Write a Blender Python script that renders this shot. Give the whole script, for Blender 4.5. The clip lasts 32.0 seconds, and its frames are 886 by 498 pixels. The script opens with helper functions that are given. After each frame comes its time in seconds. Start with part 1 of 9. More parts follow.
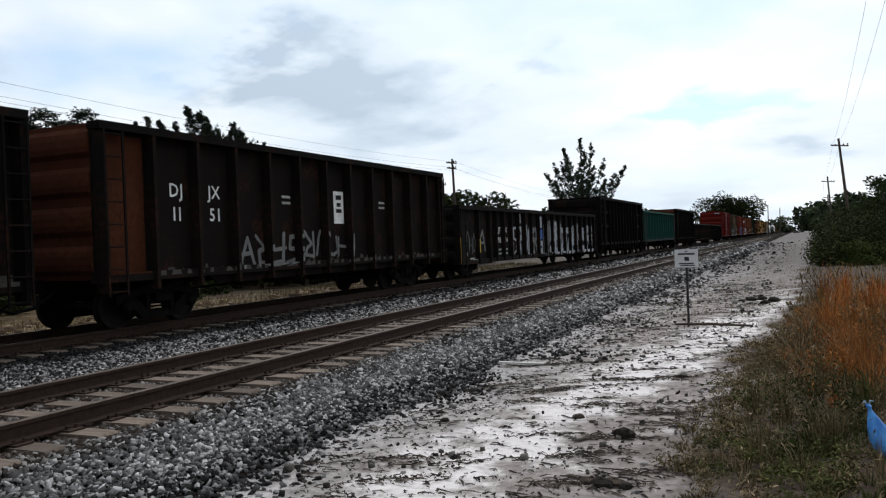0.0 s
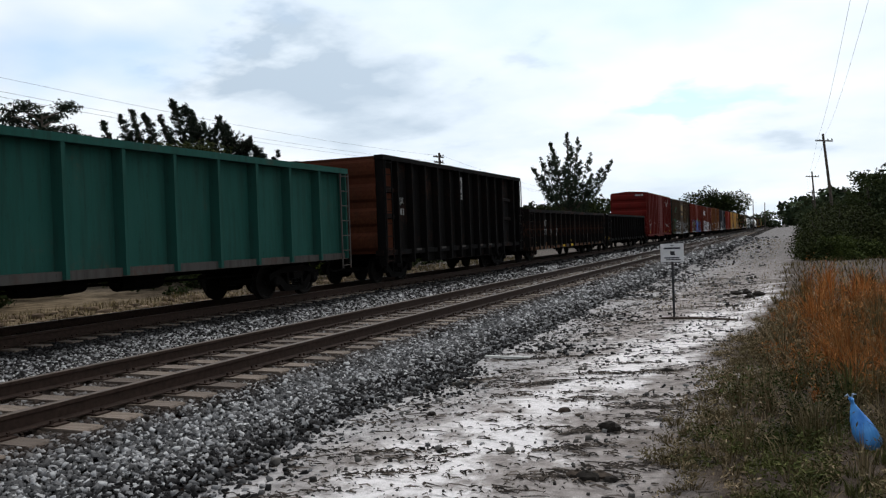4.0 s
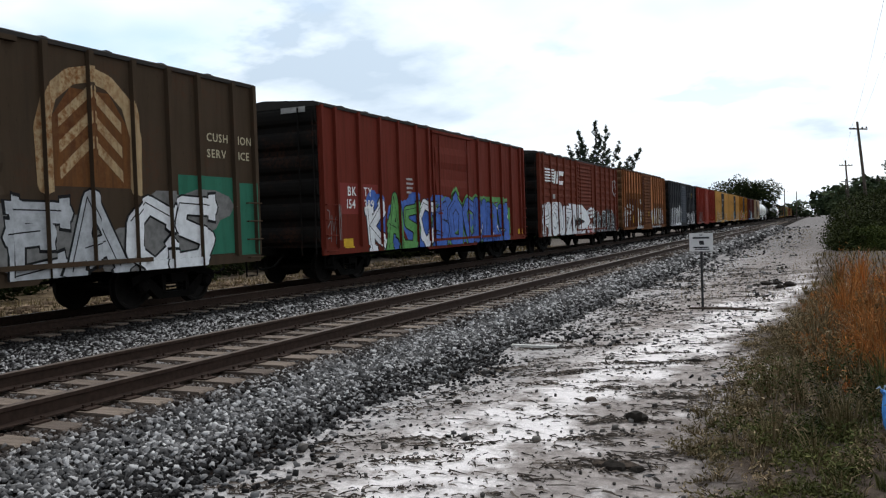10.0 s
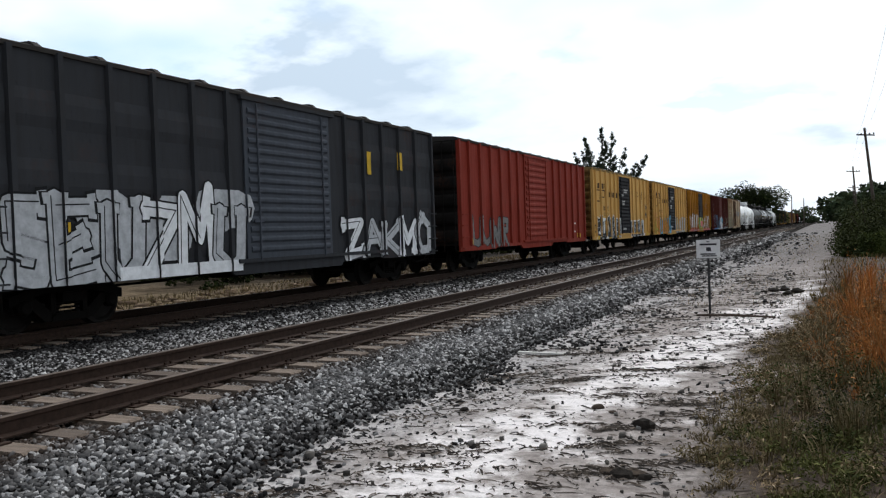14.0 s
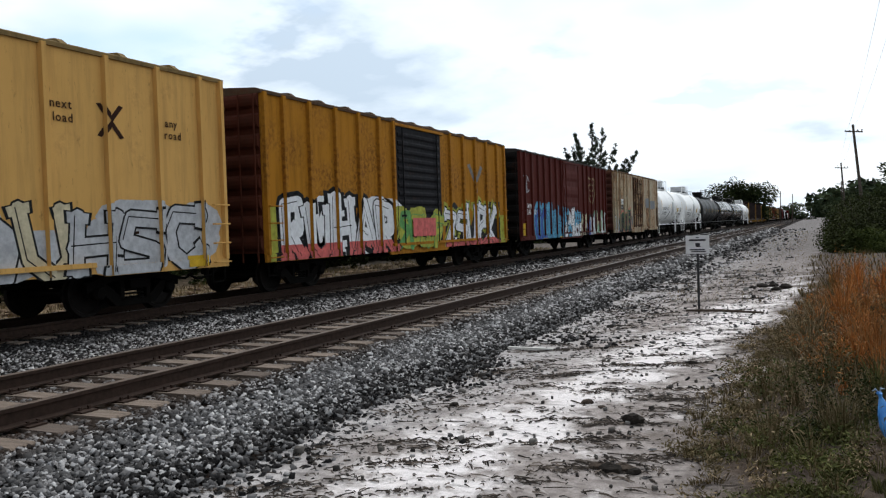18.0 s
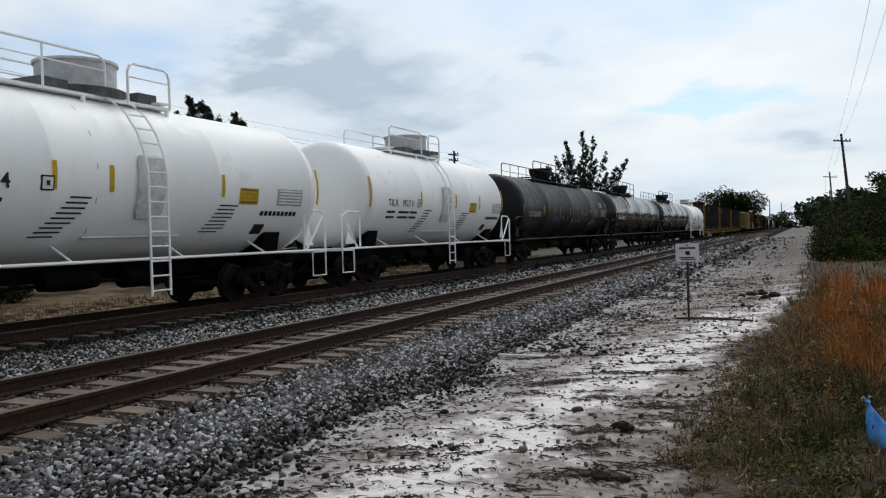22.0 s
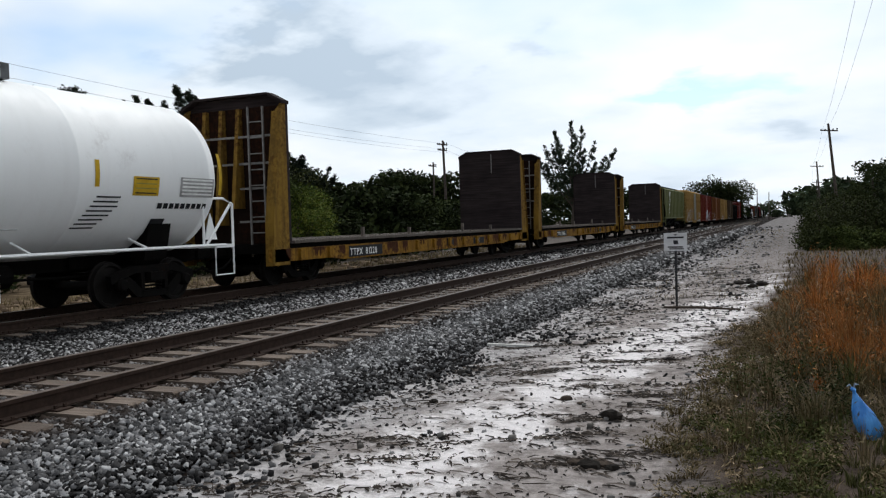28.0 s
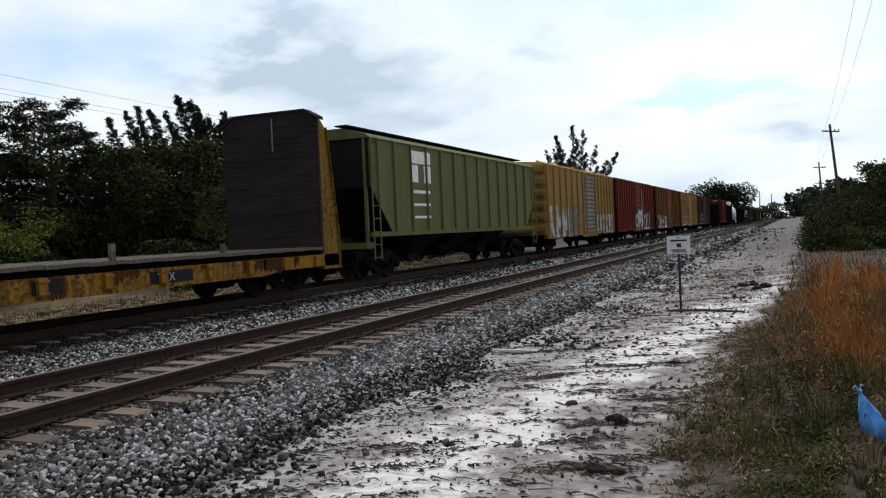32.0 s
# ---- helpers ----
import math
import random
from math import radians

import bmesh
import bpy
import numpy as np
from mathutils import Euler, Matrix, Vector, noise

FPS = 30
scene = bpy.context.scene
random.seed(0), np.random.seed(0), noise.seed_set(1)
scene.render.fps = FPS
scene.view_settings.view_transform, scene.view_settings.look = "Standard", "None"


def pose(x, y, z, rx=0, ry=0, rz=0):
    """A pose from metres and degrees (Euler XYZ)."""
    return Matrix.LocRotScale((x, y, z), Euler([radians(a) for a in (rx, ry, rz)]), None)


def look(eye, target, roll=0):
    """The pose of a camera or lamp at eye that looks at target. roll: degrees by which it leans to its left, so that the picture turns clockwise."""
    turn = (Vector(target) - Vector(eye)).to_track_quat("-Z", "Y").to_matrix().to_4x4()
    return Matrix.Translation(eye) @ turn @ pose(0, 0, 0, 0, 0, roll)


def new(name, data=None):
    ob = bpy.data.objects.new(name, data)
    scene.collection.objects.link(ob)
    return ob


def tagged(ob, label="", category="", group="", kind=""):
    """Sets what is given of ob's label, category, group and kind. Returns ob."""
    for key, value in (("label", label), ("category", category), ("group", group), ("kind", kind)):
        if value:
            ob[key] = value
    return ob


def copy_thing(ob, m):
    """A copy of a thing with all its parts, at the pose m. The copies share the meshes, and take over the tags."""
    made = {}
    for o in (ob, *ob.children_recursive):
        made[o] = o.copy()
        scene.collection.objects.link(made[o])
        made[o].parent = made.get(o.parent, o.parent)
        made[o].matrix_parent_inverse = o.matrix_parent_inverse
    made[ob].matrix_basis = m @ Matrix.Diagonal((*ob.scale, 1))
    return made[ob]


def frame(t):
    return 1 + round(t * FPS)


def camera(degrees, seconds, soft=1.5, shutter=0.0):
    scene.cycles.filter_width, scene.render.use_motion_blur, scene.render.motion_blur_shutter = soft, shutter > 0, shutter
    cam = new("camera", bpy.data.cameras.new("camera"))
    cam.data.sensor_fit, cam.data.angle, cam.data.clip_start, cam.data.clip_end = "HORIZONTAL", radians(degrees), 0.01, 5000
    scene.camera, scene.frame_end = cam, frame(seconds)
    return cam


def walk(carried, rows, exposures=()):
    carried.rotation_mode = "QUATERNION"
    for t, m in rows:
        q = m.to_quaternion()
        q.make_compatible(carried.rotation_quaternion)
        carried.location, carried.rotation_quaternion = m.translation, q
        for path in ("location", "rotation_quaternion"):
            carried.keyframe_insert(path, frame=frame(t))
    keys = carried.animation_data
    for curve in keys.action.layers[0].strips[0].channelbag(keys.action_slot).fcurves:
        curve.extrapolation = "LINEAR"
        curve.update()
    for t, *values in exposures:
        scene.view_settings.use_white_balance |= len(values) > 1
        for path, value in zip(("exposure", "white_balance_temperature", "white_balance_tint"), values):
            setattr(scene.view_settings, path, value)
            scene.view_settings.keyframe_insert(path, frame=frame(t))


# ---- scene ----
cam = camera(56.8, 32.0, soft=1.25)
EYE = 1.37          # above the rail heads, which lie at z = 0
ROWS = [
    (0.0, 23.50, -0.43, 2.15),
    (0.5, 23.43, -0.77, 2.05),
    (1.0, 22.48, -1.14, 2.01),
    (1.5, 22.65, -1.51, 2.06),
    (2.0, 22.43, -1.10, 2.42),
    (2.5, 22.45, -1.25, 2.20),
    (4.5, 22.75, -0.77, 2.02),
    (5.0, 23.29, -0.82, 1.92),
    (5.5, 23.50, -0.98, 1.80),
    (6.0, 23.44, -1.04, 1.73),
    (6.5, 23.77, -1.23, 1.80),
    (7.0, 23.36, -1.08, 1.93),
    (7.5, 23.89, -1.23, 2.08),
    (8.0, 24.04, -1.19, 2.06),
    (8.5, 24.53, -1.39, 2.01),
    (9.0, 24.75, -1.18, 2.04),
    (9.5, 24.64, -1.47, 2.06),
    (10.0, 24.49, -1.62, 1.86),
    (10.5, 24.45, -1.23, 1.93),
    (11.0, 24.64, -1.49, 1.86),
    (11.5, 25.00, -1.59, 1.81),
    (12.0, 24.44, -1.56, 1.68),
    (12.5, 24.69, -1.42, 1.84),
    (13.0, 24.77, -1.26, 1.80),
    (13.5, 24.93, -1.10, 2.00),
    (15.5, 24.75, -1.17, 1.87),
    (16.0, 24.26, -1.34, 1.87),
    (16.5, 24.33, -1.16, 1.98),
    (17.0, 24.11, -1.08, 2.00),
    (17.5, 23.94, -1.16, 1.88),
    (18.0, 24.25, -1.46, 1.87),
    (18.5, 24.52, -1.41, 1.80),
    (19.0, 24.56, -1.50, 1.82),
    (19.5, 24.20, -1.54, 1.75),
    (20.0, 24.19, -1.55, 1.79),
    (20.5, 24.13, -1.50, 1.76),
    (21.0, 24.14, -1.50, 1.69),
    (21.5, 24.05, -1.28, 1.72),
    (22.0, 23.58, -0.99, 1.63),
    (22.5, 24.82, -0.85, 1.94),
    (23.0, 24.48, -1.09, 1.74),
    (23.5, 24.15, -1.58, 1.71),
    (24.0, 23.99, -1.34, 1.77),
    (24.5, 23.01, -1.38, 1.73),
    (25.0, 23.37, -1.35, 1.85),
    (25.5, 22.76, -2.11, 1.81),
    (27.5, 22.73, -2.13, 1.50),
    (28.0, 22.84, -1.72, 1.74),
    (28.5, 23.27, -1.69, 1.56),
    (29.0, 23.08, -1.52, 1.62),
    (29.5, 22.29, -1.34, 2.00),
    (30.0, 22.59, -1.39, 2.36),
    (30.5, 22.70, -1.40, 2.26),
    (31.0, 22.93, -1.26, 2.20),
    (31.5, 23.11, -1.34, 2.70),
    (32.0, 23.03, -1.28, 2.52),
]
walk(cam, [(t, pose(0, 0, EYE, 0, 0, yaw) @ pose(0, 0, 0, pitch) @ pose(0, 0, 0, 0, roll) @ pose(0, 0, 0, 90)) for t, yaw, pitch, roll in ROWS],
     exposures=[(0.0, 0.0), (7.0, 0.05), (10.0, 0.2), (20.0, 0.2), (21.0, 0.0), (22.0, -0.2), (23.0, -0.2), (24.0, 0.0), (25.0, 0.0), (27.5, -0.03), (28.0, -0.03), (29.0, 0.0), (32.0, 0.0)])

# ---- world and sun: a bright broken overcast, the sun high behind the clouds beyond the train ----
SUN_AZ, SUN_EL = -6.0, 50.0      # degrees from +y towards +x, degrees up
SPEED = 15.3                    # metres a second
NEAR_X, FAR_X = -6.87, -12.48   # centre lines of the two tracks


def tree_of(nt):
    def node(kind, **k):
        n = nt.nodes.new(kind)
        for key, val in k.items():
            if key in n.inputs:
                n.inputs[key].default_value = val
            else:
                setattr(n, key, val)
        return n
    return node, nt.links.new


CLOUD_BANKS = [(-1.33, 1.84, 0.40, 0.20, 0.18), (-1.25, 2.05, 0.50, 0.20, 0.12), (-1.35, 2.42, 0.60, 0.40, 0.10), (-1.80, 1.50, 0.40, 0.30, 0.10),
               (-0.65, 2.24, 0.16, 0.14, 0.08), (-0.07, 3.12, 0.45, 0.22, 0.13), (-1.0, 2.95, 0.9, 0.3, 0.09), (-0.75, 2.75, 0.5, 0.25, 0.06), (-2.3, 2.3, 0.6, 0.5, 0.08)]


def make_world():
    w = bpy.data.worlds.new("sky")
    scene.world = w
    w.use_nodes = True
    nt = w.node_tree
    nt.nodes.clear()
    node, link = tree_of(nt)
    sky = node("ShaderNodeTexSky")
    sky.sky_type, sky.sun_disc = "NISHITA", False
    sky.sun_elevation, sky.sun_rotation = radians(SUN_EL), radians(SUN_AZ)
    tc = node("ShaderNodeTexCoord")
    sep = node("ShaderNodeSeparateXYZ")
    link(tc.outputs["Generated"], sep.inputs[0])
    zz = node("ShaderNodeMath", operation="ADD")
    zz.inputs[1].default_value = 0.22
    zc = node("ShaderNodeMath", operation="MAXIMUM")
    zc.inputs[1].default_value = 0.0
    link(sep.outputs["Z"], zc.inputs[0])
    link(zc.outputs[0], zz.inputs[0])
    com = node("ShaderNodeCombineXYZ")
    for a, ax in enumerate("XY"):
        d = node("ShaderNodeMath", operation="DIVIDE")
        link(sep.outputs[ax], d.inputs[0])
        link(zz.outputs[0], d.inputs[1])
        link(d.outputs[0], com.inputs[a])
    mp = node("ShaderNodeMapping")
    mp.inputs["Location"].default_value = (3.265, 0.942, 0.0)
    link(com.outputs[0], mp.inputs[0])
    n1 = node("ShaderNodeTexNoise", Scale=1.15, Detail=6.0, Roughness=0.52)
    link(mp.outputs[0], n1.inputs["Vector"])
    n2 = node("ShaderNodeTexNoise", Scale=0.75, Detail=4.0, Roughness=0.5)
    mp2 = node("ShaderNodeMapping")
    mp2.inputs["Location"].default_value = (-4.7, 8.3, 0.0)
    link(com.outputs[0], mp2.inputs[0])
    link(mp2.outputs[0], n2.inputs["Vector"])
    ramp = node("ShaderNodeValToRGB")
    e = ramp.color_ramp.elements
    e[0].position, e[0].color = 0.36, (0.50, 0.605, 0.72, 1)
    e[1].position, e[1].color = 0.60, (0.92, 0.97, 1.0, 1)
    m = ramp.color_ramp.elements.new(0.47)
    m.color = (0.755, 0.85, 0.945, 1)
    # heavier banks of cloud: place, half widths and depth on the cloud deck, with ragged edges
    rag = node("ShaderNodeTexNoise", Scale=2.6, Detail=5.0, Roughness=0.55)
    link(com.outputs[0], rag.inputs["Vector"])
    shift = node("ShaderNodeVectorMath", operation="MULTIPLY_ADD")
    link(rag.outputs["Color"], shift.inputs[0])
    shift.inputs[1].default_value, shift.inputs[2].default_value = (0.95, 0.95, 0.0), (-0.475, -0.475, 0.0)
    deck = node("ShaderNodeVectorMath", operation="ADD")
    link(com.outputs[0], deck.inputs[0])
    link(shift.outputs[0], deck.inputs[1])
    level = node("ShaderNodeMath", operation="MULTIPLY_ADD")
    link(n1.outputs["Fac"], level.inputs[0])
    level.inputs[1].default_value, level.inputs[2].default_value = 0.60, 0.235
    total = level.outputs[0]
    for bx, by, wx, wy, deep in CLOUD_BANKS:
        away = node("ShaderNodeVectorMath", operation="SUBTRACT")
        link(deck.outputs[0], away.inputs[0])
        away.inputs[1].default_value = (bx, by, 0.0)
        scaled = node("ShaderNodeVectorMath", operation="MULTIPLY")
        link(away.outputs[0], scaled.inputs[0])
        scaled.inputs[1].default_value = (1 / wx, 1 / wy, 0.0)
        size = node("ShaderNodeVectorMath", operation="LENGTH")
        link(scaled.outputs[0], size.inputs[0])
        bank = node("ShaderNodeMapRange", interpolation_type="SMOOTHSTEP")
        for i, val in zip(range(1, 5), (0.0, 1.0, -deep, 0.0)):
            bank.inputs[i].default_value = val
        link(size.outputs["Value"], bank.inputs[0])
        plus = node("ShaderNodeMath", operation="ADD")
        link(total, plus.inputs[0])
        link(bank.outputs[0], plus.inputs[1])
        total = plus.outputs[0]
    link(total, ramp.inputs[0])
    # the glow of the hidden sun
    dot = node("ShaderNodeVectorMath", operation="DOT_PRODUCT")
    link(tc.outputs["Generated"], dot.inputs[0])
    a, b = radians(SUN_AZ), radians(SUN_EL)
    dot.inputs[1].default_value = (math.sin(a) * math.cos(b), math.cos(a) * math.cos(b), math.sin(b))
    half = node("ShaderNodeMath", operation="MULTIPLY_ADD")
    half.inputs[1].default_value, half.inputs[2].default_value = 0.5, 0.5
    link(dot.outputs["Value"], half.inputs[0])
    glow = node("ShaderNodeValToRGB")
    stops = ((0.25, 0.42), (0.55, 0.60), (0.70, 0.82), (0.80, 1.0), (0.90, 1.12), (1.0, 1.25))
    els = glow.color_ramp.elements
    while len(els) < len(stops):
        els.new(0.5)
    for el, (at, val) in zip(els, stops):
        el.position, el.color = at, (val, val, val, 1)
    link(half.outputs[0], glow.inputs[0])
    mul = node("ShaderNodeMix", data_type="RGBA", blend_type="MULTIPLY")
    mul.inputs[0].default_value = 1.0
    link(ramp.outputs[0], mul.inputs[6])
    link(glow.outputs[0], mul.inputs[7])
    dim = node("ShaderNodeMix", data_type="RGBA", blend_type="MULTIPLY")
    dim.inputs[0].default_value = 1.0
    link(sky.outputs[0], dim.inputs[6])
    dim.inputs[7].default_value = (0.10, 0.122, 0.142, 1)
    gap = node("ShaderNodeMapRange")
    for i, val in zip(range(1, 5), (0.30, 0.46, 0.25, 1.0)):
        gap.inputs[i].default_value = val
    # the clouds part low over the far end of the line
    off = node("ShaderNodeVectorMath", operation="SUBTRACT")
    link(deck.outputs[0], off.inputs[0])
    off.inputs[1].default_value = (-0.36, 2.70, 0.0)
    wide = node("ShaderNodeVectorMath", operation="MULTIPLY")
    link(off.outputs[0], wide.inputs[0])
    wide.inputs[1].default_value = (1.0, 2.6, 0.0)
    dst = node("ShaderNodeVectorMath", operation="LENGTH")
    link(wide.outputs[0], dst.inputs[0])
    part_way = node("ShaderNodeMapRange")
    for i, val in zip(range(1, 5), (0.10, 0.55, -0.34, 0.0)):
        part_way.inputs[i].default_value = val
    link(dst.outputs["Value"], part_way.inputs[0])
    thin = node("ShaderNodeMath", operation="ADD")
    link(n2.outputs["Fac"], thin.inputs[0])
    link(part_way.outputs[0], thin.inputs[1])
    link(thin.outputs[0], gap.inputs[0])
    low = node("ShaderNodeMapRange")
    for i, val in zip(range(1, 5), (0.05, 0.12, 1.0, 0.0)):
        low.inputs[i].default_value = val
    link(sep.outputs["Z"], low.inputs[0])
    cover = node("ShaderNodeMath", operation="MAXIMUM")
    link(gap.outputs[0], cover.inputs[0])
    link(low.outputs[0], cover.inputs[1])
    mix = node("ShaderNodeMix", data_type="RGBA")
    link(cover.outputs[0], mix.inputs[0])
    link(dim.outputs[2], mix.inputs[6])
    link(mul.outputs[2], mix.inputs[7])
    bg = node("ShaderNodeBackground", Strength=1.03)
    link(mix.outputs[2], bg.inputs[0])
    link(bg.outputs[0], node("ShaderNodeOutputWorld").inputs[0])


make_world()
sun = new("sun", bpy.data.lights.new("sun", "SUN"))
sun.data.energy, sun.data.angle, sun.data.color = 1.25, radians(28), (1.0, 0.97, 0.92)
sun.matrix_world = look((math.sin(radians(SUN_AZ)) * 50, math.cos(radians(SUN_AZ)) * 50, 50 * math.tan(radians(SUN_EL))), (0, 0, 0))


# ---- materials ----
def principled(name):
    m = bpy.data.materials.new(name)
    m.use_nodes = True
    nt = m.node_tree
    nt.nodes.clear()
    node, link = tree_of(nt)
    out = node("ShaderNodeOutputMaterial")
    bsdf = node("ShaderNodeBsdfPrincipled")
    link(bsdf.outputs[0], out.inputs[0])
    return m, node, link, bsdf


def rgb(c):
    return (*c, 1.0)


def bump_from(node, link, bsdf, source, strength, distance):
    b = node("ShaderNodeBump", Strength=strength, Distance=distance)
    link(source, b.inputs["Height"])
    link(b.outputs[0], bsdf.inputs["Normal"])


def coords(node, link, offset, scale=(1, 1, 1), kind="Object"):
    tc = node("ShaderNodeTexCoord")
    mp = node("ShaderNodeMapping")
    mp.inputs["Location"].default_value = (offset, offset * 1.7, offset * 0.6)
    mp.inputs["Scale"].default_value = scale
    link(tc.outputs[kind], mp.inputs[0])
    return mp.outputs[0]


def blend(node, link, factor, a, b):
    """a where factor is 0, b where it is 1; a and b are colours or sockets."""
    mx = node("ShaderNodeMix", data_type="RGBA")
    if isinstance(factor, (int, float)):
        mx.inputs[0].default_value = factor
    else:
        link(factor, mx.inputs[0])
    for slot, val in ((6, a), (7, b)):
        if isinstance(val, tuple):
            mx.inputs[slot].default_value = rgb(val)
        else:
            link(val, mx.inputs[slot])
    return mx.outputs[2]


def spread(node, link, source, lo, hi, to_lo=0.0, to_hi=1.0):
    r = node("ShaderNodeMapRange")
    for i, val in zip(range(1, 5), (lo, hi, to_lo, to_hi)):
        r.inputs[i].default_value = val
    link(source, r.inputs[0])
    return r.outputs[0]


SEED = [0.0]


def paint(name, colour, dirt=0.45, rust=0.15, rough=0.6, rust_colour=(0.13, 0.045, 0.02), dirt_colour=(0.045, 0.038, 0.032), fade=0.25, gloss=0.04, chips=0.35):
    """Weathered wagon paint: blotchy fading, rain streaks of dirt, rust patches."""
    SEED[0] += 3.7
    m, node, link, bsdf = principled(name)
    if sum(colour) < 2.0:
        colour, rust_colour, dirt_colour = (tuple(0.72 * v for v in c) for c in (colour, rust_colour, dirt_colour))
    flat = coords(node, link, SEED[0])
    streaky = coords(node, link, SEED[0] + 1.3, (2.2, 4.0, 0.35))
    big = node("ShaderNodeTexNoise", Scale=0.7, Detail=5.0, Roughness=0.6)
    link(flat, big.inputs["Vector"])
    st = node("ShaderNodeTexNoise", Scale=1.6, Detail=6.0, Roughness=0.65)
    link(streaky, st.inputs["Vector"])
    fine = node("ShaderNodeTexNoise", Scale=9.0, Detail=6.0, Roughness=0.7)
    link(flat, fine.inputs["Vector"])
    lum = sum(colour) / 3
    pale = tuple(min(0.9, c * 1.35 + 0.03 * min(1.0, lum / 0.1)) for c in colour)
    dirt_colour = tuple(min(d, 0.4 * d + 0.6 * c) for d, c in zip(dirt_colour, colour))
    col = blend(node, link, spread(node, link, big.outputs["Fac"], 0.4, 0.75, 0.0, fade), colour, pale)
    col = blend(node, link, spread(node, link, st.outputs["Fac"], 0.46, 0.72, 0.0, dirt), col, dirt_colour)
    ru = node("ShaderNodeMath", operation="MULTIPLY")
    link(spread(node, link, fine.outputs["Fac"], 0.42, 0.6), ru.inputs[0])
    link(spread(node, link, big.outputs["Fac"], 0.62 - 0.5 * rust, 0.78 - 0.35 * rust, 0.0, min(1.0, 0.35 + rust)), ru.inputs[1])
    col = blend(node, link, ru.outputs[0], col, rust_colour)
    # fine dark chips and short drips
    chip = node("ShaderNodeTexNoise", Scale=5.0, Detail=7.0, Roughness=0.75)
    link(coords(node, link, SEED[0] + 2.1, (2.4, 2.4, 0.8)), chip.inputs["Vector"])
    col = blend(node, link, spread(node, link, chip.outputs["Fac"], 0.60, 0.68, 0.0, chips), col, tuple(0.35 * c for c in dirt_colour))
    link(col, bsdf.inputs["Base Color"])
    link(spread(node, link, st.outputs["Fac"], 0.3, 0.7, rough - 0.1, min(1.0, rough + 0.25)), bsdf.inputs["Roughness"])
    bsdf.inputs["Specular IOR Level"].default_value = gloss
    bump_from(node, link, bsdf, fine.outputs["Fac"], 0.25, 0.01)
    return m


def plain(name, colour, rough=0.7, metal=0.0, vary=0.2, scale=6.0, bump=0.15):
    SEED[0] += 2.1
    m, node, link, bsdf = principled(name)
    flat = coords(node, link, SEED[0])
    n = node("ShaderNodeTexNoise", Scale=scale, Detail=5.0, Roughness=0.65)
    link(flat, n.inputs["Vector"])
    dark = tuple(c * (1 - vary) for c in colour)
    light = tuple(min(1.0, c * (1 + vary)) for c in colour)
    link(blend(node, link, spread(node, link, n.outputs["Fac"], 0.35, 0.65), dark, light), bsdf.inputs["Base Color"])
    bsdf.inputs["Roughness"].default_value, bsdf.inputs["Metallic"].default_value = rough, metal
    bsdf.inputs["Specular IOR Level"].default_value = 0.15
    bump_from(node, link, bsdf, n.outputs["Fac"], bump, 0.02)
    return m


def by_island(name, stops, rough=0.9, noise_scale=0.0, patch=None, strip=None):
    """One colour for each loose piece of a mesh, out of a ramp of colours."""
    m, node, link, bsdf = principled(name)
    g = node("ShaderNodeNewGeometry")
    ramp = node("ShaderNodeValToRGB")
    els = ramp.color_ramp.elements
    while len(els) < len(stops):
        els.new(0.5)
    for el, (pos, c) in zip(els, stops):
        el.position, el.color = pos, rgb(c)
    link(g.outputs["Random Per Island"], ramp.inputs[0])
    col = ramp.outputs[0]
    if noise_scale:
        n = node("ShaderNodeTexNoise", Scale=noise_scale, Detail=3.0)
        link(coords(node, link, 1.0), n.inputs["Vector"])
        other = patch if patch else tuple(c * 0.45 for c in stops[0][1])
        col = blend(node, link, spread(node, link, n.outputs["Fac"], 0.42, 0.62, 0.0, 0.8), col, other)
    if strip:
        # a strip of dirty, oil-dark stones between two values of x
        sep = node("ShaderNodeSeparateXYZ")
        link(coords(node, link, 0.0), sep.inputs[0])
        rag = node("ShaderNodeMath", operation="MULTIPLY_ADD")
        link(n.outputs["Fac"], rag.inputs[0])
        rag.inputs[1].default_value = 1.2
        link(sep.outputs["X"], rag.inputs[2])
        col = blend(node, link, spread(node, link, rag.outputs[0], strip[0] + 0.6, strip[1] + 0.6, 0.0, 0.30), col, (0.03, 0.03, 0.031))
    link(col, bsdf.inputs["Base Color"])
    bsdf.inputs["Roughness"].default_value = rough
    bsdf.inputs["Specular IOR Level"].default_value = 0.05
    return m


def grain(name, dark, light):
    """Weathered boards with the grain running level."""
    SEED[0] += 2.9
    m, node, link, bsdf = principled(name)
    n = node("ShaderNodeTexNoise", Scale=1.6, Detail=7.0, Roughness=0.7)
    link(coords(node, link, SEED[0], (0.5, 0.5, 11.0)), n.inputs["Vector"])
    big = node("ShaderNodeTexNoise", Scale=0.9, Detail=3.0)
    link(coords(node, link, SEED[0] + 1.0), big.inputs["Vector"])
    col = blend(node, link, spread(node, link, n.outputs["Fac"], 0.32, 0.68), dark, light)
    col = blend(node, link, spread(node, link, big.outputs["Fac"], 0.45, 0.7, 0.0, 0.5), col, dark)
    link(col, bsdf.inputs["Base Color"])
    bsdf.inputs["Roughness"].default_value = 0.9
    bsdf.inputs["Specular IOR Level"].default_value = 0.1
    bump_from(node, link, bsdf, n.outputs["Fac"], 0.4, 0.01)
    return m


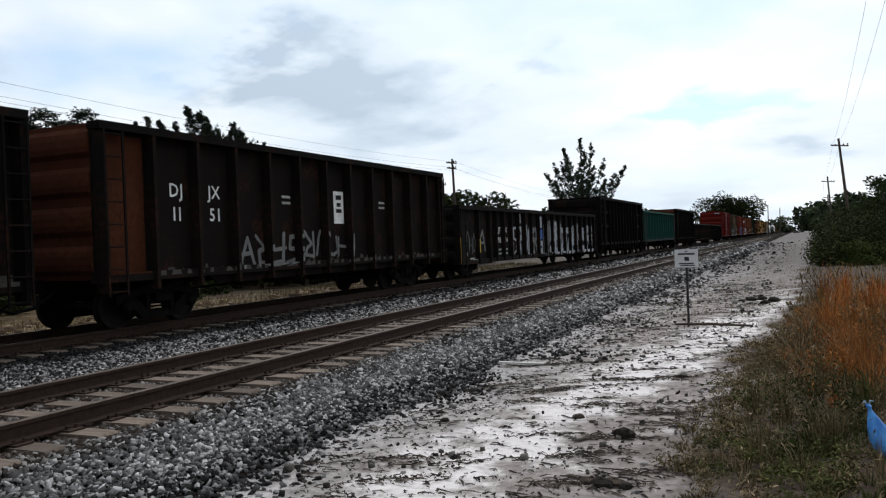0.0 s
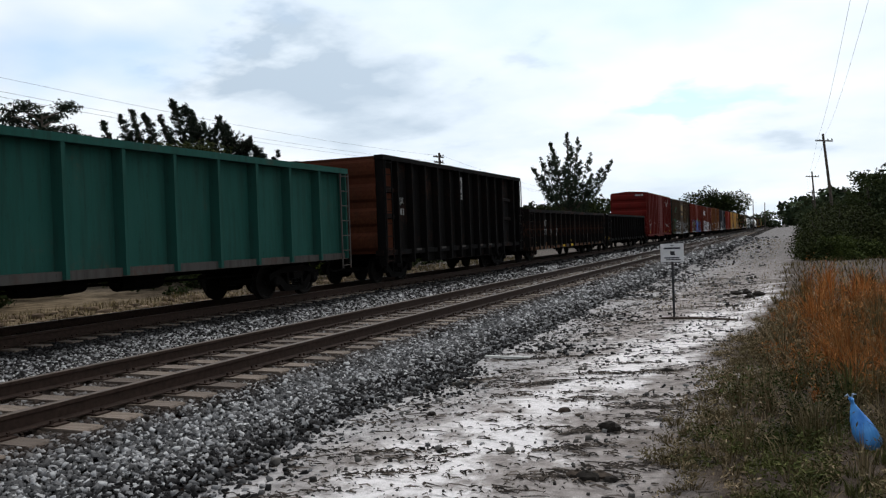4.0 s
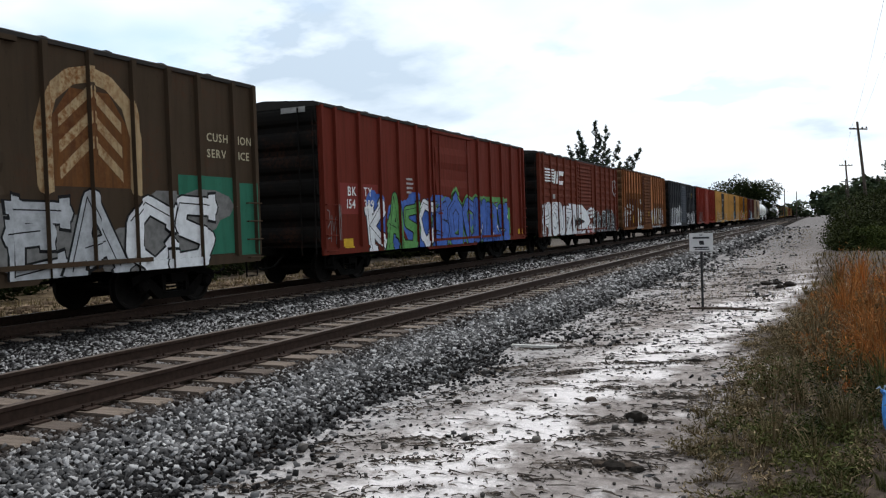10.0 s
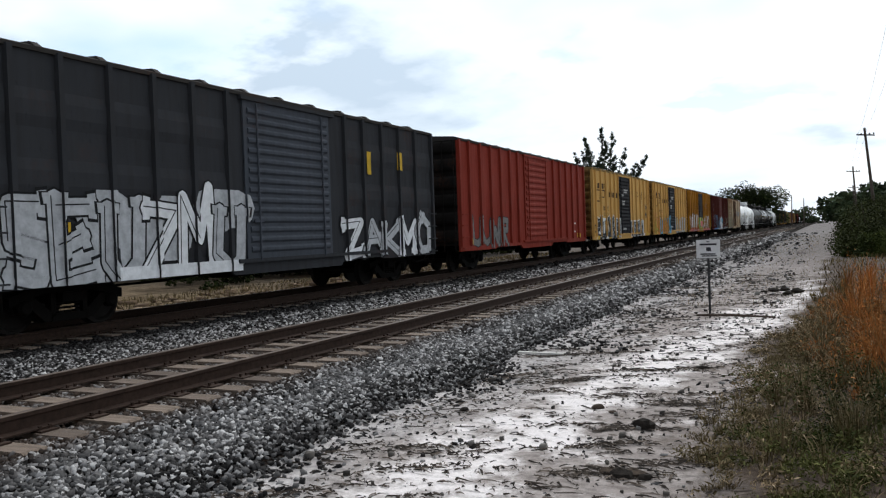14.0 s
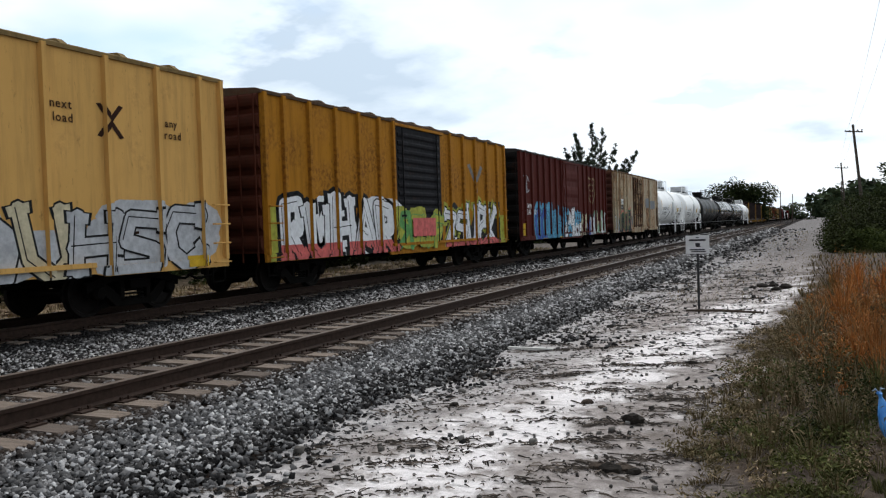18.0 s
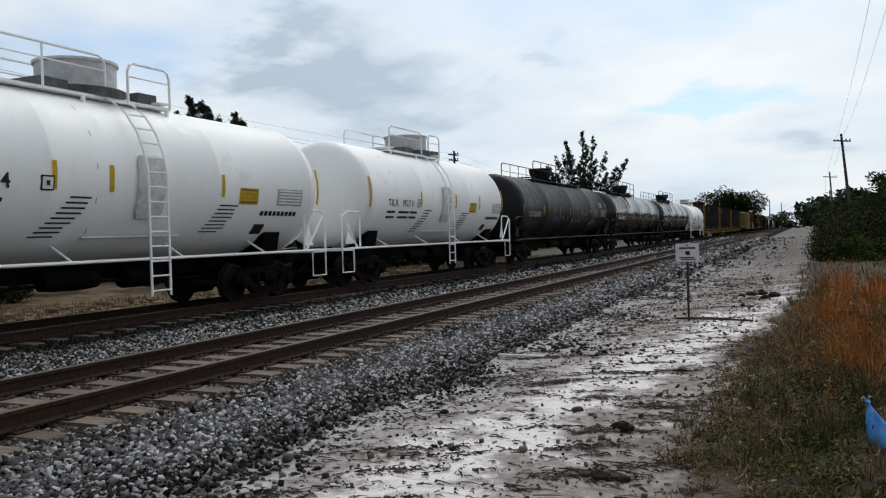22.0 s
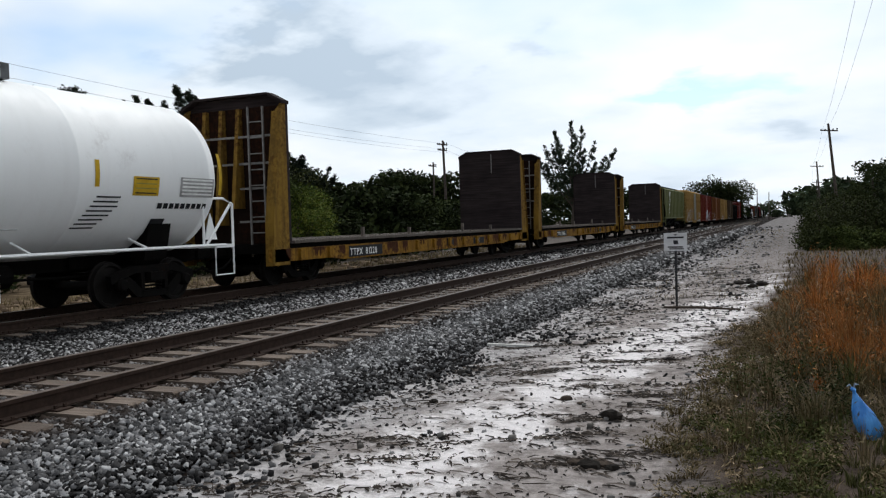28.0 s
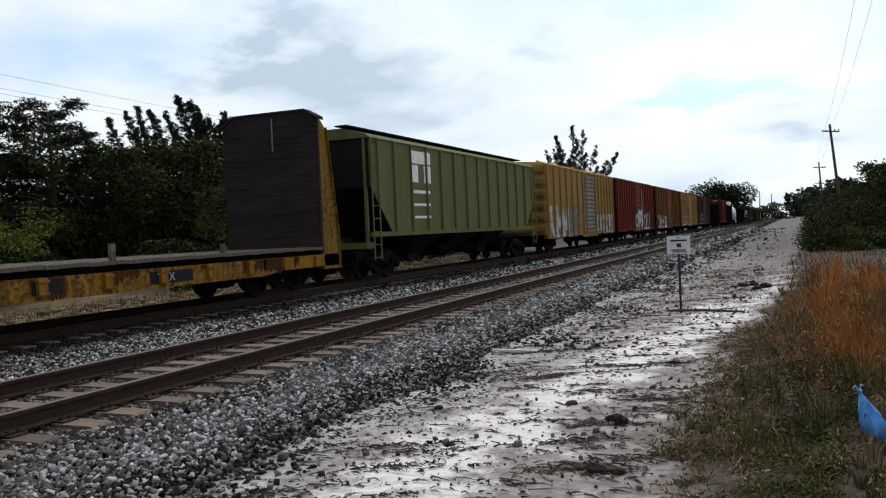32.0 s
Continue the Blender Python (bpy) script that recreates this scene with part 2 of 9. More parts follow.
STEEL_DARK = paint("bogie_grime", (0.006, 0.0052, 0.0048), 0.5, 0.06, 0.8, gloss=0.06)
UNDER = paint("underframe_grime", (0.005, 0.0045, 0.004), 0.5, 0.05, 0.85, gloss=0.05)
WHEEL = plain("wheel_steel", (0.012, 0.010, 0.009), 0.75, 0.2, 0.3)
RAIL_SIDE = plain("rail_rust", (0.034, 0.020, 0.0145), 0.8, 0.0, 0.3, 14.0)
RAIL_TOP = plain("rail_worn_steel", (0.085, 0.062, 0.05), 0.5, 0.4, 0.3, 20.0)
WHITE = plain("white_lettering", (0.78, 0.77, 0.75), 0.7, 0, 0.15)
GREYWHITE = plain("faded_lettering", (0.36, 0.35, 0.34), 0.7, 0, 0.25)
FADED_TAN = plain("faded_tan", (0.30, 0.22, 0.12), 0.7, 0, 0.25)
STALE_YELLOW = plain("faded_reflector", (0.30, 0.25, 0.06), 0.7, 0, 0.25)
STEP_GREY = plain("step_panel_grey", (0.62, 0.62, 0.62), 0.6)
YELLOW = plain("yellow_reflector", (0.55, 0.34, 0.02), 0.6, 0, 0.15)
DECK_GREY = plain("deck_grey", (0.10, 0.105, 0.11), 0.7, 0, 0.3)
BLACK = plain("black_paint", (0.012, 0.012, 0.013), 0.6, 0, 0.3)
GRAFFITI = {
    "white": plain("spray_white", (0.72, 0.73, 0.75), 0.6, 0, 0.12),
    "grey": plain("spray_grey", (0.42, 0.43, 0.45), 0.6, 0, 0.2),
    "dim": plain("spray_faded", (0.17, 0.165, 0.16), 0.7, 0, 0.25),
    "black": plain("spray_black", (0.007, 0.007, 0.008), 0.6, 0, 0.2),
    "blue": plain("spray_blue", (0.05, 0.12, 0.42), 0.6, 0, 0.25),
    "violet": plain("spray_violet_blue", (0.11, 0.14, 0.40), 0.6, 0, 0.25),
    "sky": plain("spray_light_blue", (0.10, 0.34, 0.52), 0.6, 0, 0.25),
    "green": plain("spray_green", (0.10, 0.28, 0.08), 0.6, 0, 0.25),
    "mint": plain("spray_pale_green", (0.22, 0.36, 0.24), 0.6, 0, 0.25),
    "orange": plain("spray_orange", (0.55, 0.20, 0.03), 0.6, 0, 0.25),
    "pink": plain("spray_pink", (0.55, 0.12, 0.11), 0.6, 0, 0.25),
    "cream": plain("spray_cream", (0.50, 0.44, 0.30), 0.6, 0, 0.2),
    "lime": plain("spray_lime", (0.35, 0.36, 0.05), 0.6, 0, 0.25),
}


# ---- mesh tools ----
class Geo:
    """A plain list of corners and faces with a few solid shapes."""

    def __init__(self):
        self.v, self.f = [], []

    def box(self, x0, x1, y0, y1, z0, z1):
        n = len(self.v)
        self.v += [(x, y, z) for z in (z0, z1) for y in (y0, y1) for x in (x0, x1)]
        self.f += [tuple(n + i for i in q) for q in ((0, 2, 3, 1), (4, 5, 7, 6), (0, 1, 5, 4), (2, 6, 7, 3), (0, 4, 6, 2), (1, 3, 7, 5))]
        return self

    def prism(self, poly, axis, a0, a1):
        """poly: corners in the two other axes, in the order xy, xz or yz."""
        n, k = len(self.v), len(poly)
        for a in (a0, a1):
            for p, q in poly:
                self.v.append((a, p, q) if axis == "x" else (p, a, q) if axis == "y" else (p, q, a))
        self.f += [tuple(range(n, n + k))[::-1], tuple(range(n + k, n + 2 * k))]
        self.f += [(n + i, n + (i + 1) % k, n + k + (i + 1) % k, n + k + i) for i in range(k)]
        return self

    def tube(self, points, r, sides=6):
        pts = [Vector(p) for p in points]
        n0 = len(self.v)
        for i, p in enumerate(pts):
            d = (pts[min(i + 1, len(pts) - 1)] - pts[max(i - 1, 0)]).normalized()
            u = d.orthogonal().normalized()
            w = d.cross(u)
            rr = r[i] if isinstance(r, (list, tuple)) else r
            for j in range(sides):
                a = 2 * math.pi * j / sides
                self.v.append(tuple(p + rr * (math.cos(a) * u + math.sin(a) * w)))
        for i in range(len(pts) - 1):
            for j in range(sides):
                a, b = n0 + i * sides + j, n0 + i * sides + (j + 1) % sides
                self.f.append((a, b, b + sides, a + sides))
        self.f.append(tuple(range(n0, n0 + sides))[::-1])
        e = n0 + (len(pts) - 1) * sides
        self.f.append(tuple(range(e, e + sides)))
        return self

    def lathe(self, profile, axis, sides=24, centre=(0, 0, 0)):
        """profile: (radius, place along the axis)."""
        n0 = len(self.v)
        for r, a in profile:
            for j in range(sides):
                t = 2 * math.pi * j / sides
                c, s = r * math.cos(t), r * math.sin(t)
                p = (a, c, s) if axis == "x" else (c, a, s) if axis == "y" else (c, s, a)
                self.v.append(tuple(p[i] + centre[i] for i in range(3)))
        for i in range(len(profile) - 1):
            for j in range(sides):
                a, b = n0 + i * sides + j, n0 + i * sides + (j + 1) % sides
                self.f.append((a, b, b + sides, a + sides))
        self.f.append(tuple(range(n0, n0 + sides))[::-1])
        e = n0 + (len(profile) - 1) * sides
        self.f.append(tuple(range(e, e + sides)))
        return self

    def face(self, pts):
        n = len(self.v)
        self.v += [tuple(p) for p in pts]
        self.f.append(tuple(range(n, n + len(pts))))
        return self

    def mesh(self, name, material, smooth=False):
        me = bpy.data.meshes.new(name)
        me.from_pydata(self.v, [], self.f)
        bm = bmesh.new()
        bm.from_mesh(me)
        bmesh.ops.recalc_face_normals(bm, faces=bm.faces)
        bm.to_mesh(me)
        bm.free()
        me.materials.append(material)
        if smooth:
            me.shade_smooth()
            me.set_sharp_from_angle(angle=radians(40))
        return me


def part(name, geo, material, parent, label="", smooth=False, at=None):
    """One mesh object under a thing or a part. geo: a Geo, or a mesh to share."""
    me = geo if isinstance(geo, bpy.types.Mesh) else geo.mesh(name, material, smooth)
    ob = new(name, me)
    ob.parent = parent
    if at:
        ob.location = at
    if label:
        ob["label"] = label
    return ob


def thing(name, label, category, at=(0, 0, 0), group="", kind=""):
    ob = new(name)
    ob.location = at
    ob.empty_display_size = 0.2
    return tagged(ob, label, category, group, kind)


def arrays_mesh(name, verts, quads, material):
    """A large mesh out of numpy arrays: verts (n, 3), quads (m, 4)."""
    me = bpy.data.meshes.new(name)
    me.vertices.add(len(verts))
    me.vertices.foreach_set("co", np.ascontiguousarray(verts, dtype=np.float32).ravel())
    k = quads.shape[1]
    me.loops.add(quads.size)
    me.loops.foreach_set("vertex_index", np.ascontiguousarray(quads, dtype=np.int32).ravel())
    me.polygons.add(len(quads))
    me.polygons.foreach_set("loop_start", np.arange(0, quads.size, k, dtype=np.int32))
    me.update(calc_edges=True)
    me.validate()
    me.materials.append(material)
    return me


# ---- the ground, the ballast and the two tracks ----
def ground_material():
    m, node, link, bsdf = principled("sandy_verge")
    pos = coords(node, link, 0.0)
    sep = node("ShaderNodeSeparateXYZ")
    link(pos, sep.inputs[0])
    wob = node("ShaderNodeTexNoise", Scale=0.55, Detail=4.0, Roughness=0.6)
    link(pos, wob.inputs["Vector"])
    edge = node("ShaderNodeMath", operation="MULTIPLY_ADD")
    link(wob.outputs["Fac"], edge.inputs[0])
    edge.inputs[1].default_value = 2.4
    link(sep.outputs["X"], edge.inputs[2])            # x + 2.4 * noise
    far = node("ShaderNodeMath", operation="MULTIPLY_ADD")
    link(sep.outputs["Y"], far.inputs[0])
    far.inputs[1].default_value = -0.035
    link(edge.outputs[0], far.inputs[2])
    fine = node("ShaderNodeTexNoise", Scale=7.0, Detail=8.0, Roughness=0.7)
    link(pos, fine.inputs["Vector"])
    flecks = node("ShaderNodeTexNoise", Scale=5.5, Detail=8.0, Roughness=0.75)
    link(coords(node, link, 5.0, (0.45, 1.6, 1.0)), flecks.inputs["Vector"])
    mid = node("ShaderNodeTexNoise", Scale=1.6, Detail=10.0, Roughness=0.75)
    link(pos, mid.inputs["Vector"])
    # bleached sand lies along the middle of the path and thins out further on
    off = node("ShaderNodeMath", operation="ADD")
    off.inputs[1].default_value = 3.62
    skew = node("ShaderNodeMath", operation="MULTIPLY_ADD")
    link(sep.outputs["Y"], skew.inputs[0])
    skew.inputs[1].default_value = -0.145
    link(sep.outputs["X"], skew.inputs[2])
    link(skew.outputs[0], off.inputs[0])
    dist = node("ShaderNodeMath", operation="ABSOLUTE")
    link(off.outputs[0], dist.inputs[0])
    share = node("ShaderNodeMath", operation="MULTIPLY")
    link(spread(node, link, dist.outputs[0], 0.2, 1.25, 1.0, 0.0), share.inputs[0])
    link(spread(node, link, sep.outputs["Y"], 20.0, 36.0, 1.0, 0.2), share.inputs[1])
    white = node("ShaderNodeMath", operation="MULTIPLY_ADD")
    link(share.outputs[0], white.inputs[0])
    white.inputs[1].default_value = 0.17
    link(mid.outputs["Fac"], white.inputs[2])
    sand = blend(node, link, spread(node, link, fine.outputs["Fac"], 0.35, 0.65), (0.21, 0.182, 0.170), (0.43, 0.382, 0.36))
    sand = blend(node, link, spread(node, link, white.outputs[0], 0.56, 0.70), sand, (0.82, 0.765, 0.755))
    sand = blend(node, link, spread(node, link, flecks.outputs["Fac"], 0.55, 0.66, 0.0, 0.75), sand, (0.10, 0.09, 0.08))
    grit = blend(node, link, spread(node, link, fine.outputs["Fac"], 0.35, 0.65), (0.25, 0.232, 0.228), (0.56, 0.525, 0.515))
    soil = blend(node, link, spread(node, link, fine.outputs["Fac"], 0.35, 0.65), (0.050, 0.038, 0.030), (0.135, 0.104, 0.085))
    col = blend(node, link, spread(node, link, far.outputs[0], -2.9, -1.9), grit, sand)
    col = blend(node, link, spread(node, link, far.outputs[0], -0.2, 0.4), col, soil)
    beyond = node("ShaderNodeMath", operation="LESS_THAN")
    link(sep.outputs["X"], beyond.inputs[0])
    beyond.inputs[1].default_value = -14.6
    dry = blend(node, link, spread(node, link, mid.outputs["Fac"], 0.38, 0.62), (0.060, 0.043, 0.027), (0.20, 0.150, 0.098))
    col = blend(node, link, beyond.outputs[0], col, dry)
    # the ground blends into a darker grey further along the line
    far_verge = blend(node, link, spread(node, link, fine.outputs["Fac"], 0.35, 0.65), (0.06, 0.054, 0.052), (0.21, 0.192, 0.185))
    col = blend(node, link, spread(node, link, sep.outputs["Y"], 19.0, 50.0, 0.0, 0.75), col, far_verge)
    link(col, bsdf.inputs["Base Color"])
    bsdf.inputs["Roughness"].default_value = 0.95
    bsdf.inputs["Specular IOR Level"].default_value = 0.0
    add = node("ShaderNodeMath", operation="ADD")
    link(fine.outputs["Fac"], add.inputs[0])
    link(flecks.outputs["Fac"], add.inputs[1])
    bump_from(node, link, bsdf, add.outputs[0], 0.7, 0.05)
    return m


def ground_height(x, y):
    """Flat verge, a low rise under the grass, a shallow ditch on the far side."""
    z = -0.46
    if x > -1.0:
        z += 0.22 * min(1.0, (x + 1.0) / 2.5)
    if -16.5 < x < -14.4:
        z -= 0.08
    return z + 0.05 * noise.noise((x * 0.6, y * 0.6, 0.0)) + 0.025 * noise.noise((x * 2.3, y * 2.3, 4.0))


def build_ground():
    xs = [-1500, -600, -250, -120, -70, -45, -32, -24, -19, -16.5, -15.5] + [-14.5 + 0.5 * i for i in range(16)] + [-6.4 + 0.2 * i for i in range(52)] + [4.5, 6, 8, 12, 18, 28, 45, 80, 160, 400, 1500]
    ys = [-400, -120, -50, -20, -8, -2] + [0.25 * i for i in range(1, 120)] + [30 + 1.5 * i for i in range(1, 30)] + [80, 95, 120, 160, 220, 320, 500, 900, 2500]
    g = Geo()
    for y in ys:
        for x in xs:
            g.v.append((x, y, ground_height(x, y)))
    w = len(xs)
    g.f = [(j * w + i, j * w + i + 1, (j + 1) * w + i + 1, (j + 1) * w + i) for j in range(len(ys) - 1) for i in range(w - 1)]
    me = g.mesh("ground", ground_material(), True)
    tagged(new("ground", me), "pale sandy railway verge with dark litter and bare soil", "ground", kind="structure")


def ballast_profile(x):
    """Top of the ballast across both tracks."""
    pts = [(-16.3, -0.58), (-14.6, -0.24), (-11.0, -0.22), (-9.6, -0.30), (-8.4, -0.22), (-5.35, -0.22), (-3.75, -0.52)]
    for (a, za), (b, zb) in zip(pts, pts[1:]):
        if a <= x <= b:
            return za + (zb - za) * (x - a) / (b - a)
    return -0.6


def ballast_material():
    m, node, link, bsdf = principled("ballast_bed")
    pos = coords(node, link, 2.0)
    v = node("ShaderNodeTexVoronoi", Scale=17.0)
    link(pos, v.inputs["Vector"])
    n = node("ShaderNodeTexNoise", Scale=1.2, Detail=5.0)
    link(pos, n.inputs["Vector"])
    sep = node("ShaderNodeSeparateColor")
    link(v.outputs["Color"], sep.inputs[0])
    stone = blend(node, link, sep.outputs[0], (0.012, 0.011, 0.011), (0.11, 0.107, 0.105))
    # shade in the gaps between stones, put into the colour as near black
    stone = blend(node, link, spread(node, link, v.outputs["Distance"], 0.25, 0.6), stone, (0.016, 0.011, 0.009))
    stone = blend(node, link, spread(node, link, n.outputs["Fac"], 0.45, 0.7, 0.0, 0.5), stone, (0.08, 0.075, 0.07))
    link(stone, bsdf.inputs["Base Color"])
    bsdf.inputs["Roughness"].default_value = 0.95
    bsdf.inputs["Specular IOR Level"].default_value = 0.0
    inv = node("ShaderNodeMath", operation="SUBTRACT")
    inv.inputs[0].default_value = 1.0
    link(v.outputs["Distance"], inv.inputs[1])
    bump_from(node, link, bsdf, inv.outputs[0], 1.0, 0.05)
    return m


def stone_material():
    """Crushed stone: every piece its own grey, brown dust beside the ties, darker at the foot of the slope, grime and
    the train's shade painted in along the far track.
    """
    m, node, link, bsdf = principled("ballast_stone")
    g = node("ShaderNodeNewGeometry")
    ramp = node("ShaderNodeValToRGB")
    els = ramp.color_ramp.elements
    stops = ((0.0, (0.007, 0.0065, 0.0065)), (0.46, (0.028, 0.026, 0.026)), (0.66, (0.13, 0.124, 0.124)), (0.85, (0.33, 0.32, 0.32)), (1.0, (0.54, 0.525, 0.52)))
    while len(els) < len(stops):
        els.new(0.5)
    for el, (pos, c) in zip(els, stops):
        el.position, el.color = pos, rgb(c)
    link(g.outputs["Random Per Island"], ramp.inputs[0])
    pos = coords(node, link, 0.0)
    n = node("ShaderNodeTexNoise", Scale=0.8, Detail=4.0, Roughness=0.6)
    link(pos, n.inputs["Vector"])
    sep = node("ShaderNodeSeparateXYZ")
    link(pos, sep.inputs[0])
    edge = node("ShaderNodeMath", operation="MULTIPLY_ADD")
    link(n.outputs["Fac"], edge.inputs[0])
    edge.inputs[1].default_value = 1.0
    link(sep.outputs["X"], edge.inputs[2])
    col = ramp.outputs[0]
    dusty = blend(node, link, 0.6, col, (0.060, 0.042, 0.032))
    mid = node("ShaderNodeMath", operation="ABSOLUTE")
    from_track = node("ShaderNodeMath", operation="ADD")
    link(sep.outputs["X"], from_track.inputs[0])
    from_track.inputs[1].default_value = -NEAR_X
    link(from_track.outputs[0], mid.inputs[0])
    col = blend(node, link, spread(node, link, mid.outputs[0], 1.15, 1.75, 1.0, 0.0), col, dusty)
    shoulder = node("ShaderNodeMath", operation="ABSOLUTE")
    crest = node("ShaderNodeMath", operation="ADD")
    link(edge.outputs[0], crest.inputs[0])
    crest.inputs[1].default_value = 4.95 - 0.5
    link(crest.outputs[0], shoulder.inputs[0])
    col = blend(node, link, spread(node, link, shoulder.outputs[0], 0.1, 0.42, 0.18, 0.0), col, (0.40, 0.39, 0.39))
    # darker slope foot; along the far track, grime plus the train's shade painted in
    for lo, hi, amount, dark_tone in ((-4.60, -4.10, 0.60, (0.018, 0.017, 0.017)), (-10.35, -10.75, 0.9, (0.007, 0.006, 0.006))):
        col = blend(node, link, spread(node, link, edge.outputs[0], lo + 0.5, hi + 0.5, 0.0, amount), col, dark_tone)
    link(col, bsdf.inputs["Base Color"])
    bsdf.inputs["Roughness"].default_value = 0.95
    bsdf.inputs["Specular IOR Level"].default_value = 0.05
    return m


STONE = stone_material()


def build_lane():
    """A pale side road that passes behind the bushes of the verge."""
    m = plain("lane_concrete", (0.46, 0.45, 0.44), 0.9, 0, 0.12, 1.5, 0.2)
    g = Geo().prism([(5.4, 78.0), (5.1, 50.0), (9.6, 40.0), (14.0, 60.0), (12.0, 100.0), (7.0, 100.0)], "z", -0.5, -0.17)
    tagged(new("lane", g.mesh("lane", m)), "pale concrete side road beyond the grass", "road", kind="structure")


def build_ballast():
    xs = [-16.3, -15.4, -14.6, -13.0, -11.0, -10.2, -9.6, -9.0, -8.4, -7.0, -5.35, -4.9, -4.4, -3.75]
    ys = [-60, -10, 0] + [2.0 * i for i in range(1, 41)] + [100, 140, 200, 300, 500, 900, 1800]
    g = Geo()
    for y in ys:
        for x in xs:
            g.v.append((x, y, ballast_profile(x) - 0.03))
    w = len(xs)
    g.f = [(j * w + i, j * w + i + 1, (j + 1) * w + i + 1, (j + 1) * w + i) for j in range(len(ys) - 1) for i in range(w - 1)]
    bed = tagged(new("ballast_bed", g.mesh("ballast_bed", ballast_material())), "grey crushed-stone ballast bed under two railway tracks", "ballast", kind="structure")
    # loose stones
    rng = np.random.default_rng(5)
    sets = []
    for y0, y1, per, size in ((3.0, 12.0, 1050, 0.0195), (12.0, 20.0, 520, 0.025), (20.0, 32.0, 200, 0.036), (32.0, 60.0, 55, 0.055), (60.0, 130.0, 10, 0.10)):
        for x0, x1, share in ((-11.6, -8.0, 0.9), (-8.0, -5.45, 0.85), (-5.45, -4.3, 1.0), (-4.3, -4.1, 0.55), (-4.1, -3.85, 0.24), (-3.85, -3.4, 0.09), (-3.4, -2.7, 0.035), (-2.7, -0.8, 0.012)):
            n = int((y1 - y0) * (x1 - x0) * per * share * (3.0 if y0 > 10 and x0 > -4 else 1.0))
            p = np.empty((n, 3))
            p[:, 0], p[:, 1] = rng.uniform(x0, x1, n), rng.uniform(y0, y1, n)
            p = p[p[:, 0] > -1.33 * p[:, 1] - 0.4]      # none in the near corner that stays unseen
            n = len(p)
            p[:, 2] = [max(ballast_profile(x), -0.47) for x in p[:, 0]]
            s = size * rng.uniform(0.6, 1.45, n)
            p[:, 2] += rng.uniform(-0.35, 0.35, n) * s
            sets.append((p, s))
    p, s = np.concatenate([a for a, b in sets]), np.concatenate([b for a, b in sets])
    on_tie = (abs((p[:, 1] - 0.3 + 0.2525) % 0.505 - 0.2525) < 0.115) & (abs(p[:, 0] - NEAR_X) < 1.3) & (rng.random(len(p)) < np.where(abs(p[:, 0] - NEAR_X) < 0.75, 0.55, 0.82))
    p, s = p[~on_tie], s[~on_tie]
    for rail in (NEAR_X - 0.7525, NEAR_X + 0.7525):
        ok = abs(p[:, 0] - rail) > 0.1
        p, s = p[ok], s[ok]
    n = len(p)
    cube = np.array([(x, y, z) for z in (-1, 1) for y in (-1, 1) for x in (-1, 1)], float)
    v = cube[None] * rng.uniform(0.45, 1.05, (n, 8, 3)) * s[:, None, None] * rng.uniform(0.65, 1.3, (n, 1, 3)) * np.array([1.35, 1.0, 0.62])
    ang = np.stack([rng.uniform(0, 2 * np.pi, n), rng.normal(0, 0.5, n), rng.normal(0, 0.5, n)], 1)
    for a, (i, j) in enumerate(((0, 1), (1, 2), (0, 2))):
        c, sn = np.cos(ang[:, a])[:, None], np.sin(ang[:, a])[:, None]
        vi, vj = v[:, :, i].copy(), v[:, :, j].copy()
        v[:, :, i], v[:, :, j] = c * vi - sn * vj, sn * vi + c * vj
    v += p[:, None]
    q = np.array([(0, 2, 3, 1), (4, 5, 7, 6), (0, 1, 5, 4), (2, 6, 7, 3), (0, 4, 6, 2), (1, 3, 7, 5)])[1:]
    quads = (np.arange(n)[:, None, None] * 8 + q[None]).reshape(-1, 4)
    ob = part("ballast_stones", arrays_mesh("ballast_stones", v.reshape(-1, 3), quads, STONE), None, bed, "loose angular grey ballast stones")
    ob["kind"] = "stuff"


def tie_material():
    m, node, link, bsdf = principled("tie_wood")
    pos = coords(node, link, 1.0, (1.0, 9.0, 9.0))
    n = node("ShaderNodeTexNoise", Scale=3.0, Detail=7.0, Roughness=0.7)
    link(pos, n.inputs["Vector"])
    info = node("ShaderNodeObjectInfo")
    tone = blend(node, link, info.outputs["Random"], (0.085, 0.060, 0.046), (0.20, 0.150, 0.115))
    col = blend(node, link, spread(node, link, n.outputs["Fac"], 0.45, 0.65), tone, (0.075, 0.055, 0.042))
    link(col, bsdf.inputs["Base Color"])
    bsdf.inputs["Roughness"].default_value = 0.95
    bump_from(node, link, bsdf, n.outputs["Fac"], 0.6, 0.02)
    return m


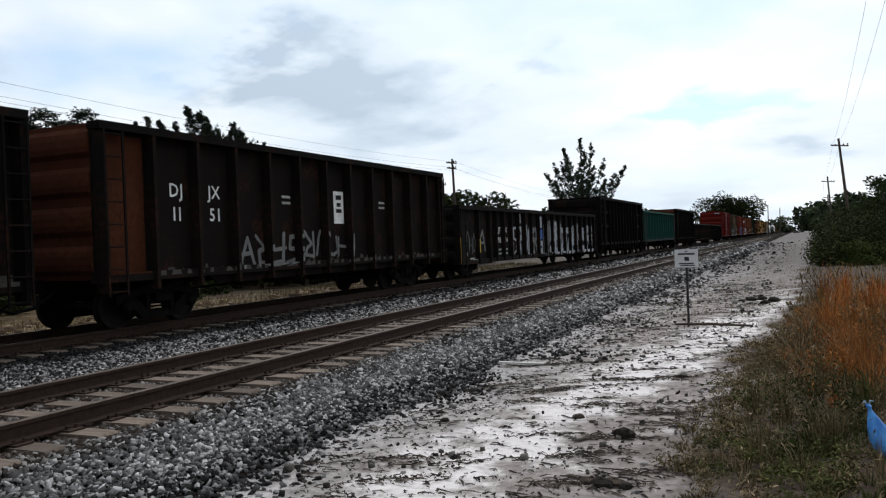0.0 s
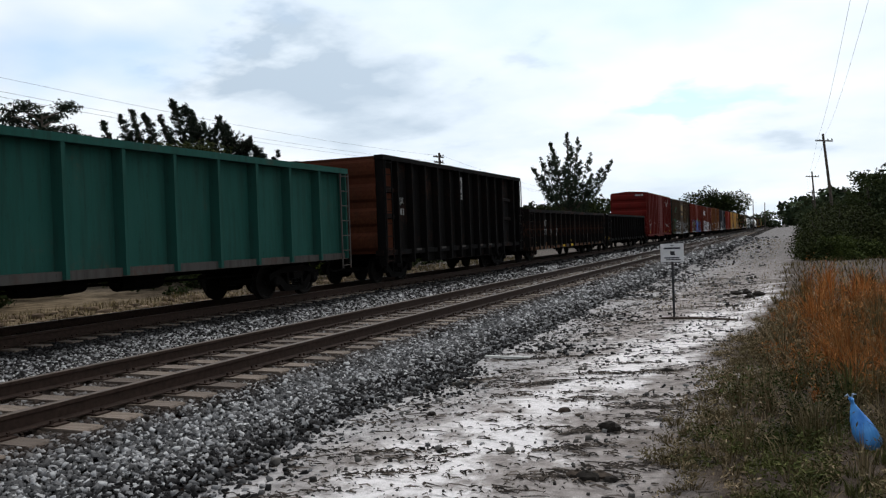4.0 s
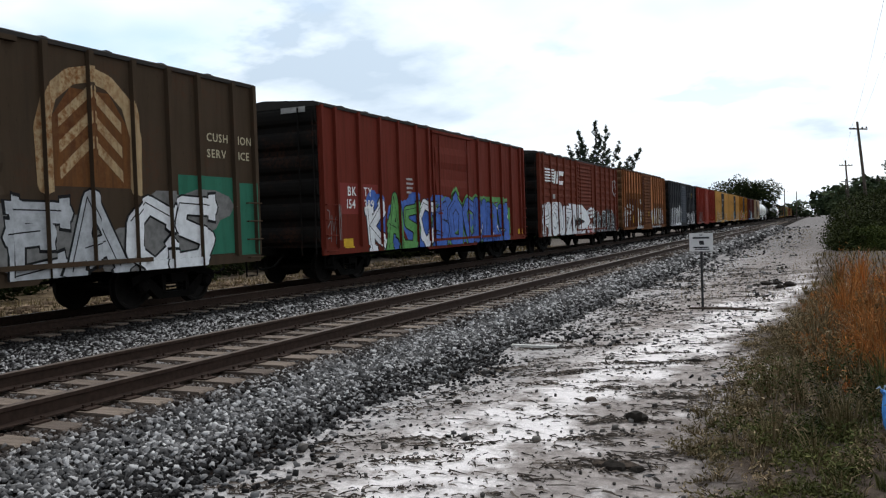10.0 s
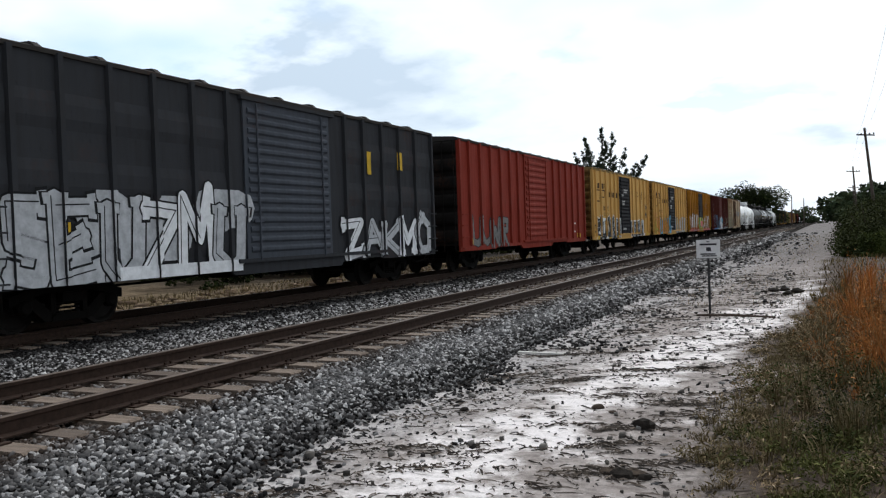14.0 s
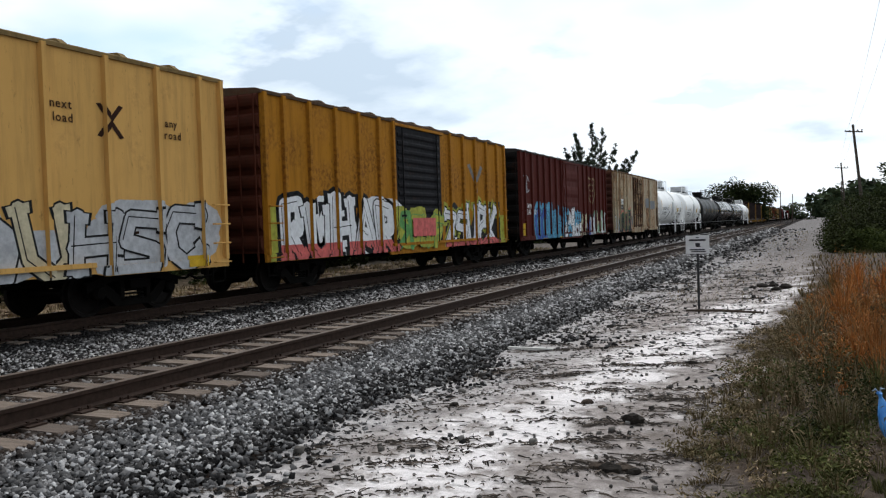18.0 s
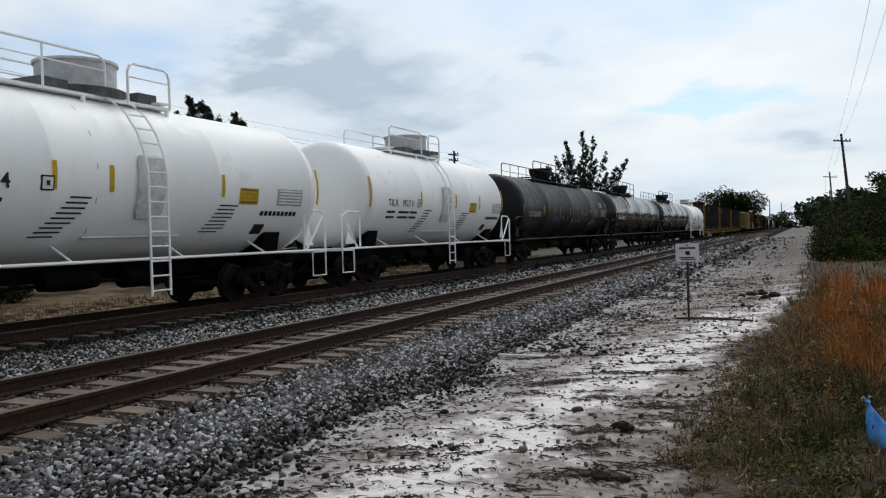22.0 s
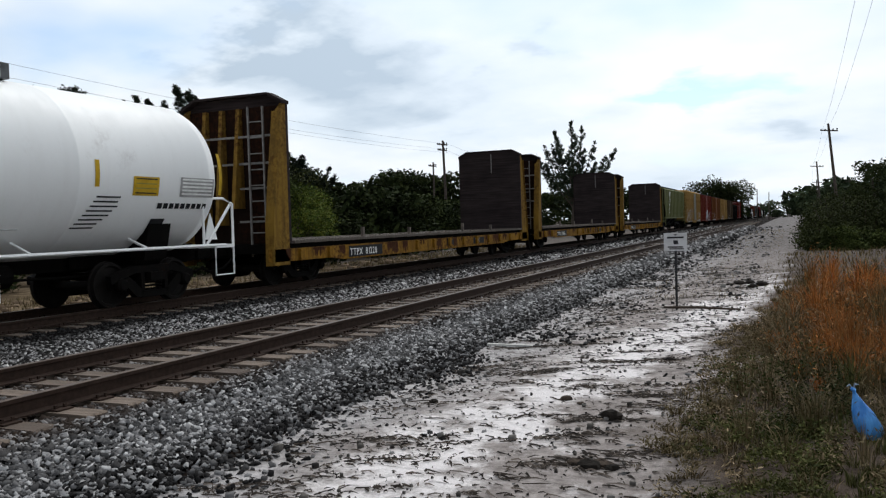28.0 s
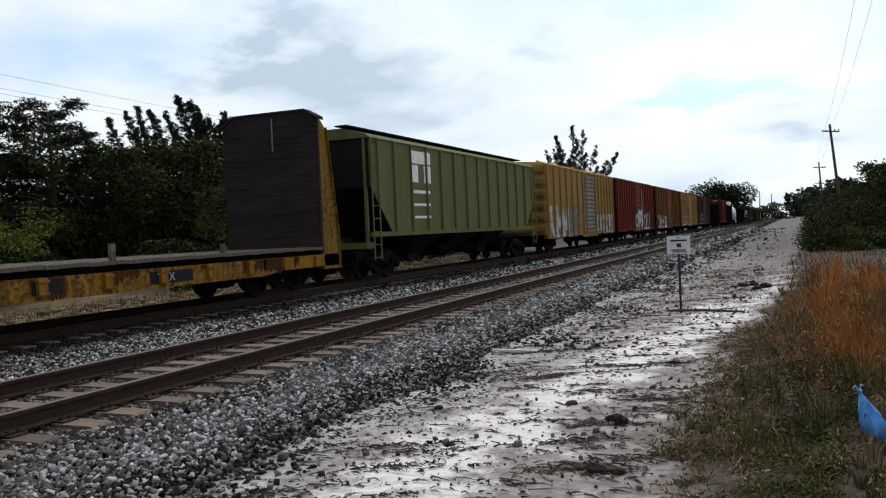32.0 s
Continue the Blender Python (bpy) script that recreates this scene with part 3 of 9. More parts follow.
def build_track(cx, label, picked):
    """Rails, ties, tie plates; the ties of the nearest stretch are parts of their own."""
    t = thing("railway_track", label, "railway track", (cx, 0, 0), "two parallel tracks", "structure")
    for side in (-1, 1):
        x = side * 0.7525
        foot = [(-0.07, -0.17), (0.07, -0.17), (0.07, -0.158), (0.012, -0.14), (0.012, -0.05), (0.036, -0.04), (0.036, -0.006), (-0.036, -0.006), (-0.036, -0.04), (-0.012, -0.05), (-0.012, -0.14), (-0.07, -0.158)]
        g = Geo().prism([(x + a, b) for a, b in foot], "y", -60, 1500)
        rail = part("rail", g, RAIL_SIDE, t, "rust-brown steel rail")
        part("rail_head", Geo().prism([(x - 0.036, -0.004), (x + 0.036, -0.004), (x + 0.030, 0.0), (x - 0.030, 0.0)], "y", -60, 1500), RAIL_TOP, rail, "dull worn running surface")
    tie = Geo().prism([(-1.30, -0.20), (-1.28, -0.184), (1.28, -0.184), (1.30, -0.20), (1.30, -0.40), (-1.30, -0.40)], "y", -0.115, 0.115).mesh("tie", TIE)
    plate = Geo()
    for side in (-1, 1):
        x = side * 0.7525
        plate.box(x - 0.17, x + 0.17, -0.09, 0.09, -0.184, -0.168)
        for dx in (-0.10, 0.10):
            for dy in (-0.05, 0.05):
                plate.box(x + dx - 0.012, x + dx + 0.012, dy - 0.012, dy + 0.012, -0.17, -0.135)
    plate = plate.mesh("tie_plate", RAIL_SIDE)
    rng = random.Random(3)
    rest = Geo()
    for i in range(400):
        y = 0.3 + i * 0.505 + rng.uniform(-0.03, 0.03)
        if i < picked:
            o = part("tie", tie, TIE, t, at=(rng.uniform(-0.05, 0.05), y, rng.uniform(-0.012, 0.008)))
            o.rotation_euler = (0, 0, rng.uniform(-0.02, 0.02))
            if i < 90:
                part("tie_plate", plate, RAIL_SIDE, o)
        else:
            rest.box(-1.3, 1.3, y - 0.115, y + 0.115, -0.4, -0.19)
    ob = part("ties", rest, TIE, t)
    ob["kind"] = "stuff"


TIE = tie_material()
build_ground()
build_lane()
build_ballast()
build_track(NEAR_X, "empty track with rusty rails on weathered wooden ties", 240)
build_track(FAR_X, "track with rusty rails that carries the freight train", 60)


# ---- the train: shared running gear ----
AXLES = {"front": [], "back": []}


def wheelset_mesh():
    g = Geo().lathe([(0.0, -0.95), (0.075, -0.95), (0.085, -0.70), (0.085, 0.70), (0.075, 0.95), (0.0, 0.95)], "x", 10)
    for s in (-1, 1):
        prof = [(0.10, 0.66), (0.33, 0.69), (0.36, 0.675), (0.45, 0.675), (0.45, 0.70), (0.425, 0.715), (0.42, 0.80), (0.37, 0.81), (0.34, 0.76), (0.12, 0.79), (0.10, 0.83)]
        g.lathe([(r, s * a) for r, a in prof], "x", 24)
    # three small lugs on each wheel plate, added so its turning shows
    for s in (-1, 1):
        for k in range(3):
            a = 2 * math.pi * k / 3
            c, sn = 0.24 * math.cos(a), 0.24 * math.sin(a)
            g.box(s * 0.74 - 0.012, s * 0.74 + 0.012, c - 0.03, c + 0.03, sn - 0.03, sn + 0.03)
    return g.mesh("wheelset", WHEEL, True)


def sideframe_mesh():
    g = Geo()
    x0, x1 = 0.93, 1.07
    # top chord, sloping arms, bottom chord, columns, axle boxes
    g.prism([(-1.12, 0.44), (-1.12, 0.60), (-0.55, 0.76), (0.55, 0.76), (1.12, 0.60), (1.12, 0.44), (0.86, 0.53), (0.5, 0.62), (-0.5, 0.62), (-0.86, 0.53)], "x", x0, x1)
    g.prism([(-0.86, 0.50), (-0.66, 0.56), (-0.34, 0.30), (-0.34, 0.16), (-0.48, 0.16)], "x", x0, x1)
    g.prism([(0.86, 0.50), (0.66, 0.56), (0.34, 0.30), (0.34, 0.16), (0.48, 0.16)], "x", x0, x1)
    g.box(x0, x1, -0.36, 0.36, 0.15, 0.27)
    g.box(x0, x1, -0.36, -0.27, 0.25, 0.64).box(x0, x1, 0.27, 0.36, 0.25, 0.64)
    for y in (-0.865, 0.865):
        g.lathe([(0.0, 0.98), (0.13, 0.98), (0.13, 1.10), (0.09, 1.14), (0.0, 1.14)], "x", 12, (0, y, 0.42))
    for y in (-0.16, 0.0, 0.16):
        for z in range(4):
            g.lathe([(0.075, 0.28 + z * 0.065), (0.075, 0.31 + z * 0.065)], "z", 10, (1.0, y, 0))
    return g.mesh("sideframe", STEEL_DARK)


WHEELSET, SIDEFRAME = wheelset_mesh(), sideframe_mesh()
BOLSTER = Geo().box(-1.15, 1.15, -0.2, 0.2, 0.46, 0.62).box(-0.35, 0.35, -0.3, 0.3, 0.60, 0.74).mesh("truck", STEEL_DARK)


def truck(car, y):
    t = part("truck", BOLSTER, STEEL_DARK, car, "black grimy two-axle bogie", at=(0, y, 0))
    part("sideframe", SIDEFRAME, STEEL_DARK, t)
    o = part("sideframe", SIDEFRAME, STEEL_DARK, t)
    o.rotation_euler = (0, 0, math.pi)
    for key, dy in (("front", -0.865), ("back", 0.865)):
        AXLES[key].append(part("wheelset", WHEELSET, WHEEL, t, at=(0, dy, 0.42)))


def coupler_mesh():
    g = Geo().box(-0.10, 0.10, -0.85, 0.3, 0.78, 0.98)
    g.prism([(-0.16, -0.85), (0.20, -0.85), (0.20, -1.05), (0.05, -1.02), (-0.02, -0.92), (-0.16, -0.95)], "z", 0.74, 1.02)
    g.tube([(0.35, 0.05, 0.75), (0.33, -0.35, 0.50), (0.25, -0.75, 0.45), (0.2, -0.95, 0.55)], 0.03, 6)
    return g.mesh("coupler", STEEL_DARK)


COUPLER = coupler_mesh()


def running_gear(car, L, inset=2.05):
    truck(car, inset)
    truck(car, L - inset)
    part("coupler", COUPLER, STEEL_DARK, car)
    o = part("coupler", COUPLER, STEEL_DARK, car, at=(0, L, 0))
    o.rotation_euler = (0, 0, math.pi)
    g = Geo().box(-0.22, 0.22, 0.1, L - 0.1, 0.72, 1.0)
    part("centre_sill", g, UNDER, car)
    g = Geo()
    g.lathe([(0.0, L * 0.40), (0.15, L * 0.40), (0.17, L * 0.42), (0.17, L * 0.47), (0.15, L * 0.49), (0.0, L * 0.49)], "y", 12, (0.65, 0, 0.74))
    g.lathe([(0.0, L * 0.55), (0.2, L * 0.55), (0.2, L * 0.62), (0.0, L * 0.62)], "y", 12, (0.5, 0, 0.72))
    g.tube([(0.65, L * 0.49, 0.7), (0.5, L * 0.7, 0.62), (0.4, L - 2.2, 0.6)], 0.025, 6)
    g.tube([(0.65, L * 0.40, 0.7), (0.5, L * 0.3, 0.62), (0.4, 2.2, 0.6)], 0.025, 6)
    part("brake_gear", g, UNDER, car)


def rungs(ys, zs, x, thick=0.016):
    g = Geo()
    for z in zs:
        g.tube([(x - 0.06, ys[0], z), (x, ys[0], z), (x, ys[1], z), (x - 0.06, ys[1], z)], thick, 5)
    return g


def ladder(car, y, z0, z1, x, material, width=0.42, label=""):
    g = Geo()
    for yy in (y, y + width):
        g.box(x - 0.03, x, yy - 0.02, yy + 0.02, z0, z1)
    n = int((z1 - z0) / 0.38)
    for i in range(n + 1):
        z = z0 + 0.08 + i * (z1 - z0 - 0.16) / max(1, n)
        g.tube([(x - 0.012, y, z), (x - 0.012, y + width, z)], 0.015, 5)
    part("ladder", g, material, car, label)


# ---- flat paint that follows the ribs of a wagon side ----
def clip(poly, lo, hi):
    """A convex polygon of (y, z), cut to lo < y < hi."""
    for bound, sign in ((lo, 1), (hi, -1)):
        out = []
        for i, p in enumerate(poly):
            q = poly[(i + 1) % len(poly)]
            dp, dq = sign * (p[0] - bound), sign * (q[0] - bound)
            if dp >= 0:
                out.append(p)
            if (dp >= 0) != (dq >= 0):
                k = dp / (dp - dq)
                out.append((p[0] + k * (q[0] - p[0]), p[1] + k * (q[1] - p[1])))
        poly = out
        if len(poly) < 3:
            return []
    return poly


class Side:
    """The painted side: the panel plane, and strips that stand proud of it (ribs, a door)."""

    def __init__(self, L, panel, proud, foot=-9.0, sill=(-9.0, 0.0)):
        """foot: lower edge of the side; sill: the height up to which a sill stands out, and how far out it is."""
        self.foot, self.sill = foot, sill
        cuts = []
        y = 0.0
        for a, b, x in sorted(proud):
            if a > y:
                cuts.append((y, a, panel))
            cuts.append((a, b, x))
            y = b
        cuts.append((y, L, panel))
        self.cuts = cuts

    def lay(self, g, poly, lift):
        for a, b, x in self.cuts:
            p = clip(poly, a, b)
            for lo, hi, out in ((self.foot, self.sill[0], max(x, self.sill[1])), (max(self.foot, self.sill[0]), 9.0, x)):
                q = clip([(z, y) for y, z in p], lo, hi) if p and hi > lo else []
                if q:
                    g.face([(out + lift, yy, zz) for zz, yy in q])


def rect(y0, y1, z0, z1):
    return [(y0, z0), (y1, z0), (y1, z1), (y0, z1)]


def patch(car, side, name, material, rects, lift=0.005, label=""):
    for i, r in enumerate(rects):
        g = Geo()
        side.lay(g, rect(*r) if len(r) == 4 and not isinstance(r[0], tuple) else list(r), lift + 0.0004 * i)
        if g.f:
            o = part(name, g, material, car, label)
            if len(g.f) > 1:
                o["kind"] = "stuff"


def stroke(points, width):
    """A thick line as convex pieces: bars and round joints."""
    out = []
    for (a, b), (c, d) in zip(points, points[1:]):
        n = math.hypot(c - a, d - b) or 1e-6
        ux, uz = (d - b) / n * width / 2, -(c - a) / n * width / 2
        out.append([(a + ux, b + uz), (c + ux, d + uz), (c - ux, d - uz), (a - ux, b - uz)])
    for a, b in points:
        out.append([(a + width / 2 * math.cos(t), b + width / 2 * math.sin(t)) for t in (2 * math.pi * k / 8 for k in range(8))])
    return out


SHAPES = [
    [[(0.18, 0.05), (0.2, 0.92), (0.75, 0.88), (0.8, 0.58), (0.3, 0.48)], [(0.42, 0.5), (0.88, 0.06)]],
    [[(0.88, 0.82), (0.45, 0.93), (0.15, 0.66), (0.2, 0.28), (0.5, 0.08), (0.88, 0.24)]],
    [[(0.1, 0.06), (0.45, 0.94), (0.9, 0.06)], [(0.28, 0.38), (0.72, 0.38)]],
    [[(0.2, 0.94), (0.16, 0.08), (0.85, 0.12)], [(0.2, 0.52), (0.66, 0.56)], [(0.2, 0.92), (0.8, 0.9)]],
    [[(0.85, 0.88), (0.25, 0.9), (0.2, 0.58), (0.78, 0.44), (0.74, 0.1), (0.12, 0.12)]],
    [[(0.12, 0.06), (0.14, 0.94), (0.5, 0.4), (0.86, 0.94), (0.88, 0.06)]],
    [[(0.5, 0.93), (0.15, 0.62), (0.25, 0.1), (0.75, 0.1), (0.86, 0.62), (0.5, 0.93)]],
    [[(0.1, 0.9), (0.88, 0.9), (0.14, 0.1), (0.9, 0.1)]],
    [[(0.15, 0.06), (0.15, 0.94)], [(0.85, 0.06), (0.85, 0.94)], [(0.15, 0.5), (0.85, 0.52)]],
    [[(0.16, 0.06), (0.18, 0.92), (0.85, 0.9)], [(0.18, 0.52), (0.7, 0.54)]],
    [[(0.12, 0.92), (0.2, 0.25), (0.5, 0.06), (0.8, 0.25), (0.88, 0.92)]],
    [[(0.15, 0.06), (0.16, 0.94)], [(0.85, 0.94), (0.2, 0.5), (0.88, 0.06)]],
]


def letterform(rng, pick=None):
    """A sprayed sign in a unit square: bent strokes, each corner a little astray."""
    base = SHAPES[rng.randrange(len(SHAPES)) if pick is None else pick]
    return [[(a + rng.uniform(-0.09, 0.09), b + rng.uniform(-0.07, 0.07)) for a, b in run] for run in base]


def flare(points, width):
    """Short bars across the two ends of a stroke."""
    out = []
    for (a, b), (c, d) in ((points[0], points[1]), (points[-1], points[-2])):
        n = math.hypot(c - a, d - b) or 1e-6
        ux, uz = (d - b) / n * width * 0.78, -(c - a) / n * width * 0.78
        vx, vz = (c - a) / n * width * 0.3, (d - b) / n * width * 0.3
        out.append([(a + ux - vx, b + uz - vz), (a + ux * 0.9 + vx, b + uz * 0.9 + vz), (a - ux * 0.9 + vx, b - uz * 0.9 + vz), (a - ux - vx, b - uz - vz)])
    return out


def graffiti(car, side, y0, y1, z0, z1, fills, seed, letters=6, outline="black", under=None, label="", weight=0.20, low=None, squeeze=1.2, halo=None, shapes=()):
    """Sprayed shapes along a wagon side: a cloud behind, an outline and a fill."""
    rng = random.Random(seed)
    back = Geo()
    w = (y1 - y0) / letters
    h = z1 - z0
    if under:
        for k in range(letters * 3):
            cy, cz = rng.uniform(y0, y1), rng.uniform(z0 + 0.15 * h, z1 - 0.15 * h)
            ry, rz = rng.uniform(0.4, 0.8) * w, rng.uniform(0.22, 0.42) * h
            side.lay(back, [(cy + ry * math.cos(t), min(z1 + 0.1, max(z0, cz + rz * math.sin(t)))) for t in (2 * math.pi * i / 10 for i in range(10))], 0.004 + 0.00012 * k)
        part("graffiti_background", back, GRAFFITI[under], car)["kind"] = "stuff"
    n = 0
    for i in range(letters):
        tilt, top = rng.uniform(-0.14, 0.14), rng.uniform(0.78, 1.08)
        fat, n, z_lift = weight >= 0.22, 0, 0.006 + 0.0032 * i
        flip, upside = (1, False) if fat else (rng.choice((1, -1, -1)), rng.random() < 0.4)
        grow = 0.92 * squeeze if fat else squeeze
        put = lambda p: (y0 + w * (i + 0.5 + flip * grow * (p[0] - 0.5) + tilt * (p[1] - 0.5)), z0 + h * top * (1 - p[1] if upside else p[1]))
        edge, fill, base, glow, inner, k = Geo(), Geo(), Geo(), Geo(), Geo(), rng.randrange(len(fills))
        for run in letterform(rng, shapes[i % len(shapes)] if shapes else None):
            pts = [put(p) for p in run]
            wid = weight * min(w, h) * (rng.uniform(1.05, 1.35) if fat else rng.uniform(0.95, 1.5))
            rim = 0.075 if fat else 0.3 * wid
            pieces = lambda extra: stroke(pts, wid + extra) + (flare(pts, wid + extra) if fat else [])
            if halo:
                for q in pieces(rim + 0.16):
                    side.lay(glow, q, 0.0052 + 0.00001 * n)
            for q in pieces(rim):
                side.lay(edge, q, z_lift + 0.00002 * n)
                n += 1
            for q in pieces(0.0):
                n += 1
                side.lay(fill, q, z_lift + 0.0011 + 0.00002 * n)
                if low:
                    turned = clip([(b, a) for a, b in q], -9, low[1])
                    side.lay(base, [(b, a) for a, b in turned], z_lift + 0.0020 + 0.00002 * n) if turned else None
            if fat:
                # a thin line inside the stroke and a few drips of paint below it
                aside = [(a - wid * 0.22, b + wid * 0.12) for a, b in pts]
                for q in stroke(aside[:3], 0.022):
                    n += 1
                    side.lay(inner, q, z_lift + 0.0027 + 0.00001 * n)
        if inner.f:
            part("graffiti_line", inner, GRAFFITI[outline], car)["kind"] = "stuff"
        for name, g, col in (("graffiti_halo", glow, halo), ("graffiti_outline", edge, outline), ("graffiti_fill", fill, fills[k]), ("graffiti_fill", base, low[0] if low else None)):
            if g.f:
                part(name, g, GRAFFITI[col], car, label or "sprayed graffiti shape" if name == "graffiti_fill" else "")["kind"] = "stuff"


LETTERS = {}


def letter_mesh(ch, size, material):
    key = (ch, size, material)
    if key not in LETTERS:
        c = bpy.data.curves.new("letter", "FONT")
        c.body, c.size, c.resolution_u = ch, size * 1.38, 2
        c.offset = 0.018 * size
        ob = bpy.data.objects.new("letter", c)
        scene.collection.objects.link(ob)
        dg = bpy.context.evaluated_depsgraph_get()
        me = bpy.data.meshes.new_from_object(ob.evaluated_get(dg))
        bpy.data.objects.remove(ob)
        me.materials.clear()
        me.materials.append(material)
        me.name = "letter"
        LETTERS[key] = (me, max(v.co.x for v in me.vertices) + 0.14 * size)
    return LETTERS[key]


def writing(car, text, y, z, size, x, material=None):
    """Readable stencilled letters on the side, from y onwards, feet at z."""
    for ch in text:
        if ch == " ":
            y += 0.6 * size
            continue
        me, step = letter_mesh(ch, size, material or WHITE)
        o = part("letter", me, None, car, at=(x + 0.018, y, z))
        o.rotation_euler = (math.pi / 2, 0, math.pi / 2)
        y += step


def bars(car, side, y, z, widths, height, gap, material, lift=0.006):
    """Small print that cannot be read: a column of plain bars."""
    patch(car, side, "small_print", material, [(y, y + w, z - i * (height + gap), z - i * (height + gap) + height) for i, w in enumerate(widths)], lift)


# ---- boxcars ----
def corrugated(z0, z1, n, depth, y, outward):
    """Profile in (y, z) of a pressed end with n wide ribs."""
    pts = [(y, z0)]
    h = (z1 - z0) / n
    for i in range(n):
        a = z0 + i * h
        for f, d in ((0.12, 0), (0.25, 0.8), (0.4, 1), (0.6, 1), (0.75, 0.8), (0.88, 0)):
            pts.append((y + outward * depth * d, a + f * h))
    pts += [(y, z1), (y - outward * 0.05, z1), (y - outward * 0.05, z0)]
    return pts


def rib_mesh(depth, width, z0, z1, material, half=False):
    w = width / 2
    return Geo().prism([(-0.002, -w), (depth, -w * 0.8), (depth, w * 0.8), (-0.002, w)], "z", z0, z1).mesh("rib", material)


def boxcar(s, L, body, end=None, roof=None, door=None, door_at=(0.42, 0.60), door_ribs=9, n_ribs=7, eave=4.46, sill=0.74,
           label="", end_ribs=6, rib_colour=None, beads=0, rib_at=None, fish=False, ladder_side="low", scallop=False, rib_width=0.15, roof_rise=0.16, door_proud=0.05):
    """A ribbed steel boxcar. s: where its front end lies at the start."""
    car = thing("boxcar", label, "boxcar", (FAR_X, s, 0), "wagons of the freight train")
    end, roof, door, rib_colour = end or body, roof or body, door or body, rib_colour or body
    P, R = 1.545, 0.085
    d0, d1 = L * door_at[0], L * door_at[1]
    for sgn in (1, -1):
        g = Geo().box(P - 0.04 if sgn > 0 else -P, P if sgn > 0 else -P + 0.04, 0.0, L, sill + 0.18, eave)
        part("side_wall", g, body, car)
    ys = [0.10] + [0.10 + (d0 - 0.25) * (i + 1) / n_ribs for i in range(n_ribs)] + [d1 + 0.15 + (L - 0.25 - d1) * i / n_ribs for i in range(n_ribs)] + [L - 0.10]
    if rib_at:
        (left, (d0, d1), right) = rib_at
        ys = [0.08, *left, *right, L - 0.08]
    rib = rib_mesh(R, rib_width, sill + 0.16, eave - 0.04, rib_colour)
    if beads:
        for a, b in zip(ys, ys[1:]):
            if a < d0 < b or a < d1 < b and b > d1:
                continue
            h = (eave - sill - 0.5) / beads
            bead = Geo().prism([(P - 0.002, 0.0), (P + 0.028, h * 0.18), (P + 0.028, h * 0.4), (P - 0.002, h * 0.58)], "y", a + rib_width * 0.6, b - rib_width * 0.6).mesh("panel_bead", body)
            for i in range(beads):
                part("panel_bead", bead, body, car, at=(0, 0, sill + 0.32 + i * h))
    for y in ys:
        part("rib", rib, rib_colour, car, at=(P, y, 0))
        o = part("rib", rib, rib_colour, car, at=(-P, y, 0))
        o.rotation_euler = (0, 0, math.pi)
    # door: frame, leaf with pressed ribs, rails, locking bars
    X = P + door_proud
    leaf = Geo().box(P + 0.004, X, d0, d1, sill + 0.24, eave - 0.16)
    part("door", leaf, door, car, "sliding steel door")
    dr = car.children[-1]
    if door_ribs:
        h = (eave - sill - 0.6) / door_ribs
        rb = Geo().prism([(-0.001, 0.0), (0.035, h * 0.22), (0.035, h * 0.48), (-0.001, h * 0.7)], "y", d0 + 0.12, d1 - 0.12).mesh("door_rib", door)
        # the profile runs in (x, z)
        for i in range(door_ribs):
            part("door_rib", rb, door, dr, at=(X, 0, sill + 0.36 + i * h))
    for k in (0.12, 0.88):
        yy = d0 + (d1 - d0) * k
        part("locking_bar", Geo().tube([(X + 0.05, yy, sill + 0.2), (X + 0.05, yy, eave - 0.2)], 0.022, 6), door, dr)
    part("door_handle", Geo().box(X, X + 0.06, d0 + 0.2, d0 + 0.5, sill + 1.0, sill + 1.06), door, dr)
    part("door_rail", Geo().box(P, X + 0.05, d0 - (d1 - d0) * 0.1, min(L - 0.3, d1 + (d1 - d0) * 0.9), sill + 0.16, sill + 0.24), rib_colour, car)
    part("door_rail", Geo().box(P, X + 0.05, d0 - 0.1, d1 + 0.2, eave - 0.16, eave - 0.08), rib_colour, car)
    # sill, ends, roof, floor
    g = Geo()
    for sgn in (1, -1):
        a, b = (P - 0.03, P + 0.035) if sgn > 0 else (-P - 0.035, -P + 0.03)
        if fish:
            g.prism([(0.0, sill + 0.18), (0.0, sill), (2.9, sill), (3.6, sill - 0.14), (L - 3.6, sill - 0.14), (L - 2.9, sill), (L, sill), (L, sill + 0.18)], "x", a, b)
        else:
            g.prism([(0.0, sill + 0.18), (0.0, sill), (3.2, sill), (3.4, sill + 0.05), (d0 - 0.6, sill + 0.05), (d0 - 0.4, sill - 0.08), (d1 + 0.4, sill - 0.08), (d1 + 0.6, sill + 0.05), (L - 3.4, sill + 0.05), (L - 3.2, sill), (L, sill), (L, sill + 0.18)], "x", a, b)
    part("side_sill", g, rib_colour, car)
    for y, o in ((0.0, -1), (L, 1)):
        part("end_wall", Geo().prism(corrugated(sill + 0.2, eave, end_ribs, 0.10, y, o), "x", -P + 0.045, P - 0.045), end, car, "pressed steel end with horizontal ribs")
    part("roof", Geo().prism([(-P - 0.04, eave), (-P - 0.04, eave - 0.07), (P + 0.04, eave - 0.07), (P + 0.04, eave), (P - 0.1, eave + 0.05), (0, eave + roof_rise), (-P + 0.1, eave + 0.05)], "y", -0.03, L + 0.03), roof, car)
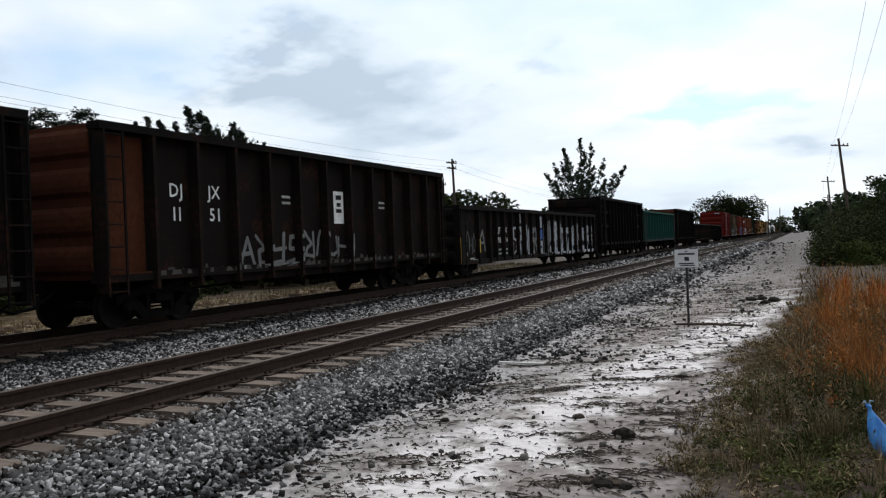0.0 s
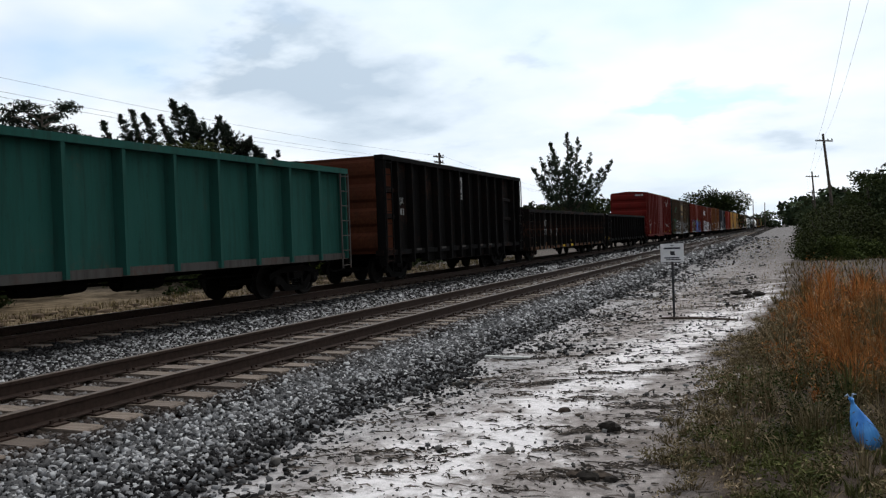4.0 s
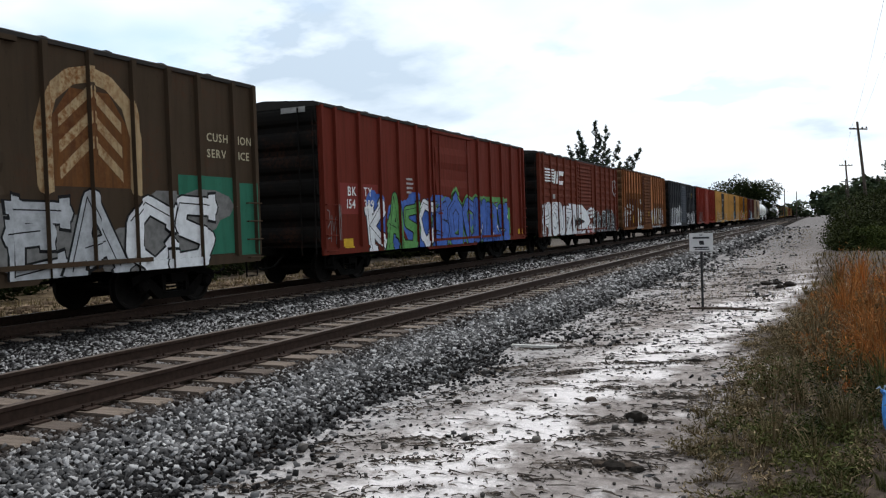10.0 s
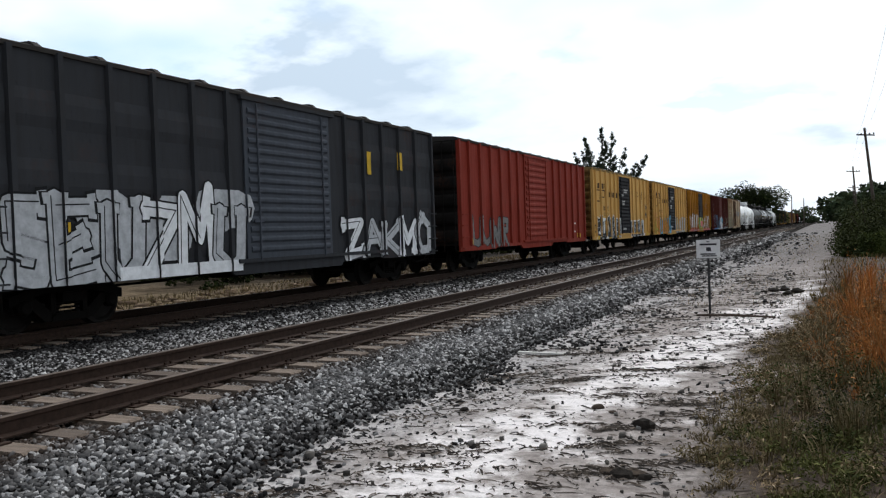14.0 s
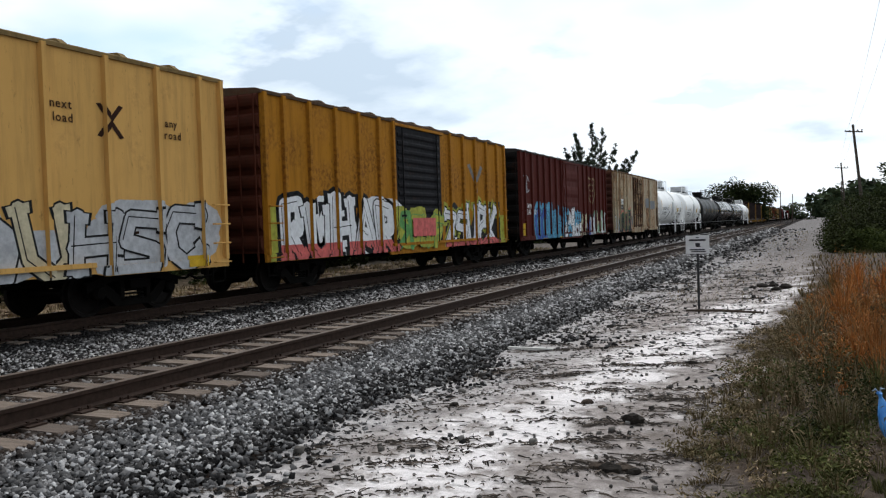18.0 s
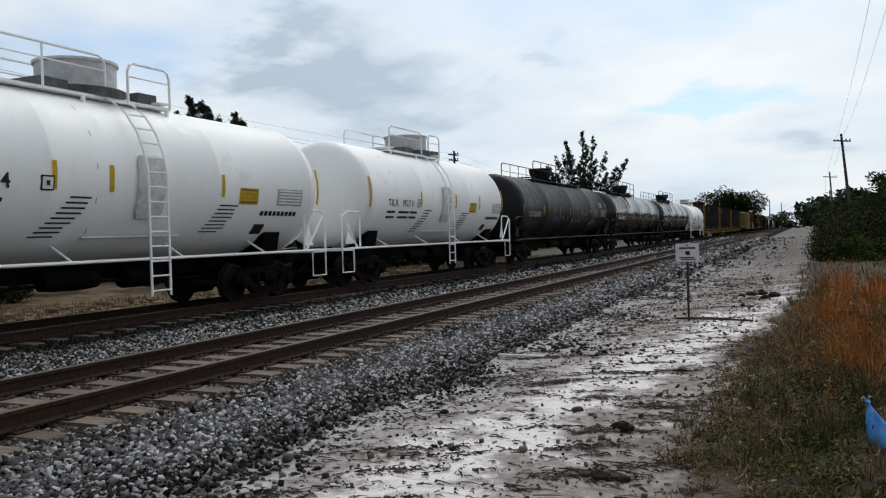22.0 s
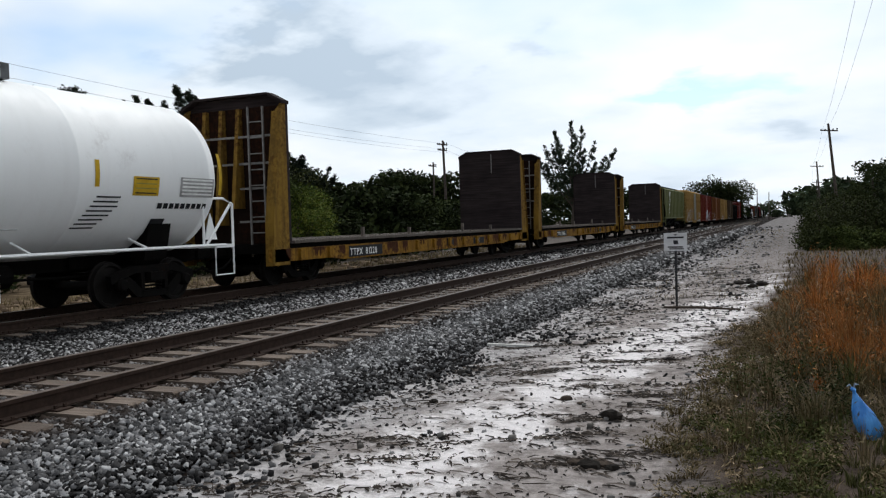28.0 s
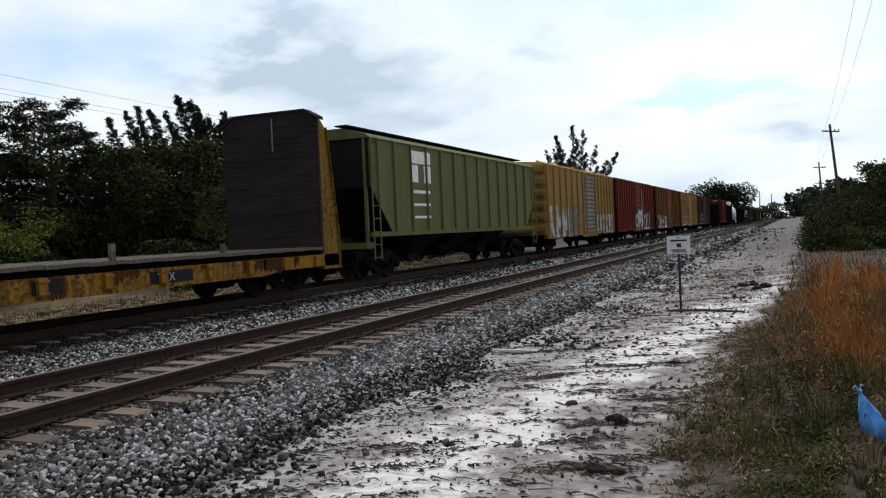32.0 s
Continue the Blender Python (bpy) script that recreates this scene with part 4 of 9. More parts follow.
    seam = Geo().prism([(-P - 0.02, eave + 0.008), (P + 0.02, eave + 0.008), (P - 0.1, eave + (0.10 if scallop else 0.075)), (0, eave + roof_rise + 0.03), (-P + 0.1, eave + (0.10 if scallop else 0.075))], "y", -0.07 if scallop else -0.03, 0.07 if scallop else 0.03).mesh("roof_seam", roof)
    k = int(L / 1.25)
    for i in range(1, k):
        part("roof_seam", seam, roof, car, at=(0, i * L / k, 0))
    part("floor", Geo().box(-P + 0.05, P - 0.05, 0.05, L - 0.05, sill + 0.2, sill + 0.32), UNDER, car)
    # grab irons and ladders at both corners of the side
    z1 = 2.15 if ladder_side == "low" else eave - 0.15
    for y in (0.02, L - 0.52):
        g = rungs((y + 0.03, y + 0.48), [sill + 0.1 + 0.38 * i for i in range(int((z1 - sill) / 0.38) + 1)], P + R + 0.05)
        part("grab_iron", g, rib_colour, car)
        part("stirrup", Geo().tube([(P, y + 0.06, sill + 0.1), (P, y + 0.06, sill - 0.3), (P, y + 0.42, sill - 0.3), (P, y + 0.42, sill + 0.1)], 0.02, 5), UNDER, car)
    part("end_ladder", Geo().box(1.03, 1.06, -0.16, -0.13, sill, eave - 0.1).box(1.44, 1.47, -0.16, -0.13, sill, eave - 0.1), end, car)
    running_gear(car, L)
    proud = [(y - rib_width * 0.4, y + rib_width * 0.4, P + R) for y in ys if not d0 - 0.05 < y < d1 + 0.05] + [(d0, d1, X + 0.036 if door_ribs else X)]
    proud.sort()
    return car, Side(L, P + (0.03 if beads else 0.0), proud, sill + 0.01, (sill + 0.18, P + 0.037)), ys, P


# ---- open wagons ----
def gondola(s, L, z0, z1, body, ribs, label, chord=None, rib_depth=0.22, rib_width=0.14, first=None, bulge=0.0, sill_mat=None, n_end=4, rib_at=None, belly=0.0):
    """An open wagon: thin side sheets behind deep outside posts; belly: how far the sides drop between the bogies."""
    car = thing("gondola_car", label, "gondola car", (FAR_X, s, 0), "wagons of the freight train")
    chord, sill_mat = chord or body, sill_mat or body
    P = 1.61 - rib_depth
    for sgn in (1, -1):
        x = sgn * P
        reach = rib_depth + 0.02
        if belly:
            a, b = sorted((x - sgn * 0.04, x + sgn * 0.02))
            part("side_drop", Geo().prism([(2.9, z0 - 0.05), (3.3, z0 - belly), (L - 3.3, z0 - belly), (L - 2.9, z0 - 0.05)], "x", a, b), body, car)
        prof = [(x, z0 + 0.1), (x + sgn * bulge, z0 + 0.3), (x, z1), (x - sgn * 0.04, z1), (x - sgn * 0.04, z0 + 0.1)]
        part("side_wall", Geo().prism(prof, "y", 0.02, L - 0.02), body, car)
        part("top_chord", Geo().box(min(x - sgn * 0.06, x + sgn * reach), max(x - sgn * 0.06, x + sgn * reach), 0, L, z1, z1 + 0.14), chord, car)
        part("side_sill", Geo().box(min(x - sgn * 0.1, x + sgn * reach * 0.6), max(x - sgn * 0.1, x + sgn * reach * 0.6), 0, L, z0 - 0.06, z0 + 0.1), sill_mat, car)
    ys = [0.10 + (L - 0.2) * i / (ribs - 1) for i in range(ribs)]
    if rib_at:
        ys = [0.1, *rib_at, L - 0.1]
    w = rib_width / 2
    rib = Geo().prism([(-0.002, -w), (rib_depth, -w * 0.6), (rib_depth, w * 0.6), (-0.002, w)], "z", z0 - 0.04 - belly * 0.8, z1).mesh("rib", body)
    for y in ys:
        part("rib", rib, body, car, at=(P, y, 0))
        o = part("rib", rib, body, car, at=(-P, y, 0))
        o.rotation_euler = (0, 0, math.pi)
    for y, o in ((0.06, -1), (L - 0.06, 1)):
        part("end_wall", Geo().prism(corrugated(z0, z1 + 0.12, n_end, 0.09, y, o), "x", -P + 0.045, P - 0.045), first or body, car, "ribbed steel end wall")
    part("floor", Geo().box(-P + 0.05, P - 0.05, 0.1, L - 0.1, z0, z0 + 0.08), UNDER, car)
    # a dark heap of scrap below the rim
    rng = random.Random(int(s * 10))
    part("load", Geo().prism([(-P + 0.06, z0 + 0.09), (P - 0.06, z0 + 0.09), (P - 0.06, z1 - 0.5), (0.4, z1 - 0.25), (-0.5, z1 - 0.2), (-P + 0.06, z1 - 0.5)], "y", 0.3, L - 0.3), UNDER, car, "dark heap of scrap below the rim")
    for y in (0.06, L - 0.48):
        ladder(car, y, z0 - 0.3, z1, P + rib_depth + 0.06, sill_mat)
    running_gear(car, L, 1.9)
    side = Side(L, P + 0.004, sorted((y - w * 0.6, y + w * 0.6, P + rib_depth) for y in ys), z0 - 0.06, (z0 + 0.1, P + (rib_depth + 0.02) * 0.6))
    return car, side, ys, P


# ---- tank wagons ----
def tank_car(s, L, shell, radius, zc, trim, label, cradle, fittings=None, rail_mat=None, long=False, dome=None, deck=None, steps=None, ends=None, split=True, dome_radius=0.72):
    car = thing("tank_car", label, "tank car", (FAR_X, s, 0), "wagons of the freight train")
    a, b = ends or (0.75, L - 0.75)
    prof = []
    for k in range(8):
        t = math.pi / 2 * k / 7
        prof.append((radius * math.sin(t), a + 0.62 - 0.62 * math.cos(t)))
    prof += [(radius, a + 0.66), (radius + 0.006, a + 0.67), (radius + 0.006, a + 0.76), (radius, a + 0.77)]
    n = 4 if long else 3
    for i in range(1, n):
        y = a + (b - a) * i / n
        prof += [(radius, y - 0.02), (radius + 0.005, y), (radius, y + 0.02)]
    prof += [(radius, b - 0.77), (radius + 0.006, b - 0.76), (radius + 0.006, b - 0.67), (radius, b - 0.66)]
    for k in range(8):
        t = math.pi / 2 * (1 - k / 7)
        prof.append((radius * math.sin(t), b - 0.62 + 0.62 * math.cos(t)))
    part("tank_shell", Geo().lathe([(max(r, 0.002), y) for r, y in prof], "y", 48, (0, 0, zc)), shell, car, smooth=True)
    top, mid = zc + radius, dome or L / 2
    rail_mat, fittings = rail_mat or trim, fittings or trim
    deck_grey = UNDER if long else DECK_GREY
    y0, y1 = deck or (mid - 1.6, mid + 1.6)
    step = steps or mid
    crown_h, rail_h, wide = (0.62, 0.80, 0.60) if long else (0.60, 0.68, dome_radius)
    # dome, valves, top platform with rails
    foot_r = wide * (0.72 if long else 1.0)
    part("manway", Geo().lathe([(0.0, top - 0.05), (foot_r, top - 0.05), (foot_r, top + 0.1), (wide, top + crown_h - 0.12), (wide, top + crown_h), (wide + 0.04, top + crown_h), (wide + 0.04, top + crown_h + 0.05), (wide * 0.8, top + crown_h + 0.09), (0.0, top + crown_h + 0.10)], "z", 24, (0, mid, 0)), fittings, car, smooth=True)
    part("manway_ring", Geo().lathe([(foot_r + 0.01, top - 0.05), (wide + 0.16, top - 0.05), (wide + 0.16, top + 0.12), (foot_r + 0.01, top + 0.12)], "z", 24, (0, mid, 0)), deck_grey, car, "dark ring round the dome")
    if not long:
        part("valve_box", Geo().box(-0.55, 0.62, mid - 1.35, mid - 0.75, top - 0.06, top + 0.16), deck_grey, car, "grey metal box on top of the tank")
        part("valve_box", Geo().box(-0.5, 0.6, mid + 0.95, mid + 1.45, top - 0.06, top + 0.2), deck_grey, car, "grey metal box on top of the tank")
    part("valve_cover", Geo().lathe([(0.0, top - 0.02), (0.17, top - 0.02), (0.17, top + 0.2), (0.12, top + 0.27), (0.0, top + 0.28)], "z", 12, (0, mid + 1.2, 0)), fittings, car)
    g = Geo()
    for sgn in (-1, 1):
        x = sgn * 0.80
        g.box(min(x, x - sgn * 0.32), max(x, x - sgn * 0.32), y0, y1, top - 0.10, top - 0.05)
        for y in (y0 + 0.1, (y0 + y1) / 2, y1 - 0.1):
            g.box(x - 0.03, x + 0.03, y - 0.03, y + 0.03, top - 0.36, top - 0.1)
    g.box(-0.80, 0.80, y0, y0 + 0.3, top + 0.0, top + 0.04).box(-0.80, 0.80, y1 - 0.3, y1, top + 0.0, top + 0.04)
    part("top_platform", g, rail_mat, car)
    for sgn in (-1, 1):
        x = sgn * 0.80
        for a, b in (((y0, step - 0.28), (step + 0.28, y1)) if sgn > 0 and split else ((y0, y1),)):
            g = Geo().tube([(x, a, top - 0.1), (x, a, top + rail_h - 0.16), (x, a + 0.06, top + rail_h - 0.04), (x, a + 0.16, top + rail_h), (x, b - 0.16, top + rail_h), (x, b - 0.06, top + rail_h - 0.04), (x, b, top + rail_h - 0.16), (x, b, top - 0.1)], 0.026, 6)
            g.tube([(x, a, top + 0.42), (x, b, top + 0.42)], 0.014, 5)
            k = max(1, int((b - a) / 1.3))
            for i in range(1, k):
                y = a + (b - a) * i / k
                g.tube([(x, y, top - 0.1), (x, y, top + rail_h)], 0.02, 6)
            part("guard_rail", g, rail_mat, car)
    # side ladder, bent over the shell
    g = Geo()
    for y in (step - 0.24, step + 0.24) if split else ():
        pts = [((radius + 0.14) * math.cos(t), y, zc + (radius + 0.14) * math.sin(t)) for t in (0.25, 0.5, 0.75, 1.0, 1.15)]
        if not long:
            pts = [(radius + 0.16, y, 0.40), (radius + 0.16, y, zc + 0.1)] + pts
        g.tube(pts, 0.024, 6)
    for i in range(14):
        z = 0.5 + i * 0.27
        if not split or long and z < zc + 0.4:
            continue
        x = radius + 0.16 if z < zc + 0.1 else math.sqrt(max(0.2, (radius + 0.14) ** 2 - (z - zc) ** 2))
        g.tube([(x, step - 0.24, z), (x, step + 0.24, z)], 0.018, 5)
    if g.f:
        part("side_ladder", g, rail_mat, car)
    # running rail, stub sills, saddles, end platforms with hand rails
    g = Geo()
    for sgn in (-1, 1):
        x = sgn * 1.44
        g.tube([(x, 0.3, 1.08), (x, L - 0.3, 1.08)], 0.03, 6)
        for i in range(4):
            y = 2.6 + (L - 5.2) * i / 3
            g.tube([(x, y, 1.08), (sgn * 0.95, y, zc - math.sqrt(radius ** 2 - 0.95 ** 2) + 0.02)], 0.025, 5)
    part("side_rail", g, rail_mat, car)
    for y0, y1 in ((0.0, 3.4), (L - 3.4, L)):
        part("stub_sill", Geo().box(-0.3, 0.3, y0, y1, 0.74, 1.12), cradle, car)
        yc = 2.05 if y0 == 0 else L - 2.05
        pr = [(-1.25, 1.55), (-1.1, 0.86), (1.1, 0.86), (1.25, 1.55)] + [(radius * math.cos(t) * 1.0, zc + radius * math.sin(t) * 1.0) for t in (-0.8, -1.1, -1.57, -2.04, -2.34)]
        part("saddle", Geo().prism(pr, "y", yc - 0.3, yc + 0.3), cradle, car)
        ye = 0.02 if y0 == 0 else L - 0.02
        yi = 0.62 if y0 == 0 else L - 0.62
        part("end_platform", Geo().box(-1.45, 1.45, min(ye, yi), max(ye, yi), 1.02, 1.09), rail_mat, car)
        out = yi - ye
        for sgn in (-1, 1):
            x = sgn * 1.42
            g = Geo().tube([(x, ye, 1.05), (x, ye, 1.95), (x, (ye + yi) / 2, 2.06), (x, yi + out * 0.5, 2.06), (x, yi + out * 0.6, 1.95), (x, yi + out * 0.6, 1.08)], 0.028, 6)
            part("hand_rail", g, rail_mat, car)
            part("brace", Geo().tube([(x * 0.985, ye, 1.98), (x * 0.985, yi + out * 0.4, 1.1)], 0.03, 6), rail_mat, car)
            part("stirrup", Geo().tube([(x, ye, 1.05), (x, ye, 0.45), (x, yi, 0.45), (x, yi, 1.05)], 0.022, 6), rail_mat, car)
        part("placard_holder", Geo().prism([(yi - 0.15, 1.2), (yi + 0.25, 1.2), (yi + 0.05, 1.75)], "x", 1.25, 1.28), rail_mat, car)
    running_gear(car, L, 2.05)
    return car


def wrap(car, radius, zc, name, material, y0, y1, t0, t1, lift=0.008, label=""):
    """A painted patch on the near side of a shell between two angles (degrees up from the middle)."""
    g, n = Geo(), 6
    for i in range(n):
        a, b = (radians(t0 + (t1 - t0) * k / n) for k in (i, i + 1))
        r = radius + lift
        g.face([(r * math.cos(a), y0, zc + r * math.sin(a)), (r * math.cos(a), y1, zc + r * math.sin(a)), (r * math.cos(b), y1, zc + r * math.sin(b)), (r * math.cos(b), y0, zc + r * math.sin(b))])
    return part(name, g, material, car, label)


# ---- bulkhead flat wagons ----
def bulkhead_flat(s, L, yellow, boards, deck, sheet, rail, post, label):
    car = thing("bulkhead_flat_car", label, "flat car", (FAR_X, s, 0), "wagons of the freight train")
    zt, zb, ze = 1.02, 0.52, 0.90      # deck, foot and top edge of the side sill
    for sgn in (1, -1):
        x0, x1 = (1.36, 1.46) if sgn > 0 else (-1.46, -1.36)
        part("side_sill", Geo().prism([(0.0, ze), (0.0, zb + 0.08), (2.6, zb + 0.08), (3.4, zb), (L - 3.4, zb), (L - 2.6, zb + 0.08), (L, zb + 0.08), (L, ze)], "x", x0, x1), yellow, car, "rust-stained yellow side sill")
    # near-black box added as the band of shade below the overhanging planks
    part("deck_frame", Geo().box(-1.36, 1.36, 0.3, L - 0.3, ze - 0.1, zt - 0.002), UNDER, car, "near-black recess standing for the shade under the deck")
    pocket = Geo().box(-0.002, 0.07, -0.09, 0.09, ze - 0.30, ze - 0.01).box(0.07, 0.1, -0.1, 0.1, ze - 0.28, ze - 0.24).box(0.07, 0.1, -0.1, 0.1, ze - 0.08, ze - 0.04).mesh("stake_pocket", yellow)
    n = 14
    for i in range(n):
        if 3.6 < 1.2 + (L - 2.4) * i / (n - 1) < 6.9:
            continue
        part("stake_pocket", pocket, yellow, car, at=(1.46, 1.2 + (L - 2.4) * i / (n - 1), 0))
    plank = Geo().box(-1.50, 1.50, -0.145, 0.145, zt, zt + 0.07).mesh("deck_plank", deck)
    n = int((L - 1.8) / 0.3)
    for i in range(n):
        part("deck_plank", plank, deck, car, at=(0, 0.9 + (i + 0.5) * (L - 1.8) / n, 0.006 * (i % 3)))
    for i, h in ((3, 0.35), (5, 0.3), (8, 0.38), (10, 0.28)):
        part("stake", Geo().box(1.30, 1.38, i * L / 13 - 0.05, i * L / 13 + 0.05, zt, zt + h), deck, car)
    for y, o in ((0.25, 1), (L - 0.25, -1)):
        # plywood inside, a rusty sheet outside, tapering posts, thin cross bars, a ladder
        zh = 4.62
        lo_hi = lambda a, b: (min(y + o * a, y + o * b), max(y + o * a, y + o * b))
        bh = part("bulkhead", Geo().prism([(-1.46, zt), (1.46, zt), (1.46, zh - 0.22), (1.08, zh), (-1.08, zh), (-1.46, zh - 0.22)], "y", *lo_hi(0.50, 0.60)), boards, car, "bulkhead of dark plywood with yellow posts")
        n = 7
        for i in range(n):
            za, zb2 = zt + 0.02 + (zh - 0.26 - zt) * i / n, zt + 0.012 + (zh - 0.26 - zt) * (i + 1) / n
            part("board", Geo().box(-1.42, 1.42, *lo_hi(0.60, 0.62 + 0.002 * (i % 3)), za, zb2), boards, bh)
        part("back_sheet", Geo().box(-1.36, 1.36, *lo_hi(0.475, 0.497), zt + 0.02, zh - 0.28), sheet, bh, "rust-brown steel sheet")
        for x, w in ((-1.46, 0.12), (1.34, 0.12)):
            part("post", Geo().prism([(y + o * 0.50, zt - 0.5), (y - o * 0.22, zt - 0.5), (y - o * 0.20, zt + 0.5), (y + o * 0.22, zh - 0.45), (y + o * 0.50, zh - 0.2)], "x", x, x + w), post, bh, "tapering rusty yellow corner post")
            part("post_flange", Geo().prism([(y - o * 0.22, zt - 0.5), (y - o * 0.24, zt - 0.5), (y - o * 0.22, zt + 0.5), (y + o * 0.20, zh - 0.45), (y + o * 0.22, zh - 0.45), (y - o * 0.20, zt + 0.5)], "x", x - 0.06, x + w + 0.06), post, bh)
        for x, foot in ((-0.86, 1.5), (-0.36, 1.5), (0.14, 1.9)):
            part("post", Geo().prism([(y + o * 0.47, foot), (y + o * 0.05, foot), (y + o * 0.36, zh - 0.3), (y + o * 0.47, zh - 0.3)], "x", x, x + 0.10), post, bh, "rusty yellow steel post")
        for z in (1.55, 2.35, 2.95, 3.6):
            part("cross_bar", Geo().box(-1.3 if z > 2.9 else 0.2, 1.3, *lo_hi(0.28, 0.33), z, z + 0.05), rail, bh)
        ym = y + o * 0.24
        g = Geo().box(0.55, 0.59, ym - 0.02, ym + 0.02, zt - 0.3, zh - 0.3).box(0.97, 1.01, ym - 0.02, ym + 0.02, zt - 0.3, zh - 0.3)
        for k in range(9):
            g.tube([(0.57, ym, zt - 0.1 + 0.38 * k), (0.99, ym, zt - 0.1 + 0.38 * k)], 0.016, 5)
        part("ladder", g, rail, bh, "grey steel ladder")
        part("cap", Geo().prism([(-1.48, zh - 0.26), (-1.48, zh - 0.18), (-1.09, zh + 0.03), (1.09, zh + 0.03), (1.48, zh - 0.18), (1.48, zh - 0.26), (1.06, zh - 0.02), (-1.06, zh - 0.02)], "y", *lo_hi(0.30, 0.63)), boards, bh)
        part("stripe", Geo().box(0.1, 0.14, *lo_hi(0.626, 0.634), zh - 1.0, zh - 0.14), rail, bh, "pale upright strip")
    running_gear(car, L, 1.9)
    side = Side(L, 1.462, [])
    return car, side


# ---- covered hopper ----
def covered_hopper(s, L, body, dark, label, ribs=14):
    car = thing("covered_hopper_car", label, "hopper car", (FAR_X, s, 0), "wagons of the freight train")
    z0, z1, P = 1.42, 4.12, 1.52
    for sgn in (1, -1):
        a, b = (P - 0.04, P) if sgn > 0 else (-P, -P + 0.04)
        part("side_wall", Geo().prism([(1.5, z0), (L - 1.5, z0), (L - 0.25, z1 - 1.4), (L - 0.25, z1), (0.25, z1), (0.25, z1 - 1.4)], "x", a, b), body, car)
        part("side_sill", Geo().box(a - 0.02, b + 0.02, 0.2, L - 0.2, z0 - 0.14, z0 - 0.004), body, car)
    ys = [0.55 + (L - 1.1) * i / (ribs - 1) for i in range(ribs)]
    rib = rib_mesh(0.075, 0.12, z0, z1, body)
    for i, y in enumerate(ys):
        if 1.4 < y < L - 1.4:
            part("rib", rib, body, car, at=(P, y, 0))
            o = part("rib", rib, body, car, at=(-P, y, 0))
            o.rotation_euler = (0, 0, math.pi)
    part("roof", Geo().prism([(-P - 0.05, z1), (P + 0.05, z1), (P - 0.1, z1 + 0.12), (0.7, z1 + 0.32), (-0.7, z1 + 0.32), (-P + 0.1, z1 + 0.12)], "y", 0.2, L - 0.2), body, car)
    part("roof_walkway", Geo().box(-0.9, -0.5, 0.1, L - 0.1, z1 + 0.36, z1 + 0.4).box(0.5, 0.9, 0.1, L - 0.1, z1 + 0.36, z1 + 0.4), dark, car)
    for y, o in ((0.25, 1), (L - 0.25, -1)):
        part("end_wall", Geo().prism([(y, z1), (y, z1 - 1.4), (y + o * 2.6, z0 - 0.1), (y + o * 2.7, z0 - 0.1), (y + o * 0.1, z1 - 1.3), (y + o * 0.1, z1)], "x", -P + 0.045, P - 0.045), dark, car, "sloping end sheet with deep shade painted in")
        for x in (-1.38, 1.30):
            part("corner_post", Geo().box(x, x + 0.08, y - 0.04, y + 0.06, 0.95, z1), body, car)
        part("end_sill", Geo().box(-1.42, 1.42, min(y - o * 0.2, y + o * 0.2), max(y - o * 0.2, y + o * 0.2), 0.95, 1.12), body, car)
        ladder(car, y if o > 0 else y - 0.42, 0.6, z1, 1.57, body)
    for k in range(3):
        yc = L * (0.30 + 0.2 * k)
        g = Geo()
        n0 = len(g.v)
        g.v += [(x, y, z0 - 0.05) for x, y in ((-1.3, yc - 1.35), (1.3, yc - 1.35), (1.3, yc + 1.35), (-1.3, yc + 1.35))] + [(x, y, 0.62) for x, y in ((-0.5, yc - 0.4), (0.5, yc - 0.4), (0.5, yc + 0.4), (-0.5, yc + 0.4))]
        g.f += [(0, 1, 2, 3), (4, 5, 6, 7), (0, 1, 5, 4), (1, 2, 6, 5), (2, 3, 7, 6), (3, 0, 4, 7)]
        g.box(-0.55, 0.55, yc - 0.45, yc + 0.45, 0.46, 0.62)
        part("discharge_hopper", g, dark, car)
    running_gear(car, L, 1.7)
    return car, Side(L, P, sorted((y - 0.04, y + 0.04, P + 0.075) for y in ys if 1.4 < y < L - 1.4)), ys, P


# ---- the wagons, from the head of the train ----
CARS = []


def add(car):
    CARS.append(car)
    return car


